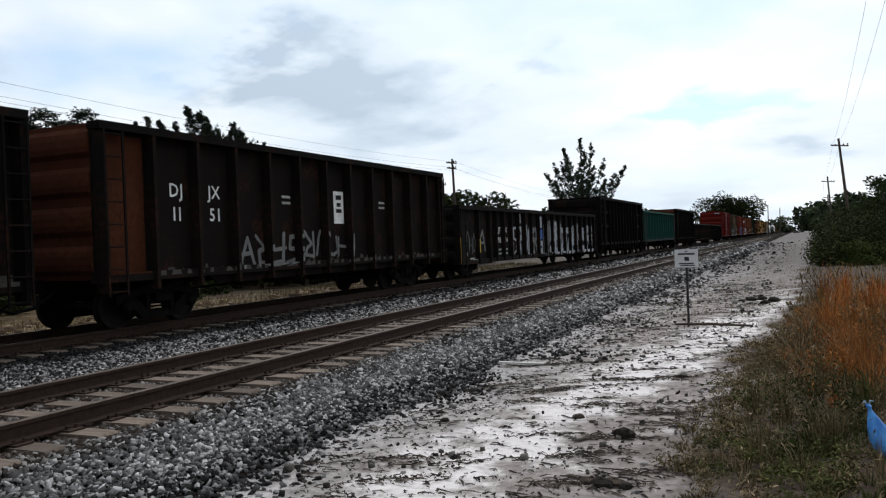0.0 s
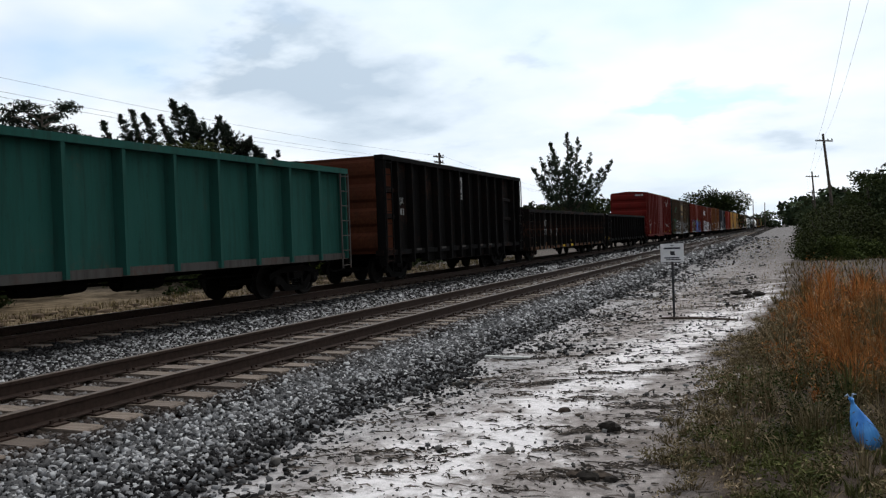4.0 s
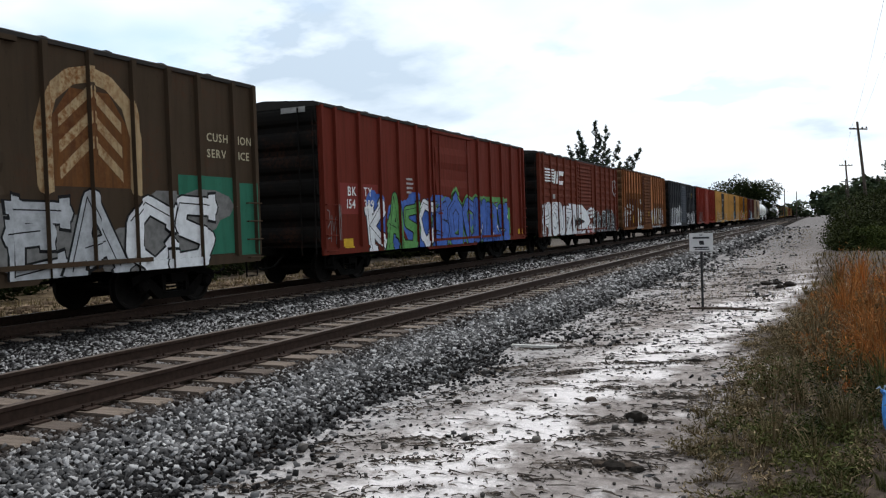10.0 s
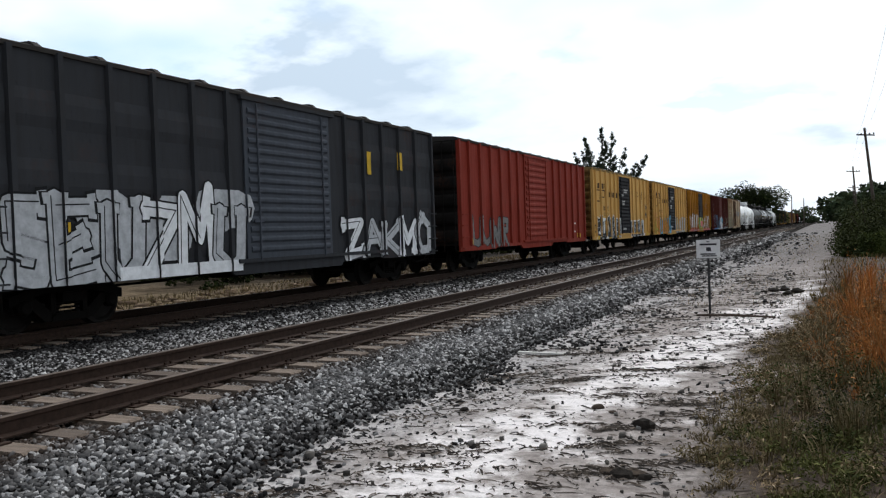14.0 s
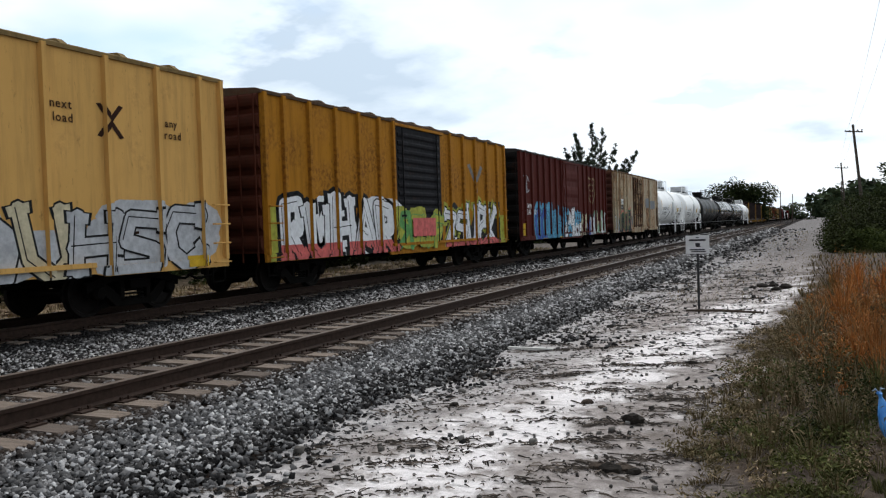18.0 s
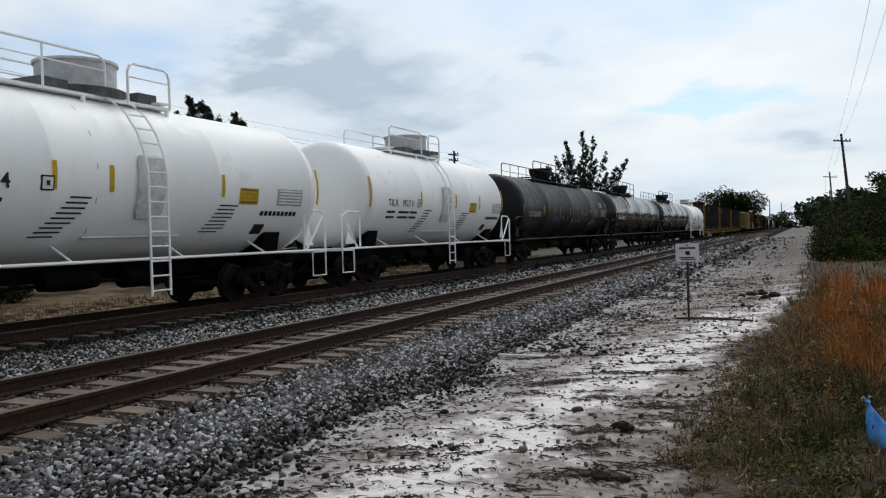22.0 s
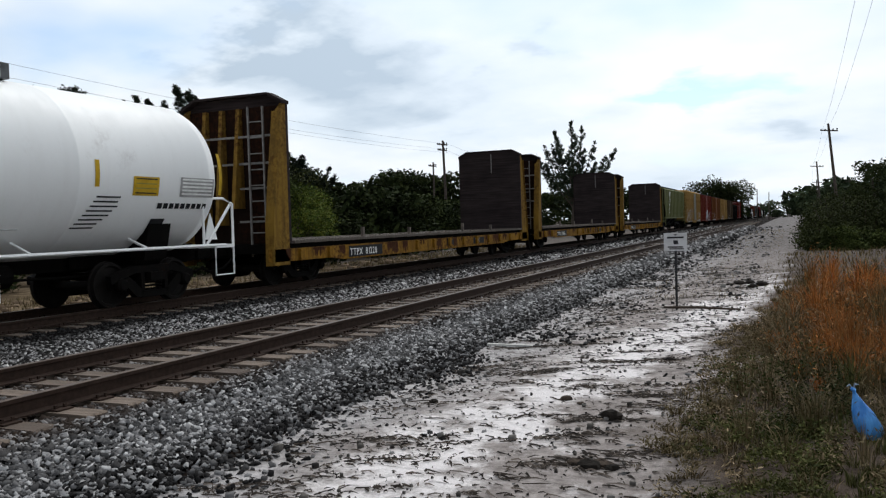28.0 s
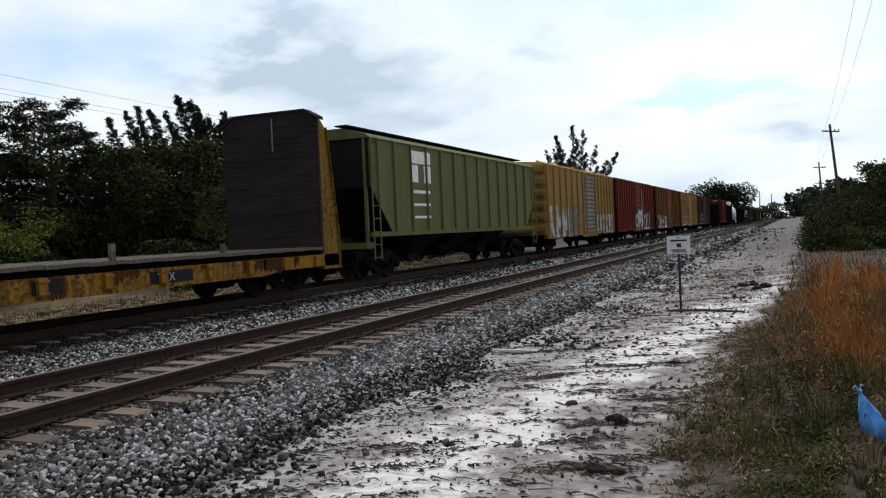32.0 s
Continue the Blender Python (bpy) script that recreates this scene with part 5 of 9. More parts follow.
def open_wagons():
    black = paint("scrap_gondola_black", (0.0062, 0.0053, 0.0052), 0.35, 0.16, 0.75, gloss=0.06)
    brown = paint("scrap_gondola_brown", (0.0125, 0.0092, 0.008), 0.5, 0.2, 0.8, gloss=0.06)
    redend = paint("rusty_red_end", (0.075, 0.021, 0.010), 0.5, 0.35, 0.8, gloss=0.06)
    grey = paint("low_gondola_grey", (0.0125, 0.0108, 0.0102), 0.5, 0.2, 0.8, gloss=0.06)
    teal = paint("teal_gondola", (0.026, 0.105, 0.085), 0.45, 0.10, 0.65)
    coal = paint("low_gondola_coal", (0.011, 0.0092, 0.0088), 0.5, 0.25, 0.8, gloss=0.06)
    pale = paint("dusty_sill", (0.10, 0.092, 0.085), 0.6, 0.25, 0.85)
    # dark tail of the wagon ahead
    car, side, ys, P = gondola(-5.8, 14.9, 0.92, 3.52, black, 11, "tall black scrap gondola with steel ribs", first=black, belly=0.3)
    add(car)
    patch(car, side, "dust", pale, [(13.6, 14.7, 0.95, 1.12)])
    # tall brown gondola with white marks
    car, side, ys, P = gondola(10.5, 14.7, 0.95, 3.55, brown, 13, "tall dark brown scrap gondola with rusty red end and graffiti", first=redend, chord=black, belly=0.24)
    add(car)
    patch(car, side, "rust_panel", redend, [(0.2, 1.2, 1.02, 3.5)], 0.004, "rust-red end panel")
    for txt, y, z in (("DJ", 1.86, 2.46), ("JX", 3.0, 2.46), ("11", 1.9, 2.0), ("51", 3.02, 2.0)):
        writing(car, txt, y, z, 0.27, P)
    for y in (5.62, 10.45):
        patch(car, side, "stripe", GREYWHITE, [(y, y + 0.35, 2.42, 2.48), (y, y + 0.35, 2.56, 2.62)])
    patch(car, side, "placard", WHITE, [(7.95, 8.45, 1.98, 2.82)], label="white placard")
    patch(car, side, "placard_print", BLACK, [(8.06, 8.34, 2.26, 2.36), (8.1, 8.3, 2.42, 2.52), (8.06, 8.34, 2.6, 2.72)], 0.009)
    rng = random.Random(21)
    for k in range(34):
        y, w = 1.4 + 12.6 * k / 34 + rng.uniform(-0.1, 0.1), rng.uniform(0.1, 0.32)
        patch(car, side, "dust", pale, [[(y, 0.96), (y + w, 0.96), (y + w * 0.9, 1.0 + rng.uniform(0, 0.12)), (y + w * 0.3, 1.02 + rng.uniform(0, 0.16))]], 0.003)
    graffiti(car, side, 3.95, 6.3, 1.0, 1.75, ["dim", "grey"], 11, 4, "black", weight=0.13)
    graffiti(car, side, 6.5, 8.6, 1.1, 1.8, ["dim"], 12, 4, "black", weight=0.13)
    # long low gondola
    car, side, ys, P = gondola(26.5, 20.9, 0.62, 2.54, grey, 20, "long low grey gondola covered in faded graffiti", rib_depth=0.17,
                               rib_at=(1.99, 3.17, 3.95, 4.86, 5.8, 6.75, 7.63, 8.62, 9.72, 10.93, 12.08, 13.2, 14.3, 15.4, 16.5, 17.6, 18.7, 19.8))
    add(car)
    for txt, y, z in (("JT", 4.45, 1.70), ("IX", 5.2, 1.70), ("190", 4.28, 1.30), ("224", 5.06, 1.30)):
        writing(car, txt, y, z, 0.22, P, WHITE)
    for y in (4.45, 5.2):
        bars(car, side, y, 0.98, [0.34, 0.34], 0.07, 0.09, GREYWHITE)
    patch(car, side, "reflector", YELLOW, [(0.05, 0.16, 0.6, 1.55), (1.93, 2.03, 0.95, 1.45)])
    patch(car, side, "data_plate", GREYWHITE, [(0.95, 1.1, 0.86, 0.98), (3.45, 3.58, 0.9, 1.02), (1.35, 1.8, 0.7, 0.78)])
    graffiti(car, side, 2.1, 3.1, 1.0, 1.95, ["dim"], 22, 1, "dim", weight=0.07)
    graffiti(car, side, 1.0, 1.9, 0.9, 1.7, ["dim"], 25, 3, "black", weight=0.08)
    # a stacked figure, a blue panel and two rows of large grey letters
    patch(car, side, "graffiti_fill", GRAFFITI["grey"], [(6.95, 7.4, 2.1, 2.48), (6.9, 7.45, 1.35, 1.95), (7.0, 7.35, 0.75, 1.2), (9.95, 10.55, 1.9, 2.42), (9.9, 10.6, 0.7, 1.3)], 0.005, "pale sprayed block")
    patch(car, side, "graffiti_fill", GRAFFITI["blue"], [(9.9, 10.62, 1.36, 1.82)], 0.005, "blue sprayed block")
    patch(car, side, "graffiti_line", GRAFFITI["black"], [(7.06, 7.14, 2.25, 2.33), (7.22, 7.3, 2.25, 2.33), (6.98, 7.36, 1.6, 1.7), (7.1, 7.18, 0.85, 1.1), (10.2, 10.3, 2.05, 2.3), (10.05, 10.45, 0.95, 1.05)], 0.012)
    graffiti(car, side, 5.9, 6.8, 0.75, 2.1, ["dim", "grey"], 27, 2, "black", weight=0.2)
    graffiti(car, side, 7.7, 9.7, 0.75, 1.95, ["grey", "dim"], 23, 3, "black", None, weight=0.24, shapes=(6, 3, 0))
    graffiti(car, side, 10.8, 14.6, 0.66, 2.15, ["dim", "grey"], 24, 4, "black", "dim", weight=0.245, shapes=(9, 4, 3, 7))
    graffiti(car, side, 14.8, 20.2, 0.68, 2.05, ["grey", "dim", "grey"], 29, 5, "black", None, weight=0.245, shapes=(7, 2, 8, 4, 0))
    # tall black gondola
    car, side, ys, P = gondola(48.85, 14.55, 0.92, 3.66, black, 11, "tall black scrap gondola with white marks", belly=0.33, rib_at=(1.2, 2.85, 3.95, 4.95, 5.95, 7.0, 7.9, 8.95, 10.0, 11.05, 12.0, 13.6))
    add(car)
    writing(car, "DJJX", 1.36, 2.42, 0.2, P, GREYWHITE)
    writing(car, "18014", 1.36, 2.12, 0.2, P, GREYWHITE)
    stiffeners(car, P, brown, ((0.2, 1.1), (1.32, 2.75), (12.1, 13.5)), (1.95, 2.8))
    patch(car, side, "placard", GREYWHITE, [(5.1, 5.6, 2.95, 3.2), (9.1, 9.6, 2.95, 3.2)])
    patch(car, side, "placard_print", GRAFFITI["pink"], [(5.18, 5.52, 3.05, 3.12), (9.18, 9.52, 3.05, 3.12)], 0.009)
    patch(car, side, "placard", WHITE, [(7.12, 7.5, 2.6, 3.25)])
    patch(car, side, "placard_print", BLACK, [(7.2, 7.42, 2.95, 3.15), (7.18, 7.44, 2.72, 2.78)], 0.009)
    # teal gondola
    car, side, ys, P = gondola(64.1, 16.3, 0.92, 3.15, teal, 13, "teal green gondola with a pale top", sill_mat=pale)
    add(car)
    # brown gondola with rusty front
    car, side, ys, P = gondola(82.55, 13.7, 0.92, 3.72, black, 12, "tall dark scrap gondola with rusty front corner", first=redend, belly=0.36, rib_at=(1.05, 2.1, 3.14, 4.2, 5.29, 6.24, 7.2, 8.19, 9.19, 10.2, 11.15, 12.64))
    add(car)
    patch(car, side, "rust_panel", redend, [(0.2, 0.95, 1.02, 3.5)], 0.004)
    writing(car, "DJJX", 1.2, 2.45, 0.2, P, GREYWHITE)
    writing(car, "4083", 1.2, 2.1, 0.2, P, GREYWHITE)
    stiffeners(car, P, brown, ((0.2, 0.98), (11.25, 12.55)), (1.95, 2.75))
    patch(car, side, "placard", GREYWHITE, [(6.48, 7.0, 2.72, 3.55)])
    patch(car, side, "placard_print", BLACK, [[(6.74 + 0.2 * math.cos(k * 0.785), 3.25 + 0.2 * math.sin(k * 0.785)) for k in range(8)]], 0.009)
    patch(car, side, "placard_print", WHITE, [[(6.74 + 0.09 * math.cos(k * 0.785), 3.27 + 0.1 * math.sin(k * 0.785)) for k in range(8)]], 0.013)
    patch(car, side, "placard_print", BLACK, [(6.52, 6.96, 2.9, 2.96), (6.52, 6.96, 2.8, 2.83)], 0.009)
    bars(car, side, 10.35, 1.75, [0.4, 0.3, 0.35, 0.25], 0.06, 0.07, GREYWHITE)
    patch(car, side, "dust", pale, [(y, y + 0.4, 0.95, 1.02) for y in (2.4, 4.5, 6.4, 8.3, 9.4)], 0.004)
    # two low gondolas
    car, side, ys, P = gondola(97.4, 17.3, 0.62, 2.36, coal, 17, "low black gondola with rusty sill and yellow reflectors", rib_depth=0.2, rib_at=(1.0, 1.9, 2.62, 3.81, 4.9, 5.97, 7.02, 7.97, 8.97, 10.18, 11.19, 12.19, 13.25, 14.29, 15.39, 16.5))
    add(car)
    rust = paint("rusty_sill_band", (0.20, 0.10, 0.055), 0.5, 0.5, 0.85)
    rng = random.Random(12)
    for k in range(58):
        y, w = 0.2 + 16.4 * (k / 58) ** 1.25, rng.uniform(0.15, 0.5)
        h = rng.uniform(0.06, 0.30) * (1.0 if y < 10 else 0.5)
        patch(car, side, "rust_run", rust if k % 3 else pale, [[(y, 0.57), (y + w, 0.57), (y + w * rng.uniform(0.7, 1.0), 0.60 + h * rng.uniform(0.3, 1)), (y + w * rng.uniform(0.1, 0.4), 0.60 + h)]], 0.004)
    for txt, y, z in (("CSXT", 2.74, 1.72), ("7077", 2.78, 1.27), ("68", 4.18, 1.27)):
        writing(car, txt, y, z, 0.30, P, GREYWHITE)
    patch(car, side, "reflector", YELLOW, [(5.18, 5.68, 0.80, 0.92), (8.33, 8.86, 0.84, 0.95), (8.33, 8.8, 0.6, 0.72), (13.5, 13.85, 1.02, 1.12), (1.2, 1.7, 0.82, 0.94), (6.5, 6.95, 0.6, 0.7)])
    graffiti(car, side, 5.2, 5.8, 1.2, 1.55, ["grey"], 5, 3, "black", weight=0.12)
    patch(car, side, "drip", GREYWHITE, [[(7.3, 0.75), (7.36, 0.75), (7.42, 1.55), (7.38, 1.62)], [(7.22, 0.72), (7.5, 0.7), (7.46, 0.82), (7.26, 0.84)]], 0.005)
    blot = [(10.55 + 0.34 * math.cos(a), 1.15 + 0.28 * math.sin(a)) for a in (0.0, 0.7, 1.4, 2.1, 2.8, 3.5, 4.2, 4.9, 5.6)]
    patch(car, side, "primer", pale, [blot, (12.0, 12.4, 1.0, 1.25), (15.6, 15.9, 1.1, 1.7)])
    car, side, ys, P = gondola(116.0, 15.7, 0.72, 2.35, black, 14, "low black gondola with white panels and a yellow mark", rib_at=(1.06, 2.34, 3.46, 4.41, 5.38, 6.33, 7.26, 8.41, 9.34, 10.3, 11.16, 12.13, 13.14, 14.23))
    add(car)
    patch(car, side, "white_panel", GREYWHITE, [(1.5, 1.75, 2.02, 2.12), (2.7, 3.2, 2.0, 2.12), (3.0, 3.1, 1.85, 2.05)], 0.008)
    patch(car, side, "white_panel", GRAFFITI["dim"], [(1.42, 2.22, 1.76, 2.2), (2.56, 3.32, 1.8, 2.15), (2.6, 3.2, 1.05, 1.2), (3.75, 4.2, 1.2, 1.4)], 0.003, "mottled grey paint-out panel")
    writing(car, "915", 1.46, 1.42, 0.33, P, WHITE)
    writing(car, "668", 2.58, 1.42, 0.33, P, WHITE)
    patch(car, side, "reflector", YELLOW, [(0.0, 0.52, 0.78, 0.98), (3.7, 4.2, 0.9, 1.02), (6.58, 7.08, 0.88, 1.0), (9.7, 10.12, 0.88, 0.98), (12.6, 13.0, 0.88, 0.98), (13.75, 14.1, 0.85, 0.98)])
    return black, brown, grey, coal


def stiffeners(car, P, material, spans, levels):
    """Level bars pressed into the end panels of a tall wagon."""
    for z in levels:
        for a, b in spans:
            part("stiffener", Geo().prism([(P, z), (P + 0.10, z + 0.03), (P + 0.10, z + 0.13), (P, z + 0.18)], "y", a, b), material, car)


def rusty_white(name, more):
    """Old white paint eaten by rust: brown runs down from the eaves, dark scabs, rust-stained seams."""
    m, node, link, bsdf = principled(name)
    SEED[0] += 5.3
    big = node("ShaderNodeTexNoise", Scale=0.55, Detail=4.0, Roughness=0.6)
    link(coords(node, link, SEED[0]), big.inputs["Vector"])
    runs = node("ShaderNodeTexNoise", Scale=2.6, Detail=5.0, Roughness=0.6)
    link(coords(node, link, SEED[0], (1.0, 1.6, 0.12)), runs.inputs["Vector"])
    scab = node("ShaderNodeTexNoise", Scale=3.4, Detail=7.0, Roughness=0.72)
    link(coords(node, link, SEED[0] + 4.0, (1.0, 1.3, 0.7)), scab.inputs["Vector"])
    fine = node("ShaderNodeTexNoise", Scale=16.0, Detail=5.0)
    link(coords(node, link, SEED[0] + 2.0), fine.inputs["Vector"])
    tall = node("ShaderNodeMath", operation="MULTIPLY_ADD")
    link(big.outputs["Fac"], tall.inputs[0])
    tall.inputs[1].default_value = 0.7
    link(runs.outputs["Fac"], tall.inputs[2])
    spots = node("ShaderNodeMath", operation="MULTIPLY_ADD")
    link(big.outputs["Fac"], spots.inputs[0])
    spots.inputs[1].default_value = 0.55
    link(scab.outputs["Fac"], spots.inputs[2])
    col = blend(node, link, spread(node, link, fine.outputs["Fac"], 0.35, 0.65), (0.37, 0.31, 0.215), (0.50, 0.43, 0.32))
    col = blend(node, link, spread(node, link, tall.outputs[0], 0.84 - more, 1.02 - more, 0.0, 0.85), col, (0.33, 0.165, 0.06))
    col = blend(node, link, spread(node, link, tall.outputs[0], 1.00 - more, 1.10 - more, 0.0, 0.9), col, (0.13, 0.05, 0.02))
    col = blend(node, link, spread(node, link, spots.outputs[0], 0.90 - more, 0.95 - more, 0.0, 0.92), col, (0.045, 0.022, 0.014))
    link(col, bsdf.inputs["Base Color"])
    bsdf.inputs["Roughness"].default_value = 0.75
    bsdf.inputs["Specular IOR Level"].default_value = 0.08
    bump_from(node, link, bsdf, scab.outputs["Fac"], 0.4, 0.015)
    return m


def end_mark(car, z, material):
    """Faint stencil on the front end, too small to read."""
    part("end_stencil", Geo().box(0.55, 1.25, -0.125, -0.115, z, z + 0.13), material, car)


def boxcars():
    # front ends turned from the light: their shade is put into this colour
    dark_end = paint("shaded_end", (0.016, 0.0145, 0.0135), 0.5, 0.15, 0.75)
    roof_grey = paint("dusty_roof", (0.055, 0.05, 0.047), 0.5, 0.2, 0.8)
    # red lettered boxcar
    red = paint("signal_red", (0.16, 0.017, 0.013), 0.4, 0.06, 0.5, fade=0.08)
    car, side, ys, P = boxcar(133.8, 15.6, red, door_ribs=14, eave=4.57, label="bright red boxcar with big white letter blocks", end_ribs=5, rib_width=0.13,
                              rib_at=((0.7, 1.6, 2.5, 3.4, 4.35, 5.15, 6.1), (6.4, 9.4), (10.2, 11.2, 12.1, 13.05, 14.0, 14.85)))
    add(car)
    # the lettering of the owner as plain white blocks
    for y, poly in ((11.5, [(0.0, 0.1), (0.1, 0.0), (0.45, 0.0), (0.5, 0.25), (0.45, 0.62), (0.1, 0.62), (0.0, 0.5)]), (12.45, [(0.0, 0.0), (0.5, 0.0), (0.34, 0.62), (0.16, 0.62)]), (13.35, [(0.16, 0.0), (0.32, 0.0), (0.48, 0.62), (0.0, 0.62)]), (14.2, [(0.0, 0.0), (0.5, 0.06), (0.46, 0.62), (0.06, 0.58)])):
        patch(car, side, "letter_block", WHITE, [[(y + a, 3.58 + b) for a, b in poly]], label="plain white block in place of a large letter")
    for txt, y, z in (("AG", 1.2, 2.05), ("R", 1.85, 2.05), ("82", 1.22, 1.64), ("89", 1.82, 1.64)):
        writing(car, txt, y, z, 0.24, P)
    for y in (1.22, 1.85):
        bars(car, side, y, 1.45, [0.28, 0.28], 0.08, 0.1, GREYWHITE)
    patch(car, side, "data_plate", WHITE, [(12.85, 13.45, 1.55, 1.9), (3.75, 4.05, 1.9, 2.15)])
    patch(car, side, "data_plate_print", BLACK, [(12.9, 13.4, 1.59, 1.86)], 0.009)
    patch(car, side, "data_plate_print", red, [(3.79, 4.01, 1.94, 2.11)], 0.009)
    patch(car, side, "reflector", YELLOW, [(13.95, 14.5, 1.0, 1.2), (11.0, 11.6, 1.0, 1.14), (1.0, 1.5, 0.98, 1.2)])
    bars(car, side, 11.6, 1.75, [0.6, 0.5, 0.3, 0.4], 0.05, 0.05, WHITE)
    bars(car, side, 14.0, 1.85, [0.5, 0.15, 0.15, 0.4], 0.05, 0.06, WHITE)
    end_mark(car, 4.3, GREYWHITE)
    # brown and green boxcar
    brown = paint("mud_brown", (0.082, 0.056, 0.036), 0.45, 0.2, 0.7)
    green = paint("patch_green", (0.045, 0.21, 0.135), 0.25, 0.05, 0.6)
    mint = paint("patch_mint", (0.12, 0.40, 0.25), 0.15, 0.03, 0.6)
    tan = paint("door_tan", (0.36, 0.26, 0.13), 0.4, 0.3, 0.7)
    car, side, ys, P = boxcar(151.5, 15.5, brown, end=paint("grey_green_end", (0.025, 0.035, 0.032), 0.5, 0.12, 0.7), door=brown, door_ribs=5, label="brown boxcar with green repaint patches and graffiti", end_ribs=4, roof=roof_grey, rib_width=0.13, eave=4.5,
                              rib_at=((0.82, 1.65, 2.62, 3.62, 4.58, 5.41, 6.15), (6.4, 9.5), (10.2, 11.1, 12.04, 12.9, 13.7, 14.75)))
    add(car)
    patch(car, side, "repaint", mint, [(0.9, 1.56, 3.1, 3.72), (1.75, 2.52, 3.1, 3.72), (2.72, 3.5, 3.1, 3.72)], 0.004, "mint green paint patch")
    patch(car, side, "repaint", green, [(0.0, 1.0, 0.78, 2.35), (1.0, 1.9, 0.95, 2.4), (1.9, 2.6, 1.2, 2.35), (13.1, 14.68, 0.95, 2.5), (14.8, 15.4, 0.9, 2.4)], 0.003, "green paint on the lower corner")
    for txt, y, z in (("BA", 1.02, 2.0), ("YL", 1.85, 2.0), ("70", 1.12, 1.62), ("8", 1.95, 1.62)):
        writing(car, txt, y, z, 0.26, P, GREYWHITE)
    patch(car, side, "door_panel", tan, [(7.0, 8.75, 3.35, 3.95), (7.2, 8.6, 2.8, 3.05)], 0.006, "tan panel on the door")
    patch(car, side, "door_panel", BLACK, [(6.9, 9.2, 2.6, 2.72), (6.9, 9.2, 1.9, 2.02), (6.8, 9.2, 4.0, 4.1)], 0.006)
    arch = [(10.15, 2.2), (10.12, 3.1), (10.3, 3.65), (10.7, 3.98), (11.1, 4.08), (11.5, 3.98), (11.9, 3.65), (12.08, 3.1), (12.05, 2.2)]
    g = Geo()
    for k, q in enumerate(stroke(arch, 0.27)):
        side.lay(g, q, 0.006 + 0.0001 * k)
    cream = paint("rusty_cream", (0.60, 0.43, 0.24), 0.5, 0.55, 0.7, (0.26, 0.10, 0.03))
    part("emblem_arch", g, cream, car, "faded cream arch of an old emblem")["kind"] = "stuff"
    patch(car, side, "emblem_field", paint("rust_field", (0.22, 0.095, 0.035), 0.6, 0.5, 0.8), [[(10.25, 2.2), (11.95, 2.2), (11.95, 3.2), (11.5, 3.8), (10.7, 3.8), (10.25, 3.2)]], 0.003, "rust-stained field of an old emblem")
    patch(car, side, "chevron", cream, [[(10.45, 2.3 + k), (11.08, 2.85 + k), (11.08, 3.05 + k), (10.45, 2.5 + k)] for k in (0.0, 0.42, 0.84)] + [[(11.12, 2.85 + k), (11.75, 2.3 + k), (11.75, 2.5 + k), (11.12, 3.05 + k)] for k in (0.0, 0.42, 0.84)], label="cream chevrons")
    for txt, y, z in (("CUSH", 13.92, 3.2), ("ION", 14.88, 3.2), ("SERV", 13.92, 2.88), ("ICE", 14.88, 2.88)):
        writing(car, txt, y, z, 0.17, P, GRAFFITI["cream"])
    patch(car, side, "reflector", YELLOW, [(1.15, 1.75, 1.05, 1.3)])
    graffiti(car, side, 2.2, 6.4, 0.72, 2.1, ["white", "grey"], 31, 5, "black", "dim", weight=0.27)
    graffiti(car, side, 9.4, 14.05, 0.75, 2.15, ["white", "white", "grey"], 37, 4, "black", "dim", weight=0.25)
    end_mark(car, 4.3, GREYWHITE)
    # oxide red boxcar with blue graffiti
    oxide = paint("oxide_red", (0.19, 0.034, 0.021), 0.35, 0.12, 0.65)
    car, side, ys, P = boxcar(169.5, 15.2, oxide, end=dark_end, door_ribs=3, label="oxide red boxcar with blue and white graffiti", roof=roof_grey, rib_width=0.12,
                              rib_at=((0.7, 1.85, 3.0, 4.1, 5.25, 6.1), (6.4, 9.45), (10.2, 11.4, 12.55, 13.65, 14.7)))
    add(car)
    patch(car, side, "repaint", paint("fresh_red", (0.27, 0.05, 0.04), 0.15, 0.02, 0.6), [(0.88, 1.78, 1.75, 2.55), (1.92, 2.85, 1.75, 2.55)], 0.004, "fresh red paint behind the number")
    for txt, y, z in (("BK", 1.22, 2.23), ("TY", 2.06, 2.23), ("154", 1.12, 1.9), ("389", 2.06, 1.9)):
        writing(car, txt, y, z, 0.24, P)
    bars(car, side, 4.6, 2.75, [0.4, 0.45, 0.4, 0.3], 0.06, 0.07, GREYWHITE)
    graffiti(car, side, 2.3, 6.3, 0.68, 2.3, ["white", "white", "green"], 41, 4, "black", "blue", weight=0.25)
    graffiti(car, side, 6.2, 13.3, 0.72, 2.25, ["blue", "violet", "blue"], 43, 6, "black", "blue", weight=0.27, halo="green", squeeze=1.1, shapes=(4, 6, 1, 5, 0, 4))
    patch(car, side, "graffiti_band", GRAFFITI["blue"], [(6.3, 13.2, 0.8, 1.9)], 0.003)
    graffiti(car, side, 9.4, 13.2, 0.95, 2.05, ["white"], 45, 4, "white", None, weight=0.05)
    patch(car, side, "graffiti_edge", GRAFFITI["green"], [(10.0, 12.8, 2.2, 2.38), (13.0, 13.5, 1.0, 2.0)], 0.003)
    graffiti(car, side, 0.15, 0.9, 1.0, 2.0, ["dim"], 44, 3, "dim", weight=0.07)
    patch(car, side, "reflector", YELLOW, [(0.98, 1.45, 0.88, 1.12), (14.4, 14.7, 0.95, 1.15)])
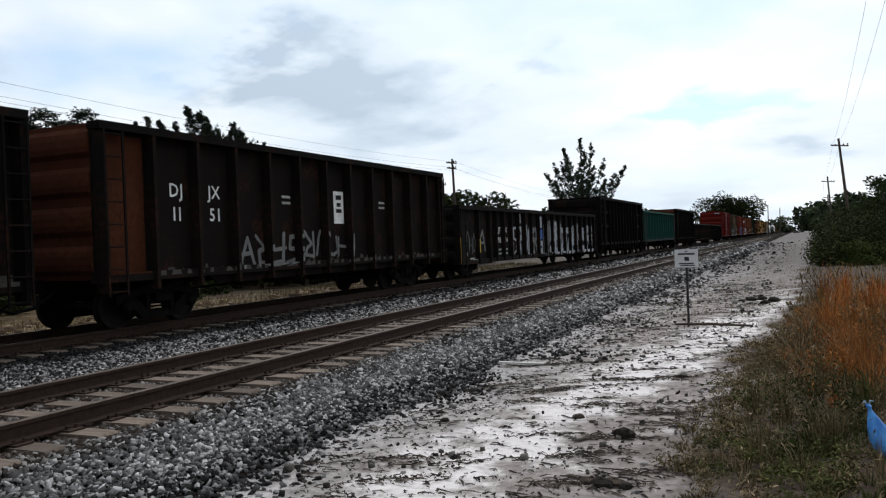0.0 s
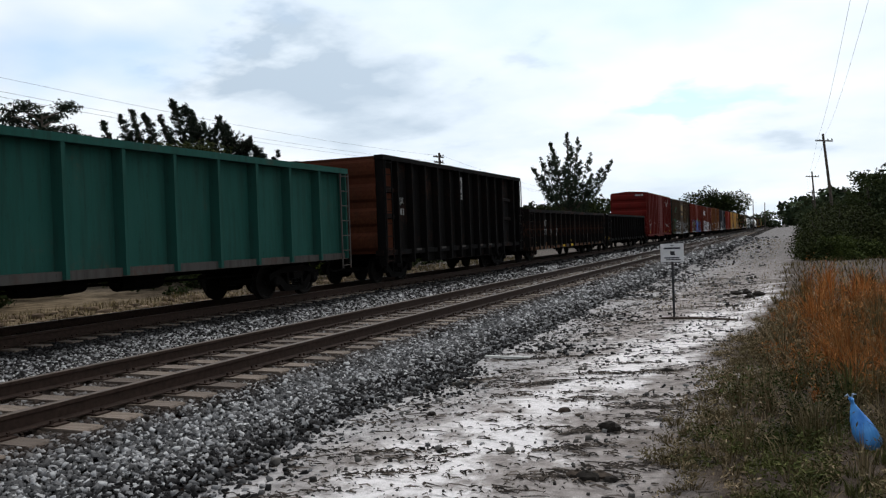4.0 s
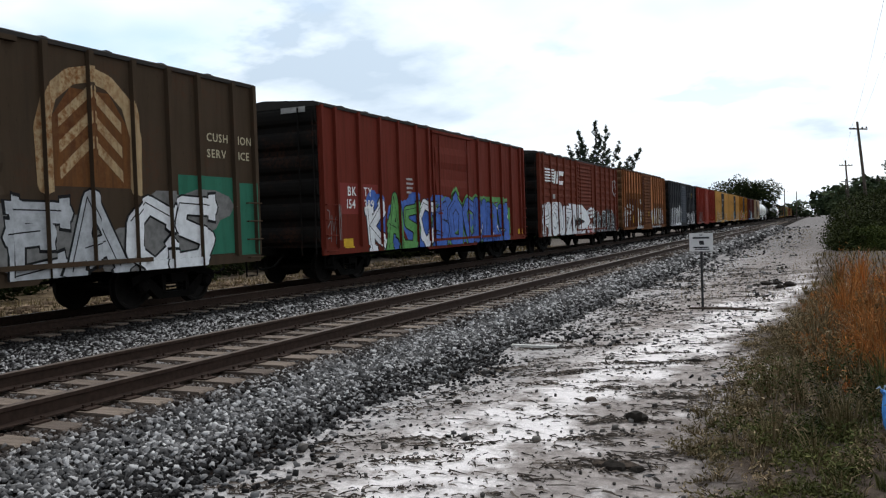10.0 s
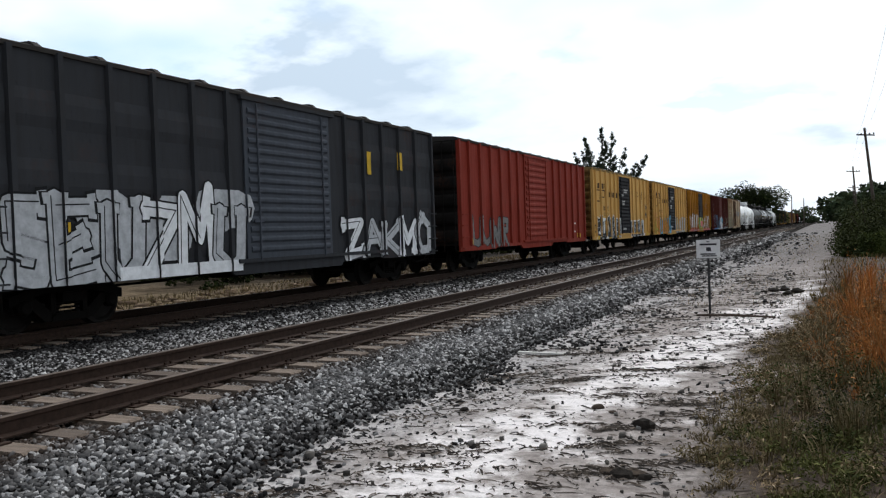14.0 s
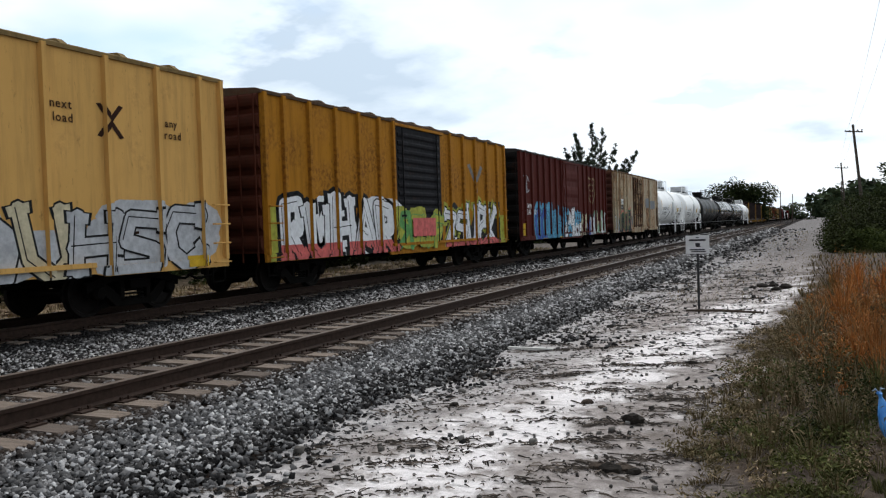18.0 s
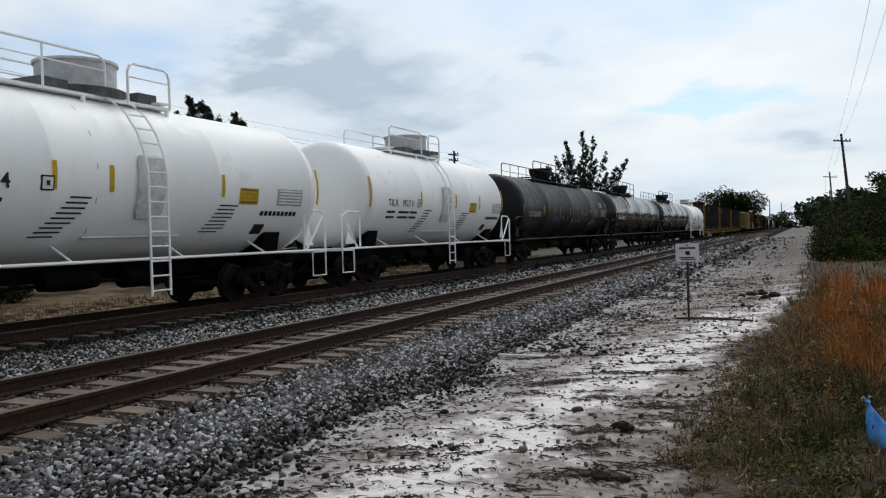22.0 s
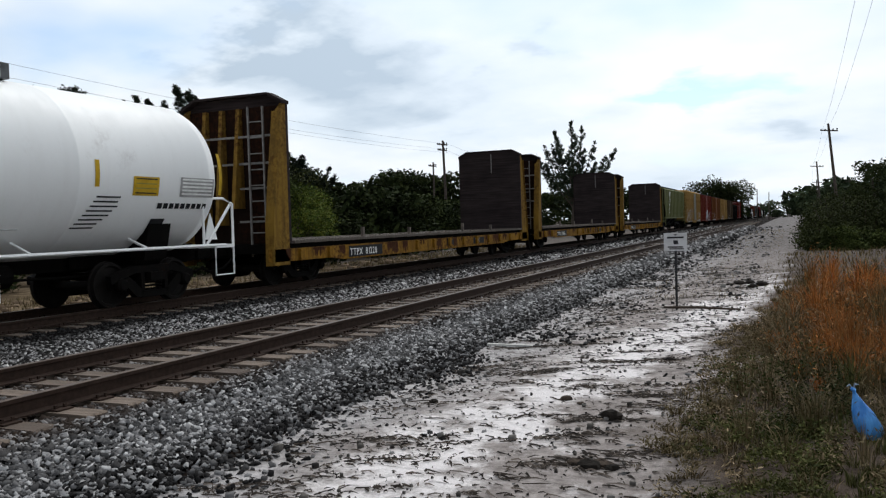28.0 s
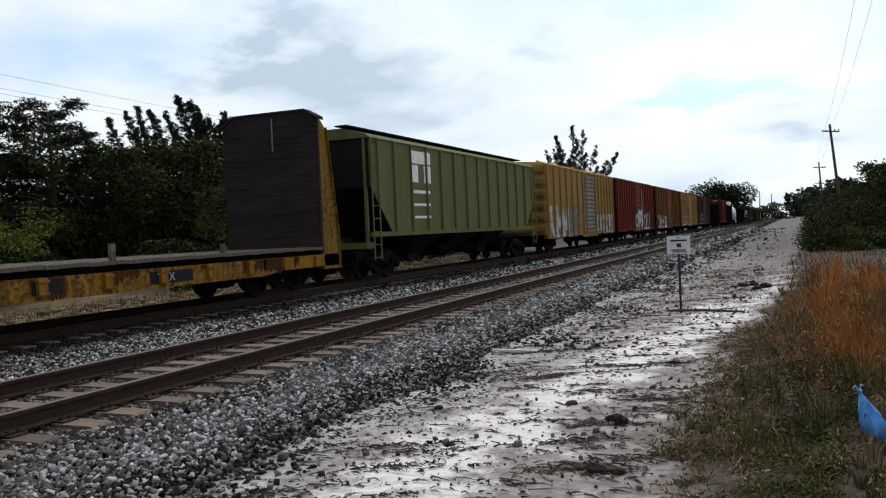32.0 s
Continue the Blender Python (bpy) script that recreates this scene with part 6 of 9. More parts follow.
    end_mark(car, 4.25, GREYWHITE)
    # brown-red boxcar with white graffiti
    rust_red = paint("boxcar_brown_red", (0.19, 0.045, 0.026), 0.4, 0.14, 0.65)
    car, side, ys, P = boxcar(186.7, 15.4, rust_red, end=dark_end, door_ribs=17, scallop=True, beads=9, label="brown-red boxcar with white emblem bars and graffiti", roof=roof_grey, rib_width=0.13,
                              rib_at=((0.65, 1.75, 2.9, 4.0, 5.2, 6.1), (6.3, 9.35), (10.05, 11.25, 12.4, 13.5, 14.6)))
    add(car)
    patch(car, side, "emblem", WHITE, [(0.85, 2.3, 3.72 - 0.13 * k, 3.79 - 0.13 * k) for k in range(5)] + [[(2.15, 3.15), (2.4, 3.15), (2.6, 3.72), (2.35, 3.72)], [(2.55, 3.15), (2.8, 3.15), (3.0, 3.72), (2.75, 3.72)], [(2.95, 3.12), (3.6, 3.12), (3.75, 3.3), (2.95, 3.3)], [(3.05, 3.55), (3.75, 3.55), (3.85, 3.75), (3.05, 3.75)]], 0.03, "white owner's emblem as plain shapes")
    bars(car, side, 2.0, 2.45, [0.35], 0.2, 0.1, GREYWHITE, 0.03)
    graffiti(car, side, 0.5, 5.1, 0.72, 2.2, ["white"], 51, 4, "black", "white", weight=0.26, shapes=(8, 1, 10, 7))
    blaze = [(4.7, 2.25), (6.9, 2.2), (7.9, 1.9), (8.6, 1.35), (7.6, 0.95), (7.3, 0.62), (4.9, 0.62)]
    patch(car, side, "graffiti_fill", GRAFFITI["white"], [blaze], 0.004, "broad white sprayed field")
    patch(car, side, "graffiti_line", GRAFFITI["black"], [[(5.6, 1.75), (5.9, 1.45), (6.4, 1.55), (7.5, 1.35), (6.5, 1.2), (5.9, 1.15), (5.75, 0.95)], [(5.0, 1.9), (5.2, 1.9), (5.15, 0.8), (5.05, 0.8)], [(6.2, 1.9), (6.26, 1.9), (6.5, 0.75), (6.44, 0.75)], [(6.6, 0.8), (7.6, 1.0), (7.6, 1.05), (6.6, 0.86)]], 0.01)
    patch(car, side, "graffiti_fill", GRAFFITI["pink"], [(7.0, 8.2, 1.5, 1.72), (7.9, 9.2, 0.78, 1.05)], 0.003)
    graffiti(car, side, 7.9, 9.3, 1.55, 2.05, ["white"], 52, 4, "white", None, weight=0.2)
    graffiti(car, side, 7.9, 9.4, 0.75, 1.3, ["white"], 55, 4, "white", None, weight=0.2)
    graffiti(car, side, 9.4, 14.5, 0.68, 1.95, ["black"], 53, 5, "white", "black", weight=0.245, shapes=(6, 5, 0, 10, 2))
    graffiti(car, side, 14.25, 14.75, 2.7, 4.0, ["white"], 54, 1, "white", None, weight=0.1)
    # orange boxcar, rusted
    orange = paint("faded_orange", (0.66, 0.27, 0.115), 0.3, 0.42, 0.7, (0.12, 0.04, 0.018))
    oxbrown = paint("primer_brown", (0.10, 0.030, 0.018), 0.4, 0.2, 0.7)
    ochre = paint("primer_ochre", (0.22, 0.085, 0.03), 0.45, 0.45, 0.7)
    door_rust = paint("door_rust_brown", (0.20, 0.075, 0.03), 0.55, 0.6, 0.75, (0.07, 0.028, 0.016))
    car, side, ys, P = boxcar(203.9, 15.5, orange, end=paint("tan_end", (0.21, 0.115, 0.055), 0.5, 0.3, 0.7), door=door_rust, door_ribs=15, scallop=True, eave=4.56, end_ribs=8, label="faded orange boxcar streaked with rust and graffiti", roof=paint("rusty_roof", (0.06, 0.04, 0.03), 0.5, 0.4, 0.8), rib_width=0.13,
                              rib_colour=paint("rib_rust_orange", (0.26, 0.10, 0.035), 0.4, 0.55, 0.7, (0.09, 0.03, 0.015)), rib_at=((0.72, 1.5, 2.4, 3.27, 4.15, 5.05, 5.9), (6.2, 9.35), (10.37, 11.23, 12.04, 13.02, 13.88, 14.81)))
    add(car)
    patch(car, side, "primer", ochre, [(0.8, 6.0, 2.72, 3.12), (4.2, 6.1, 2.1, 2.72), (10.4, 15.2, 2.05, 2.55)], 0.003, "ochre primer")
    patch(car, side, "primer", oxbrown, [(0.78, 4.2, 0.9, 2.72), (4.2, 5.95, 0.9, 2.1), (9.6, 15.3, 0.92, 1.25), (6.2, 6.45, 0.9, 4.3)], 0.004, "brown primer")
    for txt, y, z in (("BK", 0.98, 2.12), ("TY", 1.84, 2.12), ("155", 0.96, 1.72), ("309", 1.80, 1.72)):
        writing(car, txt, y, z, 0.25, P + 0.004)
    bars(car, side, 1.02, 1.5, [0.35, 0.3], 0.06, 0.08, GREYWHITE)
    bars(car, side, 1.85, 1.5, [0.4, 0.4], 0.06, 0.08, GREYWHITE)
    graffiti(car, side, 0.12, 0.95, 0.95, 2.1, ["white", "grey"], 60, 1, "black", "grey", weight=0.28)
    patch(car, side, "placard", WHITE, [(5.5, 5.75, 2.45, 2.75), (2.82, 3.08, 2.0, 2.3)])
    patch(car, side, "placard_print", BLACK, [(5.56, 5.7, 2.55, 2.66), (2.87, 3.03, 2.05, 2.25)], 0.009)
    patch(car, side, "reflector", YELLOW, [(5.9, 6.05, 1.2, 1.7), (8.0, 8.15, 1.55, 1.95), (10.1, 10.3, 1.1, 1.6), (12.2, 12.4, 1.1, 1.55), (14.9, 15.02, 1.1, 1.9), (2.92, 3.04, 1.15, 1.65), (0.2, 0.32, 1.05, 2.1)], 0.028)
    graffiti(car, side, 4.3, 5.85, 0.78, 2.05, ["white", "cream"], 61, 2, "black", "cream", weight=0.26)
    graffiti(car, side, 9.8, 13.6, 0.95, 2.15, ["white", "cream"], 63, 5, "black", "grey", weight=0.28)
    graffiti(car, side, 13.5, 14.6, 1.0, 1.6, ["grey"], 65, 2, "black", "grey")
    patch(car, side, "white_scrape", GRAFFITI["grey"], [(4.5, 6.1, 0.75, 0.98), (9.6, 13.2, 0.75, 0.86)], 0.03)
    # charcoal boxcar
    charcoal = paint("charcoal", (0.05, 0.052, 0.058), 0.35, 0.1, 0.65)
    slate = paint("slate_door", (0.085, 0.095, 0.115), 0.3, 0.08, 0.6)
    car, side, ys, P = boxcar(221.8, 15.2, charcoal, end=dark_end, door=slate, door_ribs=15, scallop=True, beads=3, label="charcoal grey boxcar with white graffiti", roof=roof_grey, rib_width=0.12,
                              rib_at=((0.7, 1.6, 2.6, 3.6, 4.6, 5.6), (6.1, 9.35), (10.1, 11.0, 12.0, 13.0, 14.0)))
    add(car)
    graffiti(car, side, 0.4, 6.0, 0.7, 2.3, ["white", "grey", "white"], 71, 6, "black", "grey", weight=0.24)
    graffiti(car, side, 9.9, 14.9, 0.85, 1.9, ["white", "grey"], 73, 5, "black", weight=0.22)
    patch(car, side, "primer", GRAFFITI["white"], [(2.6, 5.9, 0.62, 0.98)], 0.03)
    patch(car, side, "reflector", YELLOW, [(1.0, 1.7, 1.4, 1.75), (12.9, 13.2, 3.2, 3.7), (11.2, 11.4, 3.0, 3.6)])
    # red boxcar
    car, side, ys, P = boxcar(239.0, 15.7, paint("clean_red", (0.32, 0.045, 0.028), 0.25, 0.06, 0.55), end=dark_end, door_ribs=13, eave=4.52, label="plain red boxcar with pressed door", roof=roof_grey, rib_width=0.12,
                              rib_at=((0.9, 1.9, 2.9, 3.9, 4.9, 5.8), (6.6, 9.6), (10.5, 11.5, 12.5, 13.5, 14.5)))
    add(car)
    graffiti(car, side, 1.0, 4.6, 0.85, 2.0, ["black", "dim"], 75, 4, "black", weight=0.2)
    bars(car, side, 13.6, 1.6, [0.5, 0.1, 0.1, 0.4], 0.05, 0.08, WHITE)
    patch(car, side, "reflector", YELLOW, [(14.3, 14.9, 0.95, 1.15), (0.9, 1.4, 0.95, 1.15)])
    # yellow boxcars with dark doors
    yellow = paint("box_yellow", (0.84, 0.485, 0.15), 0.25, 0.10, 0.6)
    night = paint("black_door", (0.022, 0.022, 0.025), 0.3, 0.06, 0.6)
    ribs = ((0.72, 1.84, 2.98, 4.12, 5.1, 5.95), (6.15, 9.2), (9.95, 11.1, 12.35, 13.55, 14.7))
    for s, L, seed in ((256.3, 15.4, 81), (273.3, 15.4, 85)):
        # the end is a darker yellow, with shade between wagons painted in
        car, side, ys, P = boxcar(s, L, yellow, end=paint("shaded_yellow_end", (0.26, 0.14, 0.04), 0.8, 0.5, 0.65), door=night, door_ribs=15, scallop=True, eave=4.53, end_ribs=9, label="yellow boxcar with black sliding door and graffiti", roof=paint("yellow_roof", (0.28, 0.19, 0.08), 0.5, 0.25, 0.75), rib_width=0.11, rib_colour=yellow, rib_at=ribs)
        add(car)
        # the owner's name and track emblem as plain dark shapes
        e = 0.1 if seed == 81 else -0.35
        ink = paint("dark_brown_ink", (0.045, 0.022, 0.016), 0.2, 0.05, 0.7)
        slant = lambda y, w, z, h: [(y, z), (y + w, z), (y + w + 0.08, z + h), (y + 0.08, z + h)]
        patch(car, side, "letter_block", ink, [slant(1.24, 0.38, 3.5, 0.29), slant(2.05, 0.45, 3.5, 0.29), slant(2.62, 0.15, 3.5, 0.29), slant(3.1, 0.14, 3.5, 0.42), slant(3.75, 0.36, 3.08, 0.29), slant(4.62, 0.36, 3.08, 0.29), slant(5.52, 0.36, 3.08, 0.29)], 0.006, "dark owner's lettering as plain blocks")
        patch(car, side, "emblem", ink, [(1.0, 2.9, 3.38, 3.44), (2.05, 2.75, 3.02, 3.07), (0.95, 1.7, 2.78, 2.84)] + [slant(0.95, 0.07, 2.8, 0.6), slant(1.66, 0.07, 2.8, 0.45), slant(2.7, 0.07, 3.05, 0.36), slant(2.05, 0.06, 3.05, 0.2)], 0.006, "track emblem as plain bars")
        writing(car, "RB", 2.4, 2.32, 0.24, P, ink)
        writing(car, "OX", 3.08, 2.32, 0.24, P, ink)
        for txt, y in zip(("32", "129") if seed == 81 else ("43", "077"), (2.52, 3.08)):
            writing(car, txt, y, 2.02, 0.19, P, ink)
        patch(car, side, "emblem", ink, [[(12.5 + e, 3.12), (12.6 + e, 3.1), (13.1 + e, 3.66), (13.0 + e, 3.68)], [(13.0 + e, 3.1), (13.1 + e, 3.12), (12.6 + e, 3.68), (12.5 + e, 3.66)]], 0.007, "crossed emblem")
        writing(car, "any", 13.85 + 0.3 * e, 3.42, 0.15, P, ink)
        writing(car, "next", 11.35 + 0.4 * e, 3.5, 0.15, P, ink)
        writing(car, "load", 11.4 + 0.4 * e, 3.28, 0.15, P, ink)
        writing(car, "road", 13.82 + 0.3 * e, 3.2, 0.15, P, ink)
        bars(car, side, 12.7, 1.8, [0.35, 0.5, 0.2, 0.3, 0.45], 0.05, 0.07, ink)
        bars(car, side, 7.2, 3.55, [1.15, 0.95], 0.09, 0.05, GREYWHITE, 0.012)
        bars(car, side, 6.5, 3.2, [0.7], 0.12, 0.05, GREYWHITE, 0.012)
        bars(car, side, 6.8, 2.85, [0.7, 0.6], 0.10, 0.06, GREYWHITE, 0.012)
        bars(car, side, 6.9, 1.2, [0.8], 0.12, 0.06, GREYWHITE, 0.012)
        if seed == 81:
            patch(car, side, "graffiti_band", GRAFFITI["white"], [(0.75, 6.3, 0.68, 1.9), (9.3, 13.5, 0.68, 1.78)], 0.003)
            graffiti(car, side, 0.9, 6.2, 0.78, 1.85, ["black"], 81, 5, "white", None, weight=0.27, squeeze=1.0, shapes=(3, 10, 6, 3, 4))
            graffiti(car, side, 9.4, 13.2, 0.8, 1.7, ["black"], 82, 4, "white", None, weight=0.27, squeeze=1.0, shapes=(8, 3, 3, 6))
            patch(car, side, "sign_board", yellow, [(2.7, 3.4, 1.2, 1.72)], 0.03, "plain yellow panel between the letters")
            graffiti(car, side, 13.65, 14.65, 2.45, 2.85, ["black"], 83, 5, "black", None, weight=0.16)
            graffiti(car, side, 13.75, 14.6, 1.95, 2.3, ["black"], 89, 4, "black", None, weight=0.16)
            graffiti(car, side, 0.1, 0.7, 1.1, 1.6, ["black"], 84, 2, "black", None, weight=0.12)
        else:
            graffiti(car, side, 0.9, 2.7, 0.64, 2.0, ["orange"], 85, 1, "black", "lime", weight=0.245, shapes=(4,))
            graffiti(car, side, 2.7, 6.9, 0.68, 1.95, ["sky", "orange", "sky"], 86, 4, "black", "sky", weight=0.26, shapes=(10, 5, 6, 4))
            graffiti(car, side, 9.5, 14.6, 0.75, 1.95, ["grey", "grey", "cream"], 87, 5, "black", "grey", weight=0.25, shapes=(6, 10, 8, 4, 1))
            graffiti(car, side, 0.2, 1.0, 2.0, 2.4, ["pink"], 88, 2, "pink", None, weight=0.1)
        patch(car, side, "reflector", YELLOW, [(0.75, 1.3, 0.7, 0.95), (3.4, 4.0, 0.72, 0.82), (5.2, 5.7, 0.78, 0.88), (14.2, 14.7, 0.78, 1.0)], 0.03)
    # amber boxcar with black door and large pale graffiti
    amber = paint("amber", (0.55, 0.235, 0.022), 0.35, 0.34, 0.6, (0.12, 0.04, 0.015))
    car, side, ys, P = boxcar(290.0, 15.5, amber, end=oxbrown, door=night, door_ribs=13, scallop=True, eave=4.53, end_ribs=8, label="amber boxcar with black door and large white and red graffiti", roof=paint("amber_roof", (0.12, 0.08, 0.05), 0.5, 0.4, 0.8), rib_width=0.14,
                              rib_at=((0.8, 1.85, 3.03, 4.18, 5.3, 6.15), (6.25, 9.38), (10.2, 11.3, 12.4, 13.5, 14.6)))
    add(car)
    patch(car, side, "emblem", GRAFFITI["dim"], [[(11.75, 3.55), (12.0, 3.6), (12.5, 3.05), (12.35, 2.95)], [(13.0, 3.6), (13.2, 3.5), (12.65, 2.95), (12.52, 3.05)], [(12.42, 2.6), (12.5, 2.5), (12.62, 2.95), (12.48, 2.95)]], 0.004, "worn cross-shaped emblem")
    graffiti(car, side, 0.5, 6.1, 0.66, 2.2, ["white"], 91, 5, "black", "white", weight=0.27, low=("pink", 1.1), squeeze=1.08, halo="black", shapes=(0, 10, 8, 2, 0))
    graffiti(car, side, 9.6, 14.5, 0.64, 2.2, ["white"], 93, 5, "black", "black", weight=0.26, low=("pink", 0.98), squeeze=1.12, halo="lime", shapes=(7, 4, 10, 3, 11))
    patch(car, side, "graffiti_band", GRAFFITI["pink"], [(9.6, 14.4, 0.58, 0.92)], 0.006)
    graffiti(car, side, 6.3, 9.4, 0.8, 1.95, ["lime", "green"], 94, 4, "green", "lime", weight=0.2)
    patch(car, side, "graffiti_band", GRAFFITI["pink"], [(7.1, 8.7, 1.15, 1.7)], 0.045)
    graffiti(car, side, 7.1, 8.7, 1.1, 1.75, ["black"], 95, 5, "black", None, weight=0.08)
    patch(car, side, "primer", GRAFFITI["lime"], [(0.1, 0.5, 0.75, 2.0), (14.85, 15.4, 0.75, 1.8)])
    # maroon boxcar
    car, side, ys, P = boxcar(307.3, 15.45, paint("maroon", (0.12, 0.026, 0.021), 0.3, 0.1, 0.6), end=dark_end, door_ribs=4, eave=4.5, end_ribs=8, label="dark maroon boxcar with blue, white and orange graffiti", roof=roof_grey, rib_width=0.12,
                              rib_at=((0.68, 1.58, 2.5, 3.38, 4.31, 5.24, 6.1), (6.4, 9.4), (10.3, 11.15, 12.0, 12.9, 13.8, 14.7)))
    add(car)
    for txt, y, z in (("SMW", 0.82, 2.08), ("540", 0.92, 1.83), ("009", 1.78, 1.83)):
        writing(car, txt, y, z, 0.22, P)
    shield = [(11.4, 3.72), (11.62, 3.84), (12.1, 3.68), (12.58, 3.84), (12.8, 3.72), (12.68, 3.35), (12.85, 2.95), (12.5, 2.6), (12.1, 2.42), (11.7, 2.6), (11.35, 2.95), (11.52, 3.35), (11.4, 3.72)]
    g = Geo()
    for k, q in enumerate(stroke(shield, 0.09)):
        side.lay(g, q, 0.007 + 0.0001 * k)
    part("emblem", g, FADED_TAN, car, "thin cream shield outline")["kind"] = "stuff"
    bars(car, side, 11.75, 3.4, [0.7, 0.75, 0.5], 0.09, 0.2, FADED_TAN)
    graffiti(car, side, 2.0, 6.3, 0.55, 2.3, ["sky", "orange", "sky", "blue"], 101, 5, "black", "sky", weight=0.25)
    graffiti(car, side, 6.4, 9.5, 1.35, 2.05, ["sky", "white"], 103, 5, "black", None, weight=0.3)
    graffiti(car, side, 6.4, 9.5, 0.75, 1.35, ["white", "sky"], 104, 5, "black", None, weight=0.3)
    graffiti(car, side, 9.5, 12.6, 0.78, 1.8, ["violet", "cream", "white"], 105, 4, "black", "black", weight=0.25)
    graffiti(car, side, 12.6, 15.2, 0.8, 2.0, ["white", "cream"], 106, 4, "dim", "mint", weight=0.16)
    graffiti(car, side, 0.6, 1.3, 2.7, 3.6, ["grey"], 107, 2, "dim", None, weight=0.1)
    patch(car, side, "reflector", YELLOW, [(0.2, 0.6, 0.95, 1.45), (3.0, 3.6, 0.68, 0.78), (5.6, 6.0, 0.7, 0.8)], 0.03)
    # rusty white insulated car
    ivory = rusty_white("stained_white", 0.05)
    car, side, ys, P = boxcar(324.8, 15.4, ivory, end=paint("brown_red_end", (0.12, 0.045, 0.032), 0.5, 0.3, 0.7), door=rusty_white("stained_white_door", 0.14), door_ribs=0, rib_width=0.05, eave=4.55, label="dirty white insulated boxcar streaked with rust", roof=paint("stained_roof", (0.16, 0.10, 0.06), 0.5, 0.5, 0.8), door_proud=0.03, ladder_side="tall", end_ribs=9,
                              rib_at=((0.9, 1.85, 3.0, 4.0), (6.05, 9.2), (12.0,)))
    add(car)
    dr = [o for o in car.children if o.name.startswith("door") and "rail" not in o.name][0]
    bracing = paint("door_rust", (0.10, 0.055, 0.035), 0.5, 0.4, 0.8)
    for k in range(5):
        part("door_bar", Geo().box(P + 0.03, P + 0.09, 6.1, 9.15, 1.1 + 0.72 * k, 1.17 + 0.72 * k), bracing, dr)
    for y in (6.05, 6.85, 7.6, 8.4, 9.1):
        part("door_post", Geo().box(P + 0.03, P + 0.08, y, y + 0.07, 1.0, 4.3), bracing, dr)
    patch(car, side, "primer", paint("grey_patch", (0.27, 0.29, 0.31), 0.2, 0.05, 0.6), [(10.6, 11.95, 2.35, 3.05), (12.05, 14.4, 2.3, 2.9)], 0.006, "grey paint-out panel")
    patch(car, side, "sign_board", WHITE, [(1.9, 2.85, 2.5, 2.84)], 0.03)
    writing(car, "BAEX", 1.98, 2.56, 0.2, P + 0.02, BLACK)
    patch(car, side, "number_board", BLACK, [(2.0, 2.8, 2.2, 2.46)], 0.02)
    writing(car, "1038", 2.08, 2.24, 0.17, P + 0.012, GREYWHITE)
    graffiti(car, side, 1.5, 5.2, 0.78, 2.0, ["black"], 111, 3, "green", None, weight=0.25, squeeze=1.05, halo="pink", shapes=(4, 10, 4))
    graffiti(car, side, 0.2, 1.4, 0.8, 1.9, ["grey"], 112, 2, "black", None, weight=0.2)
    patch(car, side, "primer", GRAFFITI["dim"], [(5.35, 5.75, 1.2, 1.75)], 0.02)
    patch(car, side, "vent_plate", BLACK, [(12.35, 12.55, 3.3, 3.6)], 0.02)
    for y in (14.95, 15.12):
        part("end_pipe", Geo().tube([(P + 0.05, y, 1.0), (P + 0.05, y, 2.4)], 0.03, 6), bracing, car)
    return yellow, oxide, brown, roof_grey, dark_end, ochre


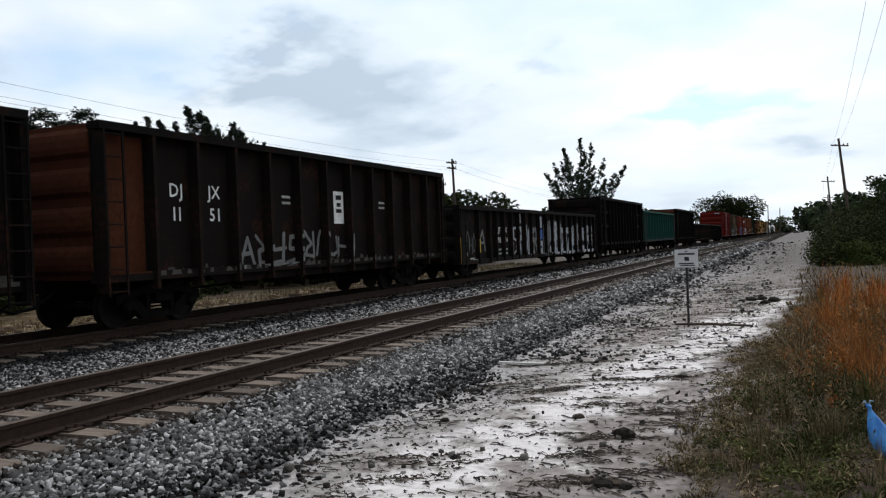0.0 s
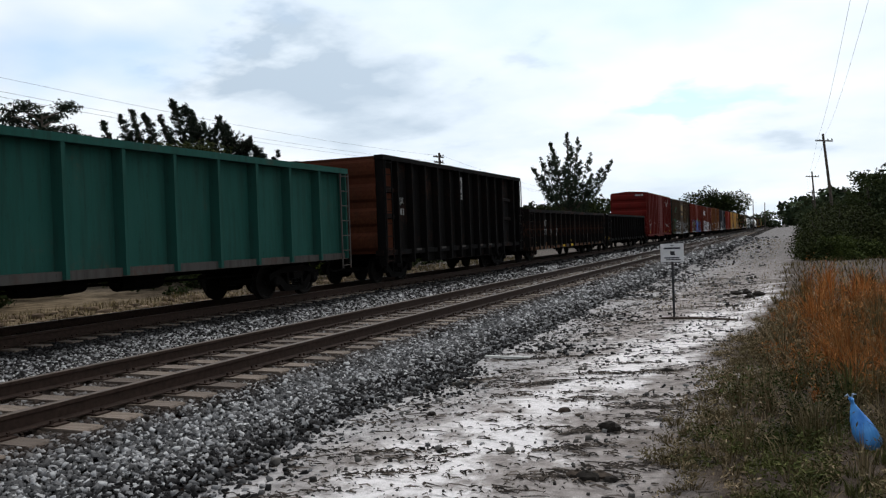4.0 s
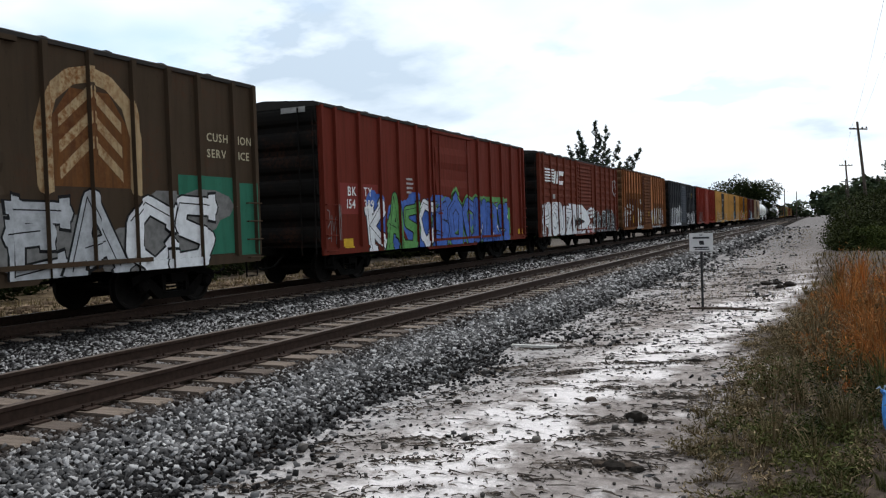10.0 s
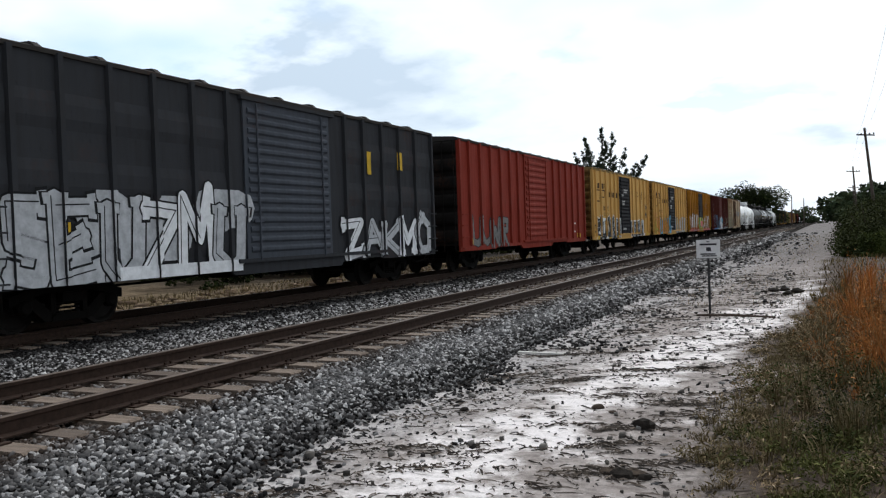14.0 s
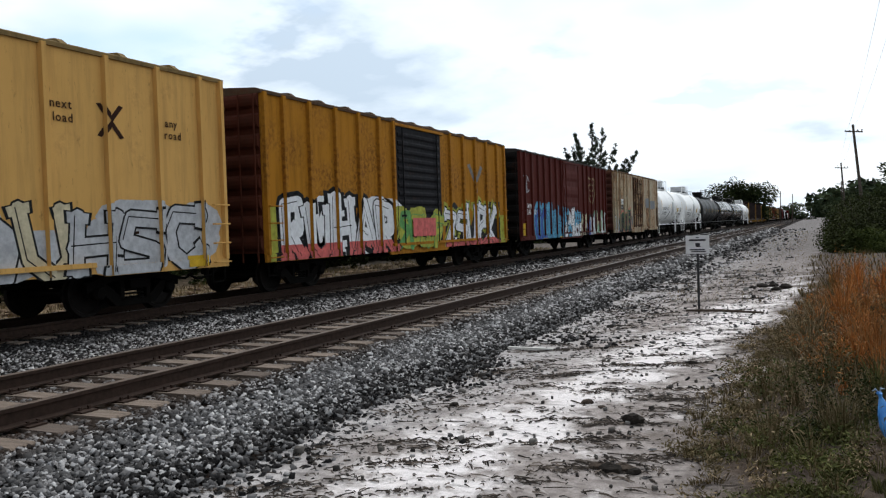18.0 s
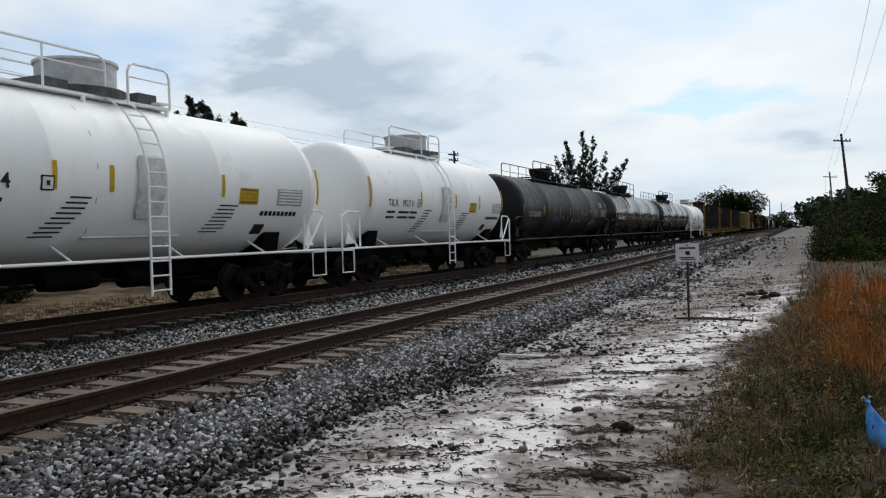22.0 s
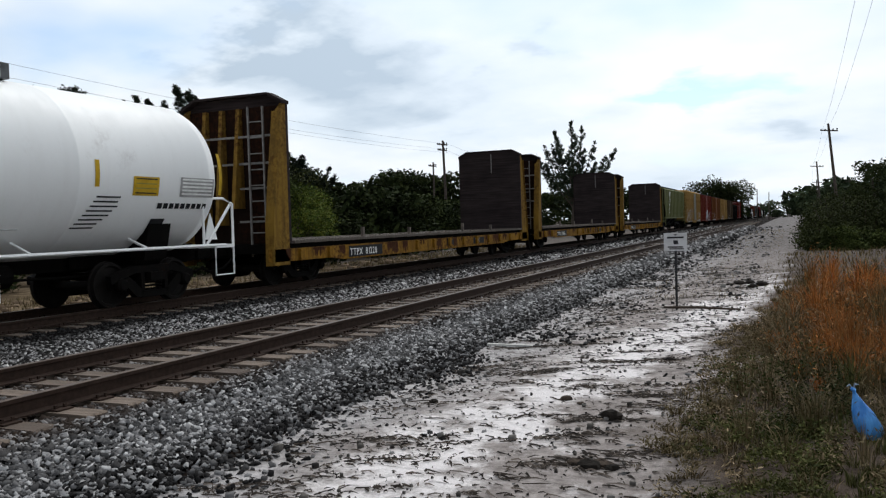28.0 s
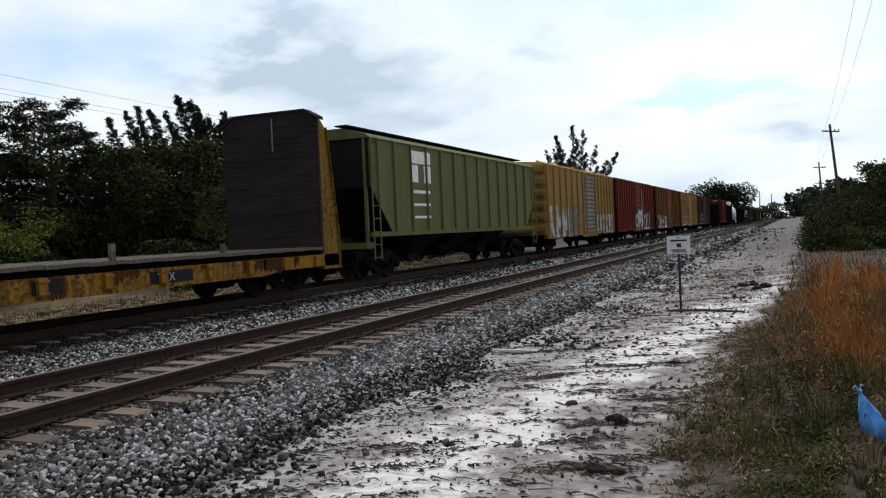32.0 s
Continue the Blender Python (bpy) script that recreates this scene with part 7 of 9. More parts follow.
def tank_cars():
    white = paint("tank_white", (0.93, 0.93, 0.92), 0.06, 0.02, 0.4, fade=0.05, dirt_colour=(0.50, 0.47, 0.43), gloss=0.25, chips=0.06)
    black = paint("tank_black", (0.011, 0.011, 0.012), 0.10, 0.0, 0.45, dirt_colour=(0.03, 0.027, 0.024), gloss=0.2, chips=0.0)
    glossy = plain("tank_gloss_black", (0.007, 0.007, 0.008), 0.20, 0, 0.25, 0.8, 0.02)
    glossy.node_tree.nodes["Principled BSDF"].inputs["Specular IOR Level"].default_value = 0.5
    pale_dome = plain("pale_dome", (0.60, 0.61, 0.62), 0.5, 0, 0.15)
    for s, L, name, ends, dome, deck, step in ((341.2, 13.2, 0, (0.7, 13.1), 6.8, (4.0, 8.4), 7.0), (355.2, 13.6, 1, (0.85, 12.85), 6.9, (4.1, 7.95), 6.75), (430.05, 12.9, 2, (0.55, 12.7), 6.72, (5.0, 7.8), 6.64)):
        R, zc = 1.56, 2.50 if name == 2 else 2.58
        car = tank_car(s, L, white, R, zc, white, "white tank car with yellow hazard placards", UNDER, fittings=pale_dome, dome=dome, deck=deck, steps=step, ends=ends, dome_radius=0.52 if name == 2 else 0.72)
        add(car)
        tank_marks(car, L, R, zc, name, step)
    R, zc = 1.5, 2.5
    pale_print = GRAFFITI["dim"]
    for s, L, text, ends, dome, deck, step, marks in (
            (369.6, 18.6, ("CSTX", "54899"), (0.4, 17.9), 8.6, (4.7, 13.9), 8.1, (0.94, 4.03, 5.88, 6.92, 8.8, 10.34, 11.44, 12.43, 14.26, 14.73)),
            (388.9, 19.8, ("TILX", "306185"), (0.7, 19.5), 9.85, (2.8, 11.3), 5.3, (1.18, 4.41, 7.24, 10.03, 12.78, 15.69)),
            (409.6, 19.9, ("TILX", "306"), (0.5, 19.4), 9.85, (2.8, 11.3), 5.3, (1.0, 4.4, 7.2, 10.0, 12.8, 15.7))):
        matt = s < 380
        car = tank_car(s, L, black if matt else glossy, R, zc, black, "long black tank car with faint graffiti" if matt else "long glossy black tank car", UNDER, long=True, dome=dome, deck=deck, steps=step, ends=ends, split=not matt)
        add(car)
        for i, y in enumerate(marks):
            wrap(car, R, zc, "reflector", YELLOW if i % 2 or not matt else STALE_YELLOW, y, y + 0.09, -11, 4)
        wrap(car, R, zc, "reflector", YELLOW, ends[1] - 0.52, ends[1] - 0.44, -14, 20)
        for txt, y in zip(text, (1.72, 2.62) if matt else (1.9, 2.88)):
            writing(car, txt, y, 2.08, 0.24, math.sqrt(R * R - 0.3 ** 2) + 0.005, GREYWHITE if matt else WHITE)
        for k in range(3):
            wrap(car, R, zc, "small_print", pale_print, 1.8, 3.3 - 0.2 * k, -27 - 3 * k, -26 - 3 * k)
            wrap(car, R, zc, "small_print", pale_print, L - 4.2, L - 3.2, -5 - 4 * k, -3.5 - 4 * k)
        if not matt:
            wrap(car, R, zc, "placard_frame", GREYWHITE, 4.62, 4.95, -18, -6)
            wrap(car, R, zc, "placard_frame", BLACK, 4.66, 4.91, -16.5, -7.5, 0.011)
            wrap(car, R, zc, "data_table", pale_print, L - 1.75, L - 0.95, -8, 6, label="faded grey data table")
            wrap(car, R, zc, "placard_frame", pale_print, L - 4.1, L - 3.3, -12, -11)
            wrap(car, R, zc, "placard_frame", pale_print, L - 4.1, L - 4.02, -12, 0)
        else:
            for y0, y1, t0, t1 in ((15.6, 16.4, 8, 20), (15.9, 17.0, -12, 4), (13.4, 14.0, -32, -22), (14.1, 14.6, -27, -19), (13.2, 13.7, -4, 1)):
                wrap(car, R, zc, "data_table", pale_print, y0, y1, t0, t1, label="faded grey paint-out panel")
            rng = random.Random(4)
            g = Geo()
            for y, n, z0, h in ((6.1, 4, 1.85, 0.35), (9.4, 3, 1.85, 0.3), (11.1, 3, 1.9, 0.5)):
                for k in range(n):
                    pts = [(y + 0.68 * k + rng.uniform(-0.1, 0.4), z0 + rng.uniform(0, h)) for q in range(5)]
                    for q in stroke(pts, 0.022):
                        g.face([(math.sqrt(max(0.1, (R + 0.012) ** 2 - (zz - zc) ** 2)), yy, zz) for yy, zz in q])
            part("graffiti_outline", g, GRAFFITI["grey"], car, "thin chalk-like scrawl")["kind"] = "stuff"
    return white, black


def tank_marks(car, L, R, zc, k, step):
    texts = (("OLNX", "718124"), ("TILX", "192711"), ("OLNX", "718103"))[k]
    mat = plain("black_lettering", (0.02, 0.02, 0.022), 0.6)
    y1, y2 = ((1.95, 3.0), (2.5, 3.4), (1.83, 2.88))[k]
    x = math.sqrt(R * R - 0.3 ** 2) + 0.006
    writing(car, texts[0], y1, zc - 0.31, 0.25 if k != 1 else 0.2, x, mat)
    writing(car, texts[1], y2, zc - 0.31, 0.25 if k != 1 else 0.2, x, mat)
    for i in range(2):
        for y, n in ((y1, 3), (y1 + 0.75, 4), (y1 + 1.5, 3)):
            wrap(car, R, zc, "small_print", mat, y, y + 0.17 * n, -19.5 - 6 * i, -17 - 6 * i)
    d = (0.45, 0.3, 0.0)[k]
    rng = random.Random(k)
    for i in range(9):
        lean = 0.07 * i
        wrap(car, R, zc, "small_print", mat, 4.75 - lean + d, 5.3 - lean + d - rng.uniform(0, 0.12), -16 - 3.4 * i, -14.8 - 3.4 * i)
    wrap(car, R, zc, "placard_frame", mat, 4.16 + d, 4.42 + d, -12, -3)
    wrap(car, R, zc, "placard_frame", WHITE, 4.19 + d, 4.39 + d, -11, -4, 0.011)
    wrap(car, R, zc, "placard_frame", mat, 4.26 + d, 4.33 + d, -9, -6, 0.014)
    for i in range(8):
        lean = 0.05 * i
        wrap(car, R, zc, "small_print", mat, (9.0, 8.2, 9.05)[k] - lean, (9.7, 8.9, 9.7)[k] - lean - rng.uniform(0, 0.15), -18 - 3.2 * i, -16.9 - 3.2 * i)
    h0 = (9.61, 8.87, 9.88)[k]
    wrap(car, R, zc, "hazard_panel", YELLOW, h0, h0 + 0.66, -16, -3, label="yellow hazard panel")
    for i in range(4):
        wrap(car, R, zc, "hazard_print", mat if i in (0, 3) else STALE_YELLOW, h0 + 0.06, h0 + 0.6, -14.5 + 3.2 * i, -13.7 + 3.2 * i, 0.012)
    t0 = (10.99, 11.23, 11.13)[k]
    wrap(car, R, zc, "white_table", GREYWHITE, t0, t0 + 1.0, -16, -2)
    for i in range(5):
        wrap(car, R, zc, "table_line", WHITE, t0 + 0.05, t0 + 0.95, -14.5 + 2.6 * i, -13.2 + 2.6 * i, 0.012)
    for i in range(9):
        wrap(car, R, zc, "small_print", mat, t0 - 0.55 + 0.16 * i, t0 - 0.43 + 0.16 * i, -25, -21)
    wrap(car, R, zc, "diamond", mat, t0 - 0.6, t0 - 0.22, -43, -33)
    for y in ((4.82, 6.02, 9.02), (4.7, 7.54, 9.81), (4.01, 5.48, 8.98))[k]:
        wrap(car, R, zc, "reflector", YELLOW, y, y + 0.10, -11, 6)
    for y in ((1.3, 12.62), (1.39, 12.3), (1.08, 12.3))[k]:
        wrap(car, R, zc, "reflector", YELLOW, y, y + 0.09, -14, 18)
    for y in (2.9, 5.3 + d):
        wrap(car, R, zc, "seam_line", GREYWHITE, y, y + 0.015, -60, 70)
    # the guard plate behind the ladder and the thin pipe below it
    g = Geo()
    n = 8
    for i in range(n + 1):
        t = radians(-28 + 42 * i / n)
        for r in (R + 0.01, R + 0.06):
            w = 0.33 * (1.0 if 0 < i < n else 0.8)
            g.v += [(r * math.cos(t), step - w, zc + r * math.sin(t)), (r * math.cos(t), step + w, zc + r * math.sin(t))]
    for i in range(n):
        a, b = 4 * i, 4 * i + 4
        g.f += [(a + 2, a + 3, b + 3, b + 2), (a, a + 2, b + 2, b), (a + 1, a + 3, b + 3, b + 1)]
    g.f += [(0, 1, 3, 2), (4 * n, 4 * n + 1, 4 * n + 3, 4 * n + 2)]
    part("guard_plate", g, STEP_GREY, car, "pale grey guard plate behind the ladder", True)
    xx = math.sqrt((R + 0.04) ** 2 - 1.08 ** 2)
    part("pipe", Geo().tube([(xx, step - 1.3, 1.5), (xx, step + 1.05, 1.5)], 0.02, 6), STEP_GREY, car)


def flat_cars():
    yellow = paint("flat_car_yellow", (0.42, 0.215, 0.03), 0.75, 0.62, 0.7, (0.085, 0.032, 0.018))
    boards = grain("bulkhead_plywood", (0.015, 0.011, 0.0115), (0.050, 0.038, 0.037))
    deck = plain("grey_deck_wood", (0.12, 0.10, 0.085), 0.9, 0, 0.4, 5.0)
    post = paint("post_yellow", (0.33, 0.19, 0.035), 0.6, 0.5, 0.75, (0.075, 0.028, 0.014))
    scab = paint("rust_scab", (0.10, 0.040, 0.020), 0.5, 0.5, 0.85, (0.05, 0.02, 0.012))
    # rust brown, darkened further by the outer face's shade put into the colour
    sheet = paint("bulkhead_rust_shaded", (0.020, 0.011, 0.008), 0.5, 0.4, 0.85, (0.09, 0.032, 0.014))
    rail = plain("galvanised_rail", (0.20, 0.19, 0.18), 0.7, 0, 0.3)
    for s, text in ((444.3, ("TTPX", "81228")), (466.2, ("TTPX", "80046")), (488.1, ("TTPX", "80078"))):
        car, side = bulkhead_flat(s, 20.2, yellow, boards, deck, sheet, rail, post, "empty yellow bulkhead flat car with wooden deck and rust stains")
        add(car)
        patch(car, side, "number_board", BLACK, [(3.6, 5.6, 0.56, 0.86), (13.2, 14.4, 0.6, 0.84), (10.6, 11.2, 0.62, 0.86)], 0.004, "black number board")
        writing(car, text[0], 3.66, 0.61, 0.19, 1.455)
        writing(car, text[1], 4.55, 0.61, 0.19, 1.455)
        rng = random.Random(int(s))
        for k in range(15):
            y = 0.7 + 18.8 * k / 15 + rng.uniform(-0.3, 0.3)
            if 3.2 < y < 5.7 or 12.8 < y < 14.5:
                continue
            w, low = rng.uniform(0.2, 0.9), rng.uniform(0.56, 0.82)
            m = 7
            for q in range(m):
                ya, yb = y + w * q / m, y + w * (q + 1) / m + 0.005
                d1 = low + rng.uniform(-0.08, 0.10)
                patch(car, side, "rust_run", scab, [[(ya, 0.895), (ya + 0.01, d1 + 0.03), ((ya + yb) / 2, d1 - 0.03), (yb, d1 + 0.04), (yb, 0.895)]], 0.003)
        writing(car, "TTX", 13.4, 0.65, 0.16, 1.455, GREYWHITE)
    return yellow


def tail(kinds):
    """The wagons that stay far off, then the dim end of the train."""
    lime = paint("hopper_green", (0.17, 0.18, 0.075), 0.25, 0.1, 0.6)
    # near-black paint that carries the shade of the end sheets and chutes
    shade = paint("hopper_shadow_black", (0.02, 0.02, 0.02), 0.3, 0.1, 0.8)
    car, side, ys, P = covered_hopper(509.9, 16.6, lime, shade, "pale green covered hopper with white emblem and steel ribs")
    add(car)
    patch(car, side, "emblem", WHITE, [(2.9, 4.5, 3.55, 3.95), (2.9, 3.5, 2.95, 3.5), (3.95, 4.5, 2.95, 3.5), (2.95, 4.4, 2.6, 2.7), (2.95, 4.4, 2.2, 2.28), (2.95, 4.4, 1.8, 1.88)], label="white emblem as plain shapes")
    yellow, oxide, brown, roof_grey, dark_end, ochre = kinds
    aged = paint("aged_yellow", (0.42, 0.26, 0.085), 0.5, 0.3, 0.7)
    car, side, ys, P = boxcar(528.3, 16.2, aged, end=aged, door=paint("striped_door", (0.30, 0.28, 0.22), 0.5, 0.3, 0.7), door_at=(0.48, 0.66), door_ribs=13, n_ribs=6, label="yellow boxcar with a ribbed grey door", roof=yellow)
    add(car)
    graffiti(car, side, 0.6, 6.5, 0.8, 2.4, ["white", "grey", "dim"], 121, 5, "black", weight=0.26)
    graffiti(car, side, 11.0, 15.5, 0.8, 1.9, ["white", "grey"], 122, 4, "black", weight=0.26)
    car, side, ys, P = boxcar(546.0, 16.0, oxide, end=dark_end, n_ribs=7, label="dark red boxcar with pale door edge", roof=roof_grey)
    add(car)
    graffiti(car, side, 6.5, 14.0, 0.8, 2.2, ["grey", "white"], 123, 5, "black")
    patch(car, side, "primer", GREYWHITE, [(9.9, 10.6, 1.0, 4.0)])
    for s, body, tag in ((564.0, ochre, "rusty brown boxcar"), (582.0, aged, "yellow boxcar in the distance"), (600.0, brown, "brown boxcar in the distance")):
        car, side, ys, P = boxcar(s, 16.0, body, end=dark_end, n_ribs=6, label=tag + " with graffiti", roof=roof_grey)
        add(car)
        graffiti(car, side, 1.0, 6.0, 0.8, 2.0, ["grey", "white"], int(s), 4, "black")
    src = [CARS[3], CARS[8], CARS[5], CARS[21], CARS[3], CARS[1], CARS[22], CARS[8], CARS[13], CARS[3]]
    s = 618.0
    for k in range(16):
        o = src[k % len(src)]
        L = max(c.matrix_basis.translation.y for c in o.children if c.name.startswith("coupler"))
        CARS.append(copy_thing(o, pose(FAR_X, s, 0)))
        for w in CARS[-1].children_recursive:
            if w.name.startswith("wheelset"):
                AXLES["front" if w.location.y < 0 else "back"].append(w)
        s += L + 2.0


open_wagons()
KINDS = boxcars()
tank_cars()
flat_cars()
tail(KINDS)


# ---- trees, scrub and grass ----
LEAF_DARK = by_island("leaf_dark_green", [(0.0, (0.018, 0.026, 0.009)), (0.6, (0.032, 0.044, 0.014)), (1.0, (0.060, 0.070, 0.022))], 0.8, 0.35)
LEAF_DOME = by_island("leaf_olive_green", [(0.0, (0.022, 0.027, 0.009)), (0.6, (0.042, 0.050, 0.016)), (1.0, (0.068, 0.075, 0.025))], 0.8, 0.22)
LEAF_BRIGHT = by_island("leaf_yellow_green", [(0.0, (0.045, 0.075, 0.015)), (0.5, (0.112, 0.150, 0.027)), (1.0, (0.210, 0.225, 0.045))], 0.8, 0.6)
LEAF_PINE = by_island("needle_grey_green", [(0.0, (0.021, 0.033, 0.021)), (0.6, (0.045, 0.063, 0.039)), (1.0, (0.090, 0.105, 0.068))], 0.85, 0.4)
LEAF_SPIRE = by_island("needle_dark_green", [(0.0, (0.008, 0.013, 0.009)), (0.6, (0.022, 0.031, 0.020)), (1.0, (0.055, 0.065, 0.042))], 0.85, 0.4)
# paler leaves for the horizon woods: haze mixed into the colour
LEAF_HAZE = by_island("leaf_far_green", [(0.0, (0.030, 0.045, 0.024)), (0.6, (0.060, 0.083, 0.042)), (1.0, (0.105, 0.120, 0.060))], 0.9, 0.1)
BARK = plain("bark_grey_brown", (0.075, 0.06, 0.048), 0.95, 0, 0.35, 8.0, 0.5)
RUSSET = by_island("grass_russet", [(0.0, (0.150, 0.060, 0.020)), (0.35, (0.40, 0.125, 0.030)), (0.7, (0.58, 0.215, 0.058)), (1.0, (0.52, 0.32, 0.13))], 0.9, 0.9, patch=(0.20, 0.098, 0.036))
LEAF_MID = by_island("leaf_mid_green", [(0.0, (0.030, 0.042, 0.012)), (0.5, (0.056, 0.074, 0.020)), (1.0, (0.100, 0.115, 0.032))], 0.8, 0.6)
RUSSET_DARK = by_island("grass_dull_brown", [(0.0, (0.08, 0.06, 0.03)), (0.6, (0.20, 0.15, 0.07)), (1.0, (0.34, 0.26, 0.13))], 0.9, 0.5)
WEED = by_island("grass_olive", [(0.0, (0.055, 0.042, 0.024)), (0.4, (0.135, 0.105, 0.056)), (0.8, (0.28, 0.20, 0.118)), (1.0, (0.52, 0.40, 0.26))], 0.9, 1.3, patch=(0.125, 0.100, 0.050))
WEED_GREEN = by_island("weed_green", [(0.0, (0.045, 0.050, 0.018)), (0.5, (0.105, 0.112, 0.036)), (1.0, (0.22, 0.21, 0.08))], 0.85, 1.2)
STRAW = by_island("dry_stalk", [(0.0, (0.20, 0.15, 0.08)), (1.0, (0.42, 0.34, 0.22))], 0.9)


def leaf_quads(p, size, rng, droop=0.0, stretch=1.5):
    """A small bent-diamond leaf at each point."""
    n = len(p)
    d = rng.normal(size=(n, 3))
    d[:, 2] = d[:, 2] * 0.6 - droop
    d /= np.linalg.norm(d, axis=1)[:, None]
    e = np.cross(d, rng.normal(size=(n, 3)))
    e /= np.linalg.norm(e, axis=1)[:, None] + 1e-9
    s = (size * rng.uniform(0.55, 1.3, n))[:, None]
    v = np.stack([p - d * s * stretch / 2, p + e * s * 0.36, p + d * s * stretch / 2, p - e * s * 0.36], 1)
    return v.reshape(-1, 3), np.arange(4 * n).reshape(-1, 4)


def blob_points(blobs, n, rng, hollow=0.55):
    """Points in the outer shell of soft clumps (x, y, z, rx, ry, rz), uneven."""
    w = np.array([(b[3] * b[4] * b[5]) ** 0.67 for b in blobs])
    pick = rng.choice(len(blobs), n, p=w / w.sum())
    b = np.array(blobs)[pick]
    d = rng.normal(size=(n, 3))
    d /= np.linalg.norm(d, axis=1)[:, None]
    r = hollow + (1 - hollow) * rng.random(n) ** 0.6
    wob = 1 + 0.22 * np.sin(d[:, 0] * 7 + pick) * np.cos(d[:, 2] * 6 + pick * 2.0)
    return b[:, :3] + d * (r * wob)[:, None] * b[:, 3:]


def crown(name, parent, blobs, n, size, material, seed, droop=0.0, stretch=1.5, hollow=0.5):
    rng = np.random.default_rng(seed)
    v, q = leaf_quads(blob_points(blobs, n, rng, hollow), size, rng, droop, stretch)
    ob = part(name, arrays_mesh(name, v, q, material), None, parent)
    ob["kind"] = "stuff"
    return ob


def broad_tree(x, y, h, r, seed, leaf, label, n=9000, size=0.2, base=-0.5, low=0.12):
    """A spreading tree: tapered trunk, forking limbs, crown in many uneven clumps."""
    rng = random.Random(seed)
    t = thing("tree", label, "tree", (x, y, base))
    part("trunk", Geo().tube([(0, 0, -0.1), (rng.uniform(-.1, .1), 0.05, h * 0.18), (rng.uniform(-.3, .3), rng.uniform(-.3, .3), h * 0.45), (rng.uniform(-.4, .4), rng.uniform(-.3, .3), h * 0.8)], [0.04 * h * 0.7, 0.028 * h * 0.7, 0.02 * h * 0.7, 0.008 * h], 8), BARK, t)
    blobs = []
    for i in range(9):
        a = 2 * math.pi * i / 9 + rng.uniform(-0.3, 0.3)
        rr = r * rng.uniform(0.45, 0.95)
        z = h * rng.uniform(0.35, 0.82)
        end = (rr * math.cos(a), rr * math.sin(a), z)
        part("limb", Geo().tube([(0, 0, h * 0.22), (end[0] * 0.45, end[1] * 0.45, z * 0.62), end], [0.012 * h, 0.008 * h, 0.003 * h], 5), BARK, t)
        for k in range(4):
            b = r * rng.uniform(0.22, 0.45)
            blobs.append((end[0] + rng.uniform(-.3, .3) * r, end[1] + rng.uniform(-.3, .3) * r, min(h - b * 0.6, max(low * h + b, end[2] + rng.uniform(-.22, .2) * h)), b, b, b * rng.uniform(0.55, 0.85)))
    for k in range(5):
        b = r * rng.uniform(0.25, 0.4)
        blobs.append((rng.uniform(-.4, .4) * r, rng.uniform(-.4, .4) * r, h - b * 0.75, b, b, b * 0.7))
    for k in range(6):
        b = r * rng.uniform(0.3, 0.45)
        blobs.append((rng.uniform(-.6, .6) * r, rng.uniform(-.6, .6) * r, h * rng.uniform(0.2, 0.5), b, b, b * 0.8))
    crown("crown", t, blobs, n, size, leaf, seed)
    return t


def plume(root, tip, n, width, rng, rise=(-0.1, 0.8)):
    """Points on fine sprays that leave a stem, long below and short near the tip."""
    root, tip = np.array(root, float), np.array(tip, float)
    sprays = max(12, n // 40)
    f = rng.random(sprays) ** 0.85
    a = rng.uniform(0, 2 * np.pi, sprays)
    reach = width * (1.12 - f) * rng.uniform(0.25, 1.5, sprays) + 0.05
    out = np.stack([np.cos(a) * reach, np.sin(a) * reach, reach * rng.uniform(*rise, sprays)], 1)
    pick = rng.integers(0, sprays, n)
    along = rng.random(n)[:, None] ** 0.6
    return root + (tip - root) * f[pick][:, None] + out[pick] * along + rng.normal(size=(n, 3)) * 0.06


def spire_tree(x, y, h, seed, label, n=1500, size=0.17, base=-0.5, width=0.9, bare=0.25):
    """A slender feathery tree with drooping tufts."""
    rng = random.Random(seed)
    lean = rng.uniform(1.2, 2.6)
    t = thing("tree", label, "tree", (x + 1.2 + lean, y, base), "feathery spire trees")
    part("trunk", Geo().tube([(0, 0, 0), (-lean * 0.06, 0, h * 0.5), (-lean * 0.4, 0, h * 0.78), (-lean, 0, h * 0.98)], [0.16, 0.12, 0.07, 0.015], 6), BARK, t)
    r = np.random.default_rng(seed)
    fork = (rng.uniform(0.3, 0.9), rng.uniform(-0.5, 0.5), h * rng.uniform(0.80, 0.88))
    clouds = [plume((0, 0, h * bare), (-lean * 0.4, 0, h * 0.80), n // 2, width, r, (0.2, 1.0)), plume((-lean * 0.3, 0, h * 0.70), (-lean, 0, h - 0.3), n // 2, width * 0.75, r, (0.4, 1.3)), plume((0, 0, h * 0.6), fork, n // 5, width * 0.5, r, (0.4, 1.3))]
    v, q = leaf_quads(np.concatenate(clouds), size, r, droop=-0.4, stretch=2.0)
    part("crown", arrays_mesh("crown", v, q, LEAF_SPIRE), None, t)["kind"] = "stuff"


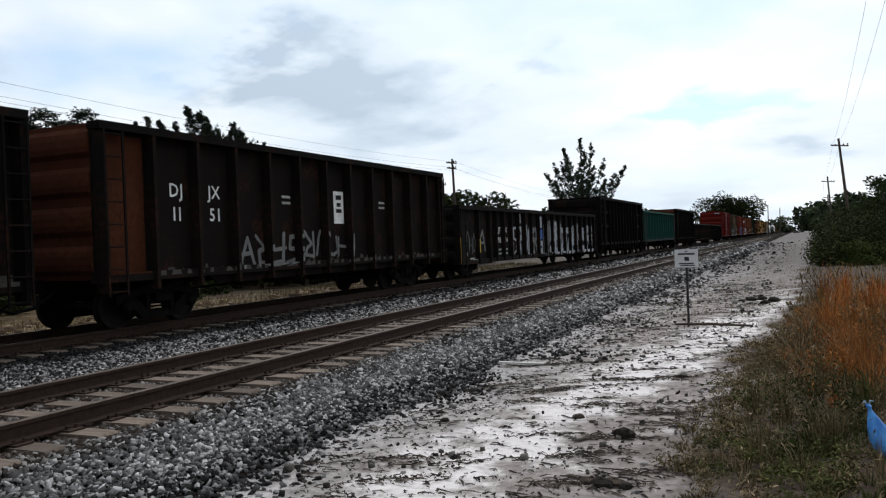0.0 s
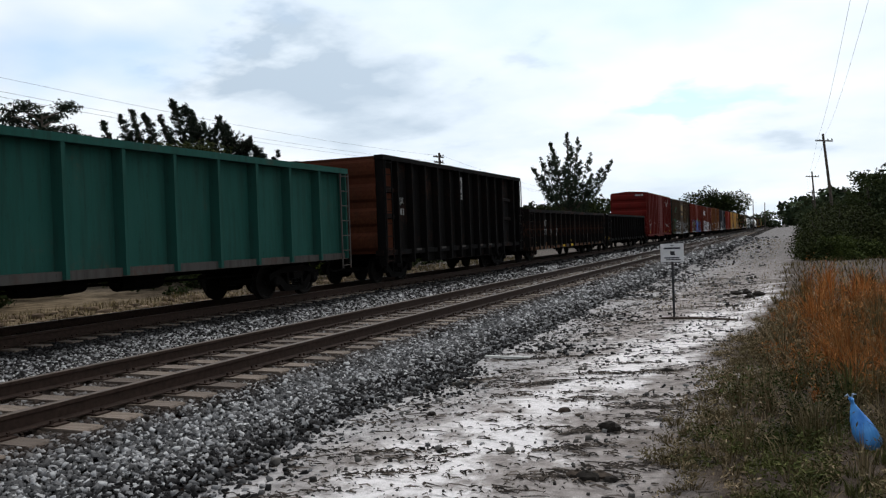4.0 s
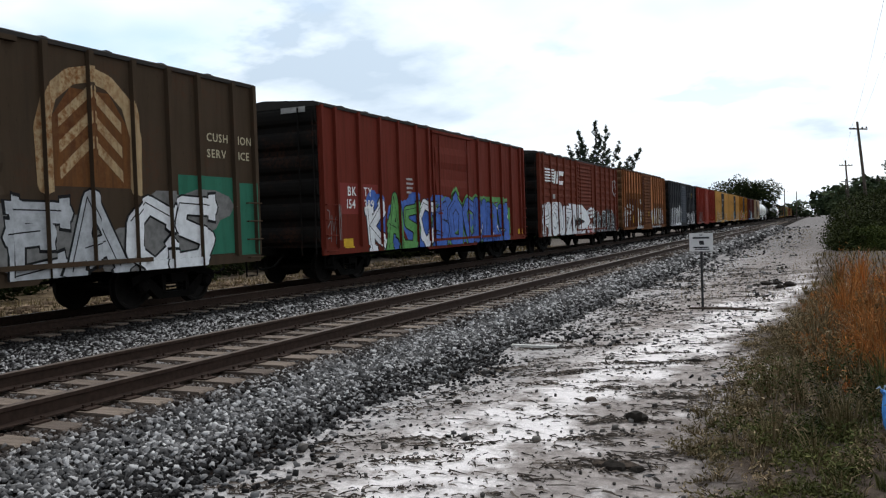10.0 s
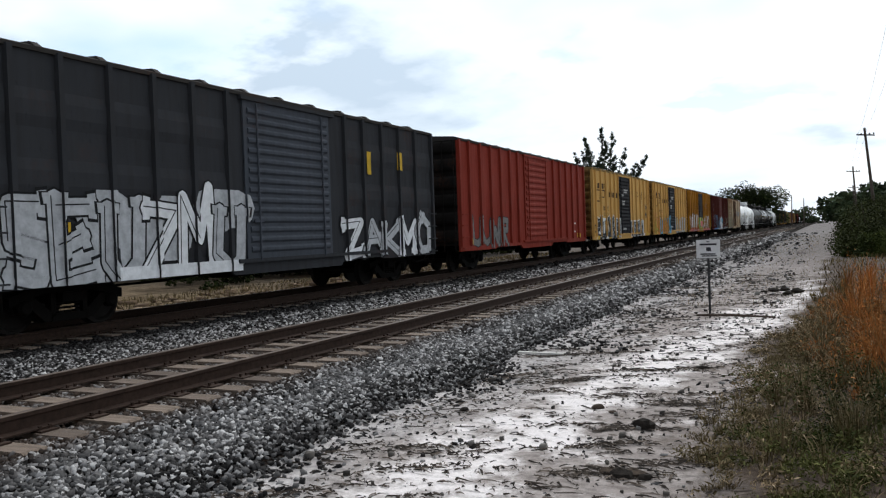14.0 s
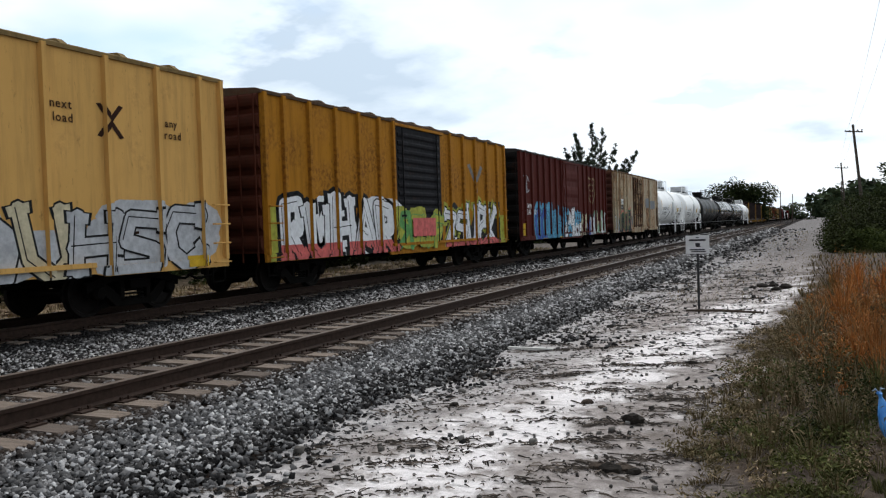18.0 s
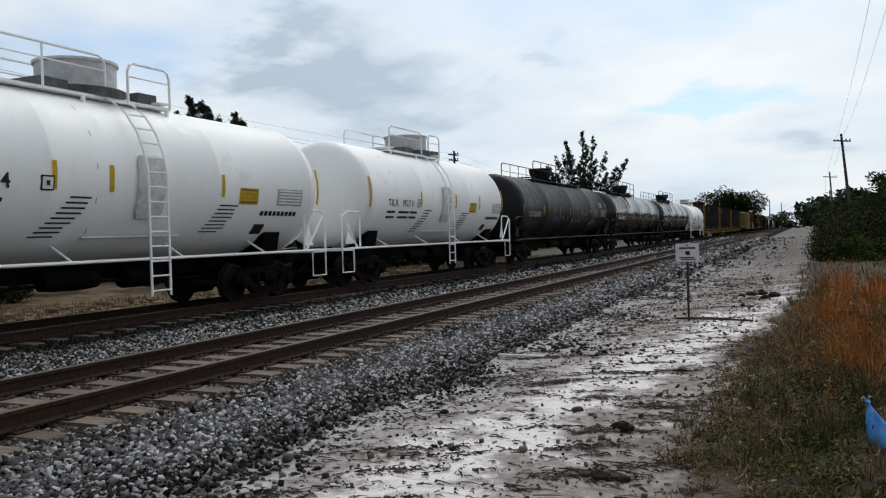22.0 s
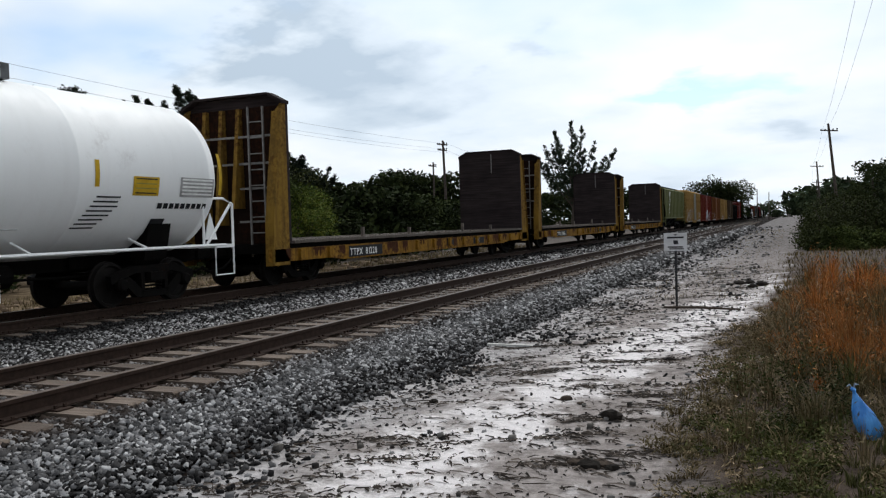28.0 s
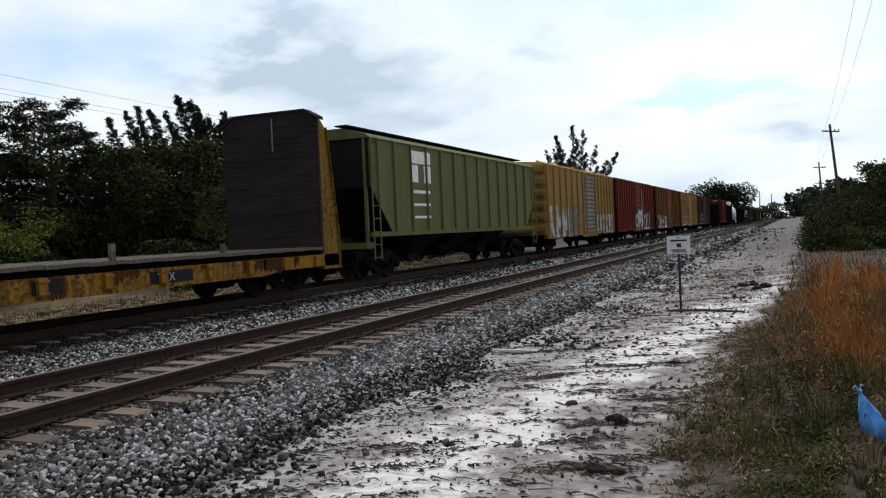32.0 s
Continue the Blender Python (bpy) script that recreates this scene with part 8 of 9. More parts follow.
def tuft_tree():
    """The open casuarina beyond the train: several plumes from one stem, sky between them."""
    t = thing("tree", "tall thin-leaved casuarina tree with separate upright plumes", "tree", (-22.6, 92.2, -0.5))
    clouds = []
    rng = random.Random(8)
    tips = ((-3.6, 10.9, 2), (-2.4, 10.9, 1), (-0.4, 13.6, 2), (0.5, 12.0, 0), (1.6, 12.6, -1), (2.6, 10.9, 1), (3.9, 9.1, 0), (-1.4, 11.6, -1), (4.9, 10.0, 1), (-4.4, 9.8, 1), (-1.9, 12.4, 0), (-3.1, 8.9, 0), (1.0, 10.2, 2), (3.2, 8.4, -2), (0.2, 9.6, -2))
    part("trunk", Geo().tube([(0, 0, 0), (0.1, 0, 3.0), (0.0, 0, 7.0)], [0.3, 0.22, 0.1], 8), BARK, t)
    for x, z, y in tips:
        part("limb", Geo().tube([(0, 0, 2.5 + 0.1 * z), (x * 0.5, y * 0.5, z * 0.62), (x, y, z)], [0.1, 0.06, 0.015], 5), BARK, t)
        r = np.random.default_rng(int(z * 100))
        clouds.append(plume((x * 0.4, y * 0.4, z * 0.42), (x, y, z - 0.3), 2600, 0.95, r, (0.2, 1.2)))
    r = np.random.default_rng(19)
    clouds.append(plume((0, 0, 2.5), (0, 0, 9.0), 3500, 2.4, r))
    v, q = leaf_quads(np.concatenate(clouds), 0.105, r, droop=-0.4, stretch=2.0)
    part("crown", arrays_mesh("crown", v, q, LEAF_PINE), None, t)["kind"] = "stuff"


def pine_tree(x, y, h, seed):
    """A slash pine: bare leaning stem, flat rounded tufts on level limbs, gaps between."""
    rng = random.Random(seed)
    t = thing("tree", "dark pine with rounded tufts and gaps between limbs", "tree", (x, y, -0.5))
    part("trunk", Geo().tube([(0, 0, 0), (0.15, 0, h * 0.4), (0.0, 0, h * 0.95)], [0.2, 0.15, 0.04], 8), BARK, t)
    blobs = []
    for i in range(42):
        f = 0.30 + 0.66 * i / 41
        a = rng.uniform(0, 6.28)
        reach = h * (0.34 if f < 0.75 else 0.26) * rng.uniform(0.55, 1.0) * (1.1 - 0.5 * max(0, f - 0.75) / 0.25)
        end = (reach * math.cos(a), reach * math.sin(a), h * f + rng.uniform(0, 0.4))
        part("limb", Geo().tube([(0, 0, h * f - 0.3), (end[0] * 0.6, end[1] * 0.6, end[2] - 0.15), end], [0.06, 0.04, 0.015], 5), BARK, t)
        for k in range(2):
            b = rng.uniform(0.4, 0.9)
            blobs.append((end[0] * (0.8 + 0.25 * k) + rng.uniform(-.3, .3), end[1] * (0.8 + 0.25 * k) + rng.uniform(-.3, .3), end[2] + rng.uniform(0.0, 0.25), b, b, b * 0.36))
    crown("crown", t, blobs, 16000, 0.10, LEAF_SPIRE, seed, stretch=2.4, hollow=0.1)


def shrub(x, y, rx, ry, h, seed, leaf, label, n=5000, size=0.12, base=-0.4):
    rng = random.Random(seed)
    t = thing("shrub", label, "shrub", (x, y, base), "scrub beside the line")
    blobs = []
    for i in range(16):
        px, py = rng.uniform(-rx, rx) * 0.8, rng.uniform(-ry, ry) * 0.8
        hh = h * rng.uniform(0.45, 1.0) * (1 - 0.35 * (abs(px) / rx) ** 2)
        b = rng.uniform(0.2, 0.36) * h
        blobs.append((px, py, max(b * 0.5, hh - b), b * 1.15, b * 1.15, b))
        blobs.append((px, py, b * 0.6, b * 1.2, b * 1.2, b * 0.9))
        if i % 2 == 0:
            part("stem", Geo().tube([(px * 0.3, py * 0.3, -0.1), (px * 0.7, py * 0.7, hh * 0.5), (px, py, hh * 0.9)], [0.05, 0.035, 0.01], 5), BARK, t)
    crown("crown", t, blobs, n, size, leaf, seed)


def treeline(name, label, spots, n, size, leaf, seed):
    """A far wood: one uneven mass of crowns."""
    rng = random.Random(seed)
    blobs = []
    for x, y, h, w in spots:
        for k in range(14):
            b = rng.uniform(0.18, 0.34) * h
            blobs.append((x + rng.uniform(-w, w), y + rng.uniform(-w, w) * 0.6, -0.5 + min(h - b * 0.7, rng.uniform(0.05, 1.0) * h), b * 1.2, b * 1.2, b * 0.8))
    r = np.random.default_rng(seed)
    v, q = leaf_quads(blob_points(blobs, n, r, 0.4), size, r)
    tagged(new(name, arrays_mesh(name, v, q, leaf)), label, "woods", kind="stuff")


def blades(name, label, x0, x1, y0, y1, n, height, width, material, seed, edge=None, lean=0.35, heads=None, power=1.6):
    """Grass: narrow bent strips; edge(y) gives the left border of the growth."""
    rng = np.random.default_rng(seed)
    y = y0 + (y1 - y0) * rng.random(n) ** power
    lo = np.array([edge(v) for v in y]) if edge else np.full(n, x0)
    x = lo + (x1 - lo) * rng.random(n) ** 1.15
    clump = np.sin(x * 3.1 + seed) * np.cos(y * 2.3) * 0.5 + np.sin(x * 7.7 + y * 5.1) * 0.25
    h = height * rng.uniform(0.5, 1.15, n) * (1 + 0.45 * clump)
    near = np.clip((x - lo) / (0.5 if height < 0.5 else 1.3), 0.3, 1.0)
    h *= near
    z = np.array([ground_height(a, b) for a, b in zip(x, y)]) - 0.02
    a = rng.uniform(0, 2 * np.pi, n)
    side = np.stack([np.cos(a), np.sin(a), np.zeros(n)], 1)
    b = rng.uniform(0, 2 * np.pi, n)
    bend = np.stack([np.cos(b), np.sin(b), np.zeros(n)], 1) * (lean * h * rng.uniform(0.2, 1.3, n))[:, None]
    w = (width * rng.uniform(0.6, 1.4, n) * (1 + y / 22))[:, None]
    root = np.stack([x, y, z], 1)
    up = np.stack([np.zeros(n), np.zeros(n), h], 1)
    mid, tip = root + up * 0.55 + bend * 0.35, root + up + bend
    v = np.stack([root - side * w, root + side * w, mid + side * w * 0.8, mid - side * w * 0.8, tip + side * w * 0.15, tip - side * w * 0.15], 1)
    q = np.array([(0, 1, 2, 3), (3, 2, 4, 5)])
    quads = (np.arange(n)[:, None, None] * 6 + q[None]).reshape(-1, 4)
    ob = tagged(new(name, arrays_mesh(name, v.reshape(-1, 3), quads, material)), label, "grass", kind="stuff")
    if heads:
        k = rng.random(n) < heads
        m = int(k.sum())
        tips = np.repeat(tip[k], 8, 0) + rng.normal(size=(m * 8, 3)) * np.array([0.03, 0.03, 0.08])
        hv, hq = leaf_quads(tips, 0.018, rng, droop=-0.8, stretch=3.2)
        o2 = part("seed_heads", arrays_mesh("seed_heads", hv, hq, material), None, ob)
        o2["kind"] = "stuff"


def tussocks(name, label, material, m, per, x1, y0, y1, height, reach, width, seed, edge, power=1.3, heads=0.0, ragged=0.5, inside=1.1):
    """Grass in separate tufts: the blades of a tuft fan out from one root; tufts differ in height and fullness."""
    rng = np.random.default_rng(seed)
    cy = y0 + (y1 - y0) * rng.random(m) ** power
    lo = np.array([edge(v) for v in cy])
    cx = lo + (x1 - lo) * rng.random(m) ** inside
    big = rng.gamma(4.0, 0.25, m).clip(0.3, 1.7)
    swell = 0.5 + 0.5 * np.sin(cx * 2.1 + seed) * np.cos(cy * 1.3 + 0.5 * seed)
    tall = height * (1 - ragged + ragged * big) * (0.7 + 0.5 * swell) * np.clip((cx - lo) / 0.7, 0.35, 1.0)
    count = np.maximum(4, (per * big).astype(int))
    k = np.repeat(np.arange(m), count)
    n = len(k)
    a = rng.uniform(0, 2 * np.pi, n)
    r = reach * big[k] ** 0.5 * rng.random(n) ** 0.7
    x, y = cx[k] + 0.35 * r * np.cos(a), cy[k] + 0.35 * r * np.sin(a)
    z = np.array([ground_height(p, q) for p, q in zip(x, y)]) - 0.02
    h = tall[k] * rng.uniform(0.35, 1.1, n)
    out = np.stack([np.cos(a), np.sin(a), np.zeros(n)], 1) * (r * rng.uniform(0.5, 1.6, n) * np.minimum(1.0, h / 0.25))[:, None]
    out += rng.normal(size=(n, 3)) * np.array([0.05, 0.05, 0.0]) * h[:, None]
    b = rng.uniform(0, 2 * np.pi, n)
    w = (width * rng.uniform(0.5, 1.5, n) * (1 + y / 22))[:, None]
    side = np.stack([np.cos(b), np.sin(b), np.zeros(n)], 1) * w
    root, up = np.stack([x, y, z], 1), np.stack([np.zeros(n), np.zeros(n), h], 1)
    mid, tip = root + up * 0.62 + out * 0.3, root + up * rng.uniform(0.8, 1.0, n)[:, None] + out
    v = np.stack([root - side * 0.7, root + side * 0.7, mid + side, mid - side, tip + side * 0.15, tip - side * 0.15], 1)
    quads = (np.arange(n)[:, None, None] * 6 + np.array([(0, 1, 2, 3), (3, 2, 4, 5)])[None]).reshape(-1, 4)
    ob = tagged(new(name, arrays_mesh(name, v.reshape(-1, 3), quads, material)), label, "grass", kind="stuff")
    if heads:
        pick = rng.random(n) < heads
        c = int(pick.sum())
        tips = np.repeat(tip[pick], 7, 0) + rng.normal(size=(c * 7, 3)) * np.array([0.022, 0.022, 0.07])
        hv, hq = leaf_quads(tips, 0.017, rng, droop=-0.9, stretch=3.2)
        part("seed_heads", arrays_mesh("seed_heads", hv, hq, material), None, ob)["kind"] = "stuff"


def line(points):
    ys, xs = [p[0] for p in points], [p[1] for p in points]
    return lambda y: float(np.interp(y, ys, xs))


def build_green():
    weed_edge = line([(4.5, -0.6), (5.6, -0.85), (6.5, -1.25), (7.3, -1.3), (9.2, -1.2), (12.2, -1.0), (20.8, -0.55), (40, -0.5)])
    red_edge = line([(7.4, 0.5), (8.0, 0.25), (9.0, 0.0), (11.1, -0.12), (16.5, -0.3), (26, -0.42), (40, -0.5)])
    tussocks("tall_dry_grass", "tall russet dry grass in ragged tufts with feathery seed heads", RUSSET, 370, 44, 5.5, 8.0, 19.5, 0.66, 0.20, 0.0026, 1, red_edge, heads=0.16, ragged=0.6)
    tussocks("brown_grass", "dull brown dead grass between the russet tufts", RUSSET_DARK, 260, 40, 6.0, 7.4, 22, 0.50, 0.17, 0.0028, 6, lambda y: red_edge(y) - 0.15)
    tussocks("olive_tufts", "dark olive grass tufts", WEED_GREEN, 60, 34, 4.0, 6.8, 16, 0.40, 0.18, 0.0032, 9, lambda y: weed_edge(y) + 0.95)
    blades("dry_stalks", "pale dry stalks standing in the grass", 0, 4.5, 7.2, 18, 260, 0.85, 0.003, STRAW, 12, red_edge, 0.35)
    tussocks("low_weeds", "low grey-brown weeds over bare soil", WEED, 560, 42, 3.5, 4.6, 19, 0.15, 0.12, 0.0024, 2, weed_edge, power=1.5, ragged=0.7)
    tussocks("mid_weeds", "knee-high brown weeds gone to seed", WEED, 330, 50, 4.0, 5.8, 17, 0.38, 0.19, 0.0024, 3, lambda y: weed_edge(y) + 0.25, heads=0.10)
    tussocks("green_grass", "short yellow-green grass tufts", WEED_GREEN, 170, 30, 0.95, 4.4, 6.4, 0.09, 0.10, 0.0028, 4, lambda y: -0.75, power=1.0)
    blades("field_grass", "low olive-brown grass of the field behind", 0, 26.0, 20, 80, 15000, 0.22, 0.006, RUSSET_DARK, 14, lambda y: -0.35 if y < 38 else 0.8 + (y - 38) * 0.03, 0.6, power=1.25)
    rng = np.random.default_rng(31)
    spots = [(-0.15, 7.4, 0.0, 0.42, 0.5, 0.26), (0.15, 7.9, 0.0, 0.4, 0.5, 0.3), (-0.5, 7.9, -0.1, 0.35, 0.4, 0.2), (-0.35, 6.6, -0.15, 0.3, 0.3, 0.15), (0.3, 7.0, -0.1, 0.35, 0.3, 0.16), (0.1, 6.2, -0.2, 0.5, 0.3, 0.12)]
    v, q = leaf_quads(blob_points(spots, 1500, rng, 0.1), 0.020, rng)
    tagged(new("leafy_weeds", arrays_mesh("leafy_weeds", v, q, LEAF_MID)), "dark green leafy weeds in the grass", "weeds", kind="stuff")
    blades("verge_stubble", "thin dry stubble on the far verge", -3.6, -0.3, 19, 110, 1800, 0.10, 0.004, WEED, 21, None, 0.9, power=1.7)
    clump = random.Random(77)
    for name, label, mat, m, n, x0, x1, y0, y1, top in (("brown_weeds", "bushy brown weeds gone to seed", WEED, 200, 30000, -1.0, 2.6, 4.9, 14.0, 0.26), ("olive_weeds", "bushy olive-green weeds", WEED_GREEN, 60, 12000, -0.75, 1.5, 4.6, 7.4, 0.20), ("dark_weeds", "dark leafy weeds in the hollow", LEAF_DARK, 22, 3600, -0.2, 1.3, 6.6, 9.0, 0.36), ("rust_weeds", "rust-brown weeds at the foot of the tall grass", RUSSET, 30, 4000, 0.3, 3.0, 7.8, 11.0, 0.4)):
        blobs = []
        for k in range(m):
            y = clump.uniform(y0, y1)
            x = max(weed_edge(y) + 0.1, clump.uniform(x0, x1))
            r = clump.uniform(0.08, 0.24)
            hh = clump.uniform(0.15, 1.0) * top * min(1.0, 0.3 + (x - weed_edge(y)))
            blobs.append((x, y, ground_height(x, y) + hh * 0.45, r, r, hh * 0.6))
        v, q = leaf_quads(blob_points(blobs, n, rng, 0.0), 0.0165, rng, droop=-0.5, stretch=2.6)
        tagged(new(name, arrays_mesh(name, v, q, mat)), label, "weeds", kind="stuff")
    # beyond the train
    pine_tree(-34.4, 30.6, 9.2, 3)
    pine_tree(-38.0, 30.0, 8.2, 4)
    for i, (x, y, h, r) in enumerate(((-31.6, 32.0, 7.2, 3.5), (-29.6, 34.6, 7.5, 3.6), (-27.4, 36.2, 6.4, 2.8), (-34.0, 34.2, 7.1, 3.2), (-31.2, 38.0, 7.7, 3.6), (-28.4, 40.5, 6.7, 3.2), (-37.5, 27.5, 6.2, 3.0), (-40.0, 33.0, 7.0, 3.2))):
        broad_tree(x, y, h, r, 40 + i, LEAF_DOME, "dense dark green broad-leaved tree", 15000, 0.16)
    broad_tree(-23.6, 32.4, 4.9, 2.3, 60, LEAF_MID, "olive-green bushy tree beside the line", 20000, 0.09, low=0.0)
    broad_tree(-21.7, 33.4, 3.9, 1.8, 61, LEAF_BRIGHT, "bright yellow-green bushy tree beside the line", 12000, 0.09, low=0.0)
    broad_tree(-27.2, 21.0, 4.2, 1.9, 62, LEAF_BRIGHT, "yellow-green shrubby tree beyond the train", 12000, 0.085, low=0.0)
    for i, (x, y, z) in enumerate(((-44.3, 43.4, 10.3), (-43.5, 44.1, 10.8), (-43.0, 44.7, 11.2), (-42.4, 45.2, 11.0), (-41.6, 45.9, 10.9), (-41.0, 46.6, 11.9), (-40.4, 46.9, 11.7), (-40.0, 47.4, 11.3), (-39.4, 47.9, 10.4), (-38.6, 48.6, 10.8), (-38.2, 48.9, 10.2), (-37.7, 49.3, 9.6), (-36.9, 49.8, 9.4), (-36.2, 50.3, 8.0), (-35.5, 50.9, 7.8), (-34.7, 51.4, 6.8), (-45.4, 42.0, 9.6), (-33.6, 51.9, 6.0))):
        spire_tree(x, y, z + 0.5, 80 + i, "feathery grey-green spire tree behind the wood", 5200 if i in (5, 6, 9, 10) else 3300, 0.10, width=1.1 if i in (5, 6, 9, 10) else 0.72)
    tuft_tree()
    thicket = [(-40 + 1.9 * (i % 9) + 0.5 * (i // 9), 28 + 1.6 * (i % 9) + 4.5 * (i // 9), 3.6 + 0.9 * ((i * 7) % 4) / 3, 1.9) for i in range(27)]
    treeline("thicket", "dense dark undergrowth below the trees beyond the train", thicket, 34000, 0.34, LEAF_DARK, 27)
    scrub = [(-x - 21, 36 + 5.2 * i, 2.4 + 0.7 * ((i * 7) % 3), 2.6) for i, x in enumerate((1, 3, 2, 4, 3, 5, 4, 6, 5, 7, 6, 8))]
    treeline("scrub_belt", "dark scrub along the far side of the line", scrub, 45000, 0.21, LEAF_DARK, 7)
    brush = [(-22.5 - 1.4 * ((i * 5) % 4), 6 + 2.4 * i, 1.5 + 0.5 * ((i * 7) % 4) / 3, 1.9) for i in range(15)]
    treeline("low_brush", "low dark brush between the line and the trees", brush, 42000, 0.13, LEAF_DARK, 17)
    blades("dry_ground_grass", "dry brown grass beyond the train", -21, -14.8, 4, 60, 9000, 0.2, 0.006, RUSSET_DARK, 18, None, 0.5, power=1.2)
    treeline("far_wood", "far dark wood behind the tracks", [(-59, 93, 9.0, 4), (-56, 95, 8.2, 3), (-52, 97, 7.4, 3), (-49, 98.5, 9.2, 2.2), (-46.8, 99.5, 8.6, 2.2), (-44, 101, 7.9, 2), (-39.6, 102.6, 8.6, 2.4), (-36.4, 104, 6.2, 3), (-33, 108, 5.6, 3), (-30, 115, 6, 4), (-27, 130, 7, 5), (-66, 88, 9, 5), (-26, 150, 6.5, 5), (-25, 175, 7, 6)], 40000, 0.5, LEAF_DARK, 9)
    treeline("canopy_tree", "round spreading tree far beyond the train", [(-19.5, 226, 11.0, 3.2), (-16, 226, 12.2, 3.0), (-13.2, 226, 10.6, 2.6)], 16000, 0.4, LEAF_DARK, 10)
    treeline("horizon_wood", "far hazy woods closing the view down the line", [(-20 + 9 * i, 470 + 12 * (i % 3), 8 + 2.2 * ((i * 5) % 4) / 3, 8) for i in range(12)] + [(4 + 3 * i, 230 - 14 * i, 7.5 + (i % 3), 4) for i in range(7)], 16000, 1.1, LEAF_HAZE, 11)
    for i, (x, y, rx, ry, h, leaf) in enumerate(((2.2, 41.5, 1.5, 2.0, 2.3, LEAF_DOME), (3.3, 43.0, 1.6, 2.2, 3.2, LEAF_DOME), (4.4, 44.5, 1.5, 2.0, 2.7, LEAF_DARK), (2.4, 47.5, 1.6, 2.6, 3.3, LEAF_DOME), (2.7, 55.0, 1.6, 3.0, 3.2, LEAF_DOME), (1.9, 39.4, 1.0, 1.2, 1.3, LEAF_MID), (3.2, 40.0, 1.1, 1.2, 1.1, LEAF_MID), (3.2, 64.0, 2.0, 4.0, 3.4, LEAF_DOME), (3.9, 80.0, 2.4, 6.0, 4.2, LEAF_DARK), (5.0, 110.0, 3.0, 9.0, 5.2, LEAF_DARK))):
        shrub(x, y, rx, ry, h, 200 + i, leaf, "dark green bush at the edge of the verge" if leaf is not LEAF_MID else "low bright green bush", 11000, 0.09)
    broad_tree(5.6, 62.0, 5.2, 2.2, 70, LEAF_DARK, "dark spreading tree behind the bushes", 10000, 0.15)
    broad_tree(8.6, 66.0, 6.0, 2.6, 71, LEAF_DARK, "dark spreading tree behind the bushes", 10000, 0.15)


build_green()


# ---- the sign, poles, wires and litter ----
def build_sign():
    s = thing("warning_sign", "small white notice board on a thin dark steel post", "sign", (-2.07, 16.9, -0.47))
    part("post", Geo().box(-0.022, 0.022, -0.012, 0.012, -0.3, 1.52).box(-0.022, -0.016, 0.01, 0.026, -0.3, 1.5), plain("post_steel", (0.035, 0.035, 0.037), 0.6, 0.3), s)
    b = part("board", Geo().box(-0.225, 0.225, -0.02, -0.013, 1.17, 1.53), plain("board_white", (0.62, 0.62, 0.63), 0.5, 0, 0.1), s, "white painted board")
    ink = plain("sign_ink", (0.03, 0.03, 0.035), 0.6)
    for i, (x0, x1, z0, z1) in enumerate(((-0.16, 0.16, 1.42, 1.455), (-0.04, 0.05, 1.32, 1.38), (-0.03, 0.06, 1.30, 1.325), (-0.15, 0.14, 1.235, 1.26), (-0.12, 0.16, 1.20, 1.22), (-0.03, 0.03, 1.485, 1.50))):
        part("print_bar", Geo().box(x0, x1, -0.0235, -0.0205, z0, z1), ink, b)
    for z in (1.22, 1.48):
        part("bolt", Geo().lathe([(0.0, -0.026), (0.008, -0.026), (0.008, -0.020)], "y", 6, (0.0, 0.0, z)), ink, b)


def utility_pole(x, y, h, lean, arms, seed, thick=0.16, label="leaning dark wooden utility pole with a crossarm"):
    p = thing("utility_pole", label, "utility pole", (x, y, -0.6), "utility poles along the line")
    wood = POLE_WOOD
    top = Vector((lean, 0, h))
    part("pole", Geo().tube([(0, 0, 0), (lean * 0.5, 0, h * 0.5), tuple(top)], [thick, thick * 0.85, thick * 0.65], 10), wood, p)
    for z, w in arms:
        c = top * (z / h)
        arm = part("crossarm", Geo().prism([(c.x - w, z - 0.06 + 0.1), (c.x + w, z - 0.06 - 0.05), (c.x + w, z + 0.06 - 0.05), (c.x - w, z + 0.06 + 0.1)], "y", -0.26, -0.16), wood, p)
        for k in (-0.9, -0.45, 0.45, 0.9):
            part("insulator", Geo().lathe([(0.0, z + 0.05), (0.05, z + 0.05), (0.07, z + 0.13), (0.03, z + 0.2), (0.0, z + 0.2)], "z", 8, (c.x + w * k, -0.21, 0)), WHEEL, arm)
    return p


POLE_WOOD = plain("pole_wood", (0.075, 0.06, 0.05), 0.95, 0, 0.3, 5.0, 0.4)


def wire(points, r, label, group):
    pts = []
    for (a, b) in zip(points, points[1:]):
        a, b = Vector(a), Vector(b)
        for i in range(16):
            f = i / 16
            p = a.lerp(b, f)
            p.z -= 4 * 0.011 * (a - b).length * f * (1 - f)
            pts.append(tuple(p))
    pts.append(points[-1])
    tagged(new("power_line", Geo().tube(pts, r, 5).mesh("power_line", BLACK)), label, "cable", group)


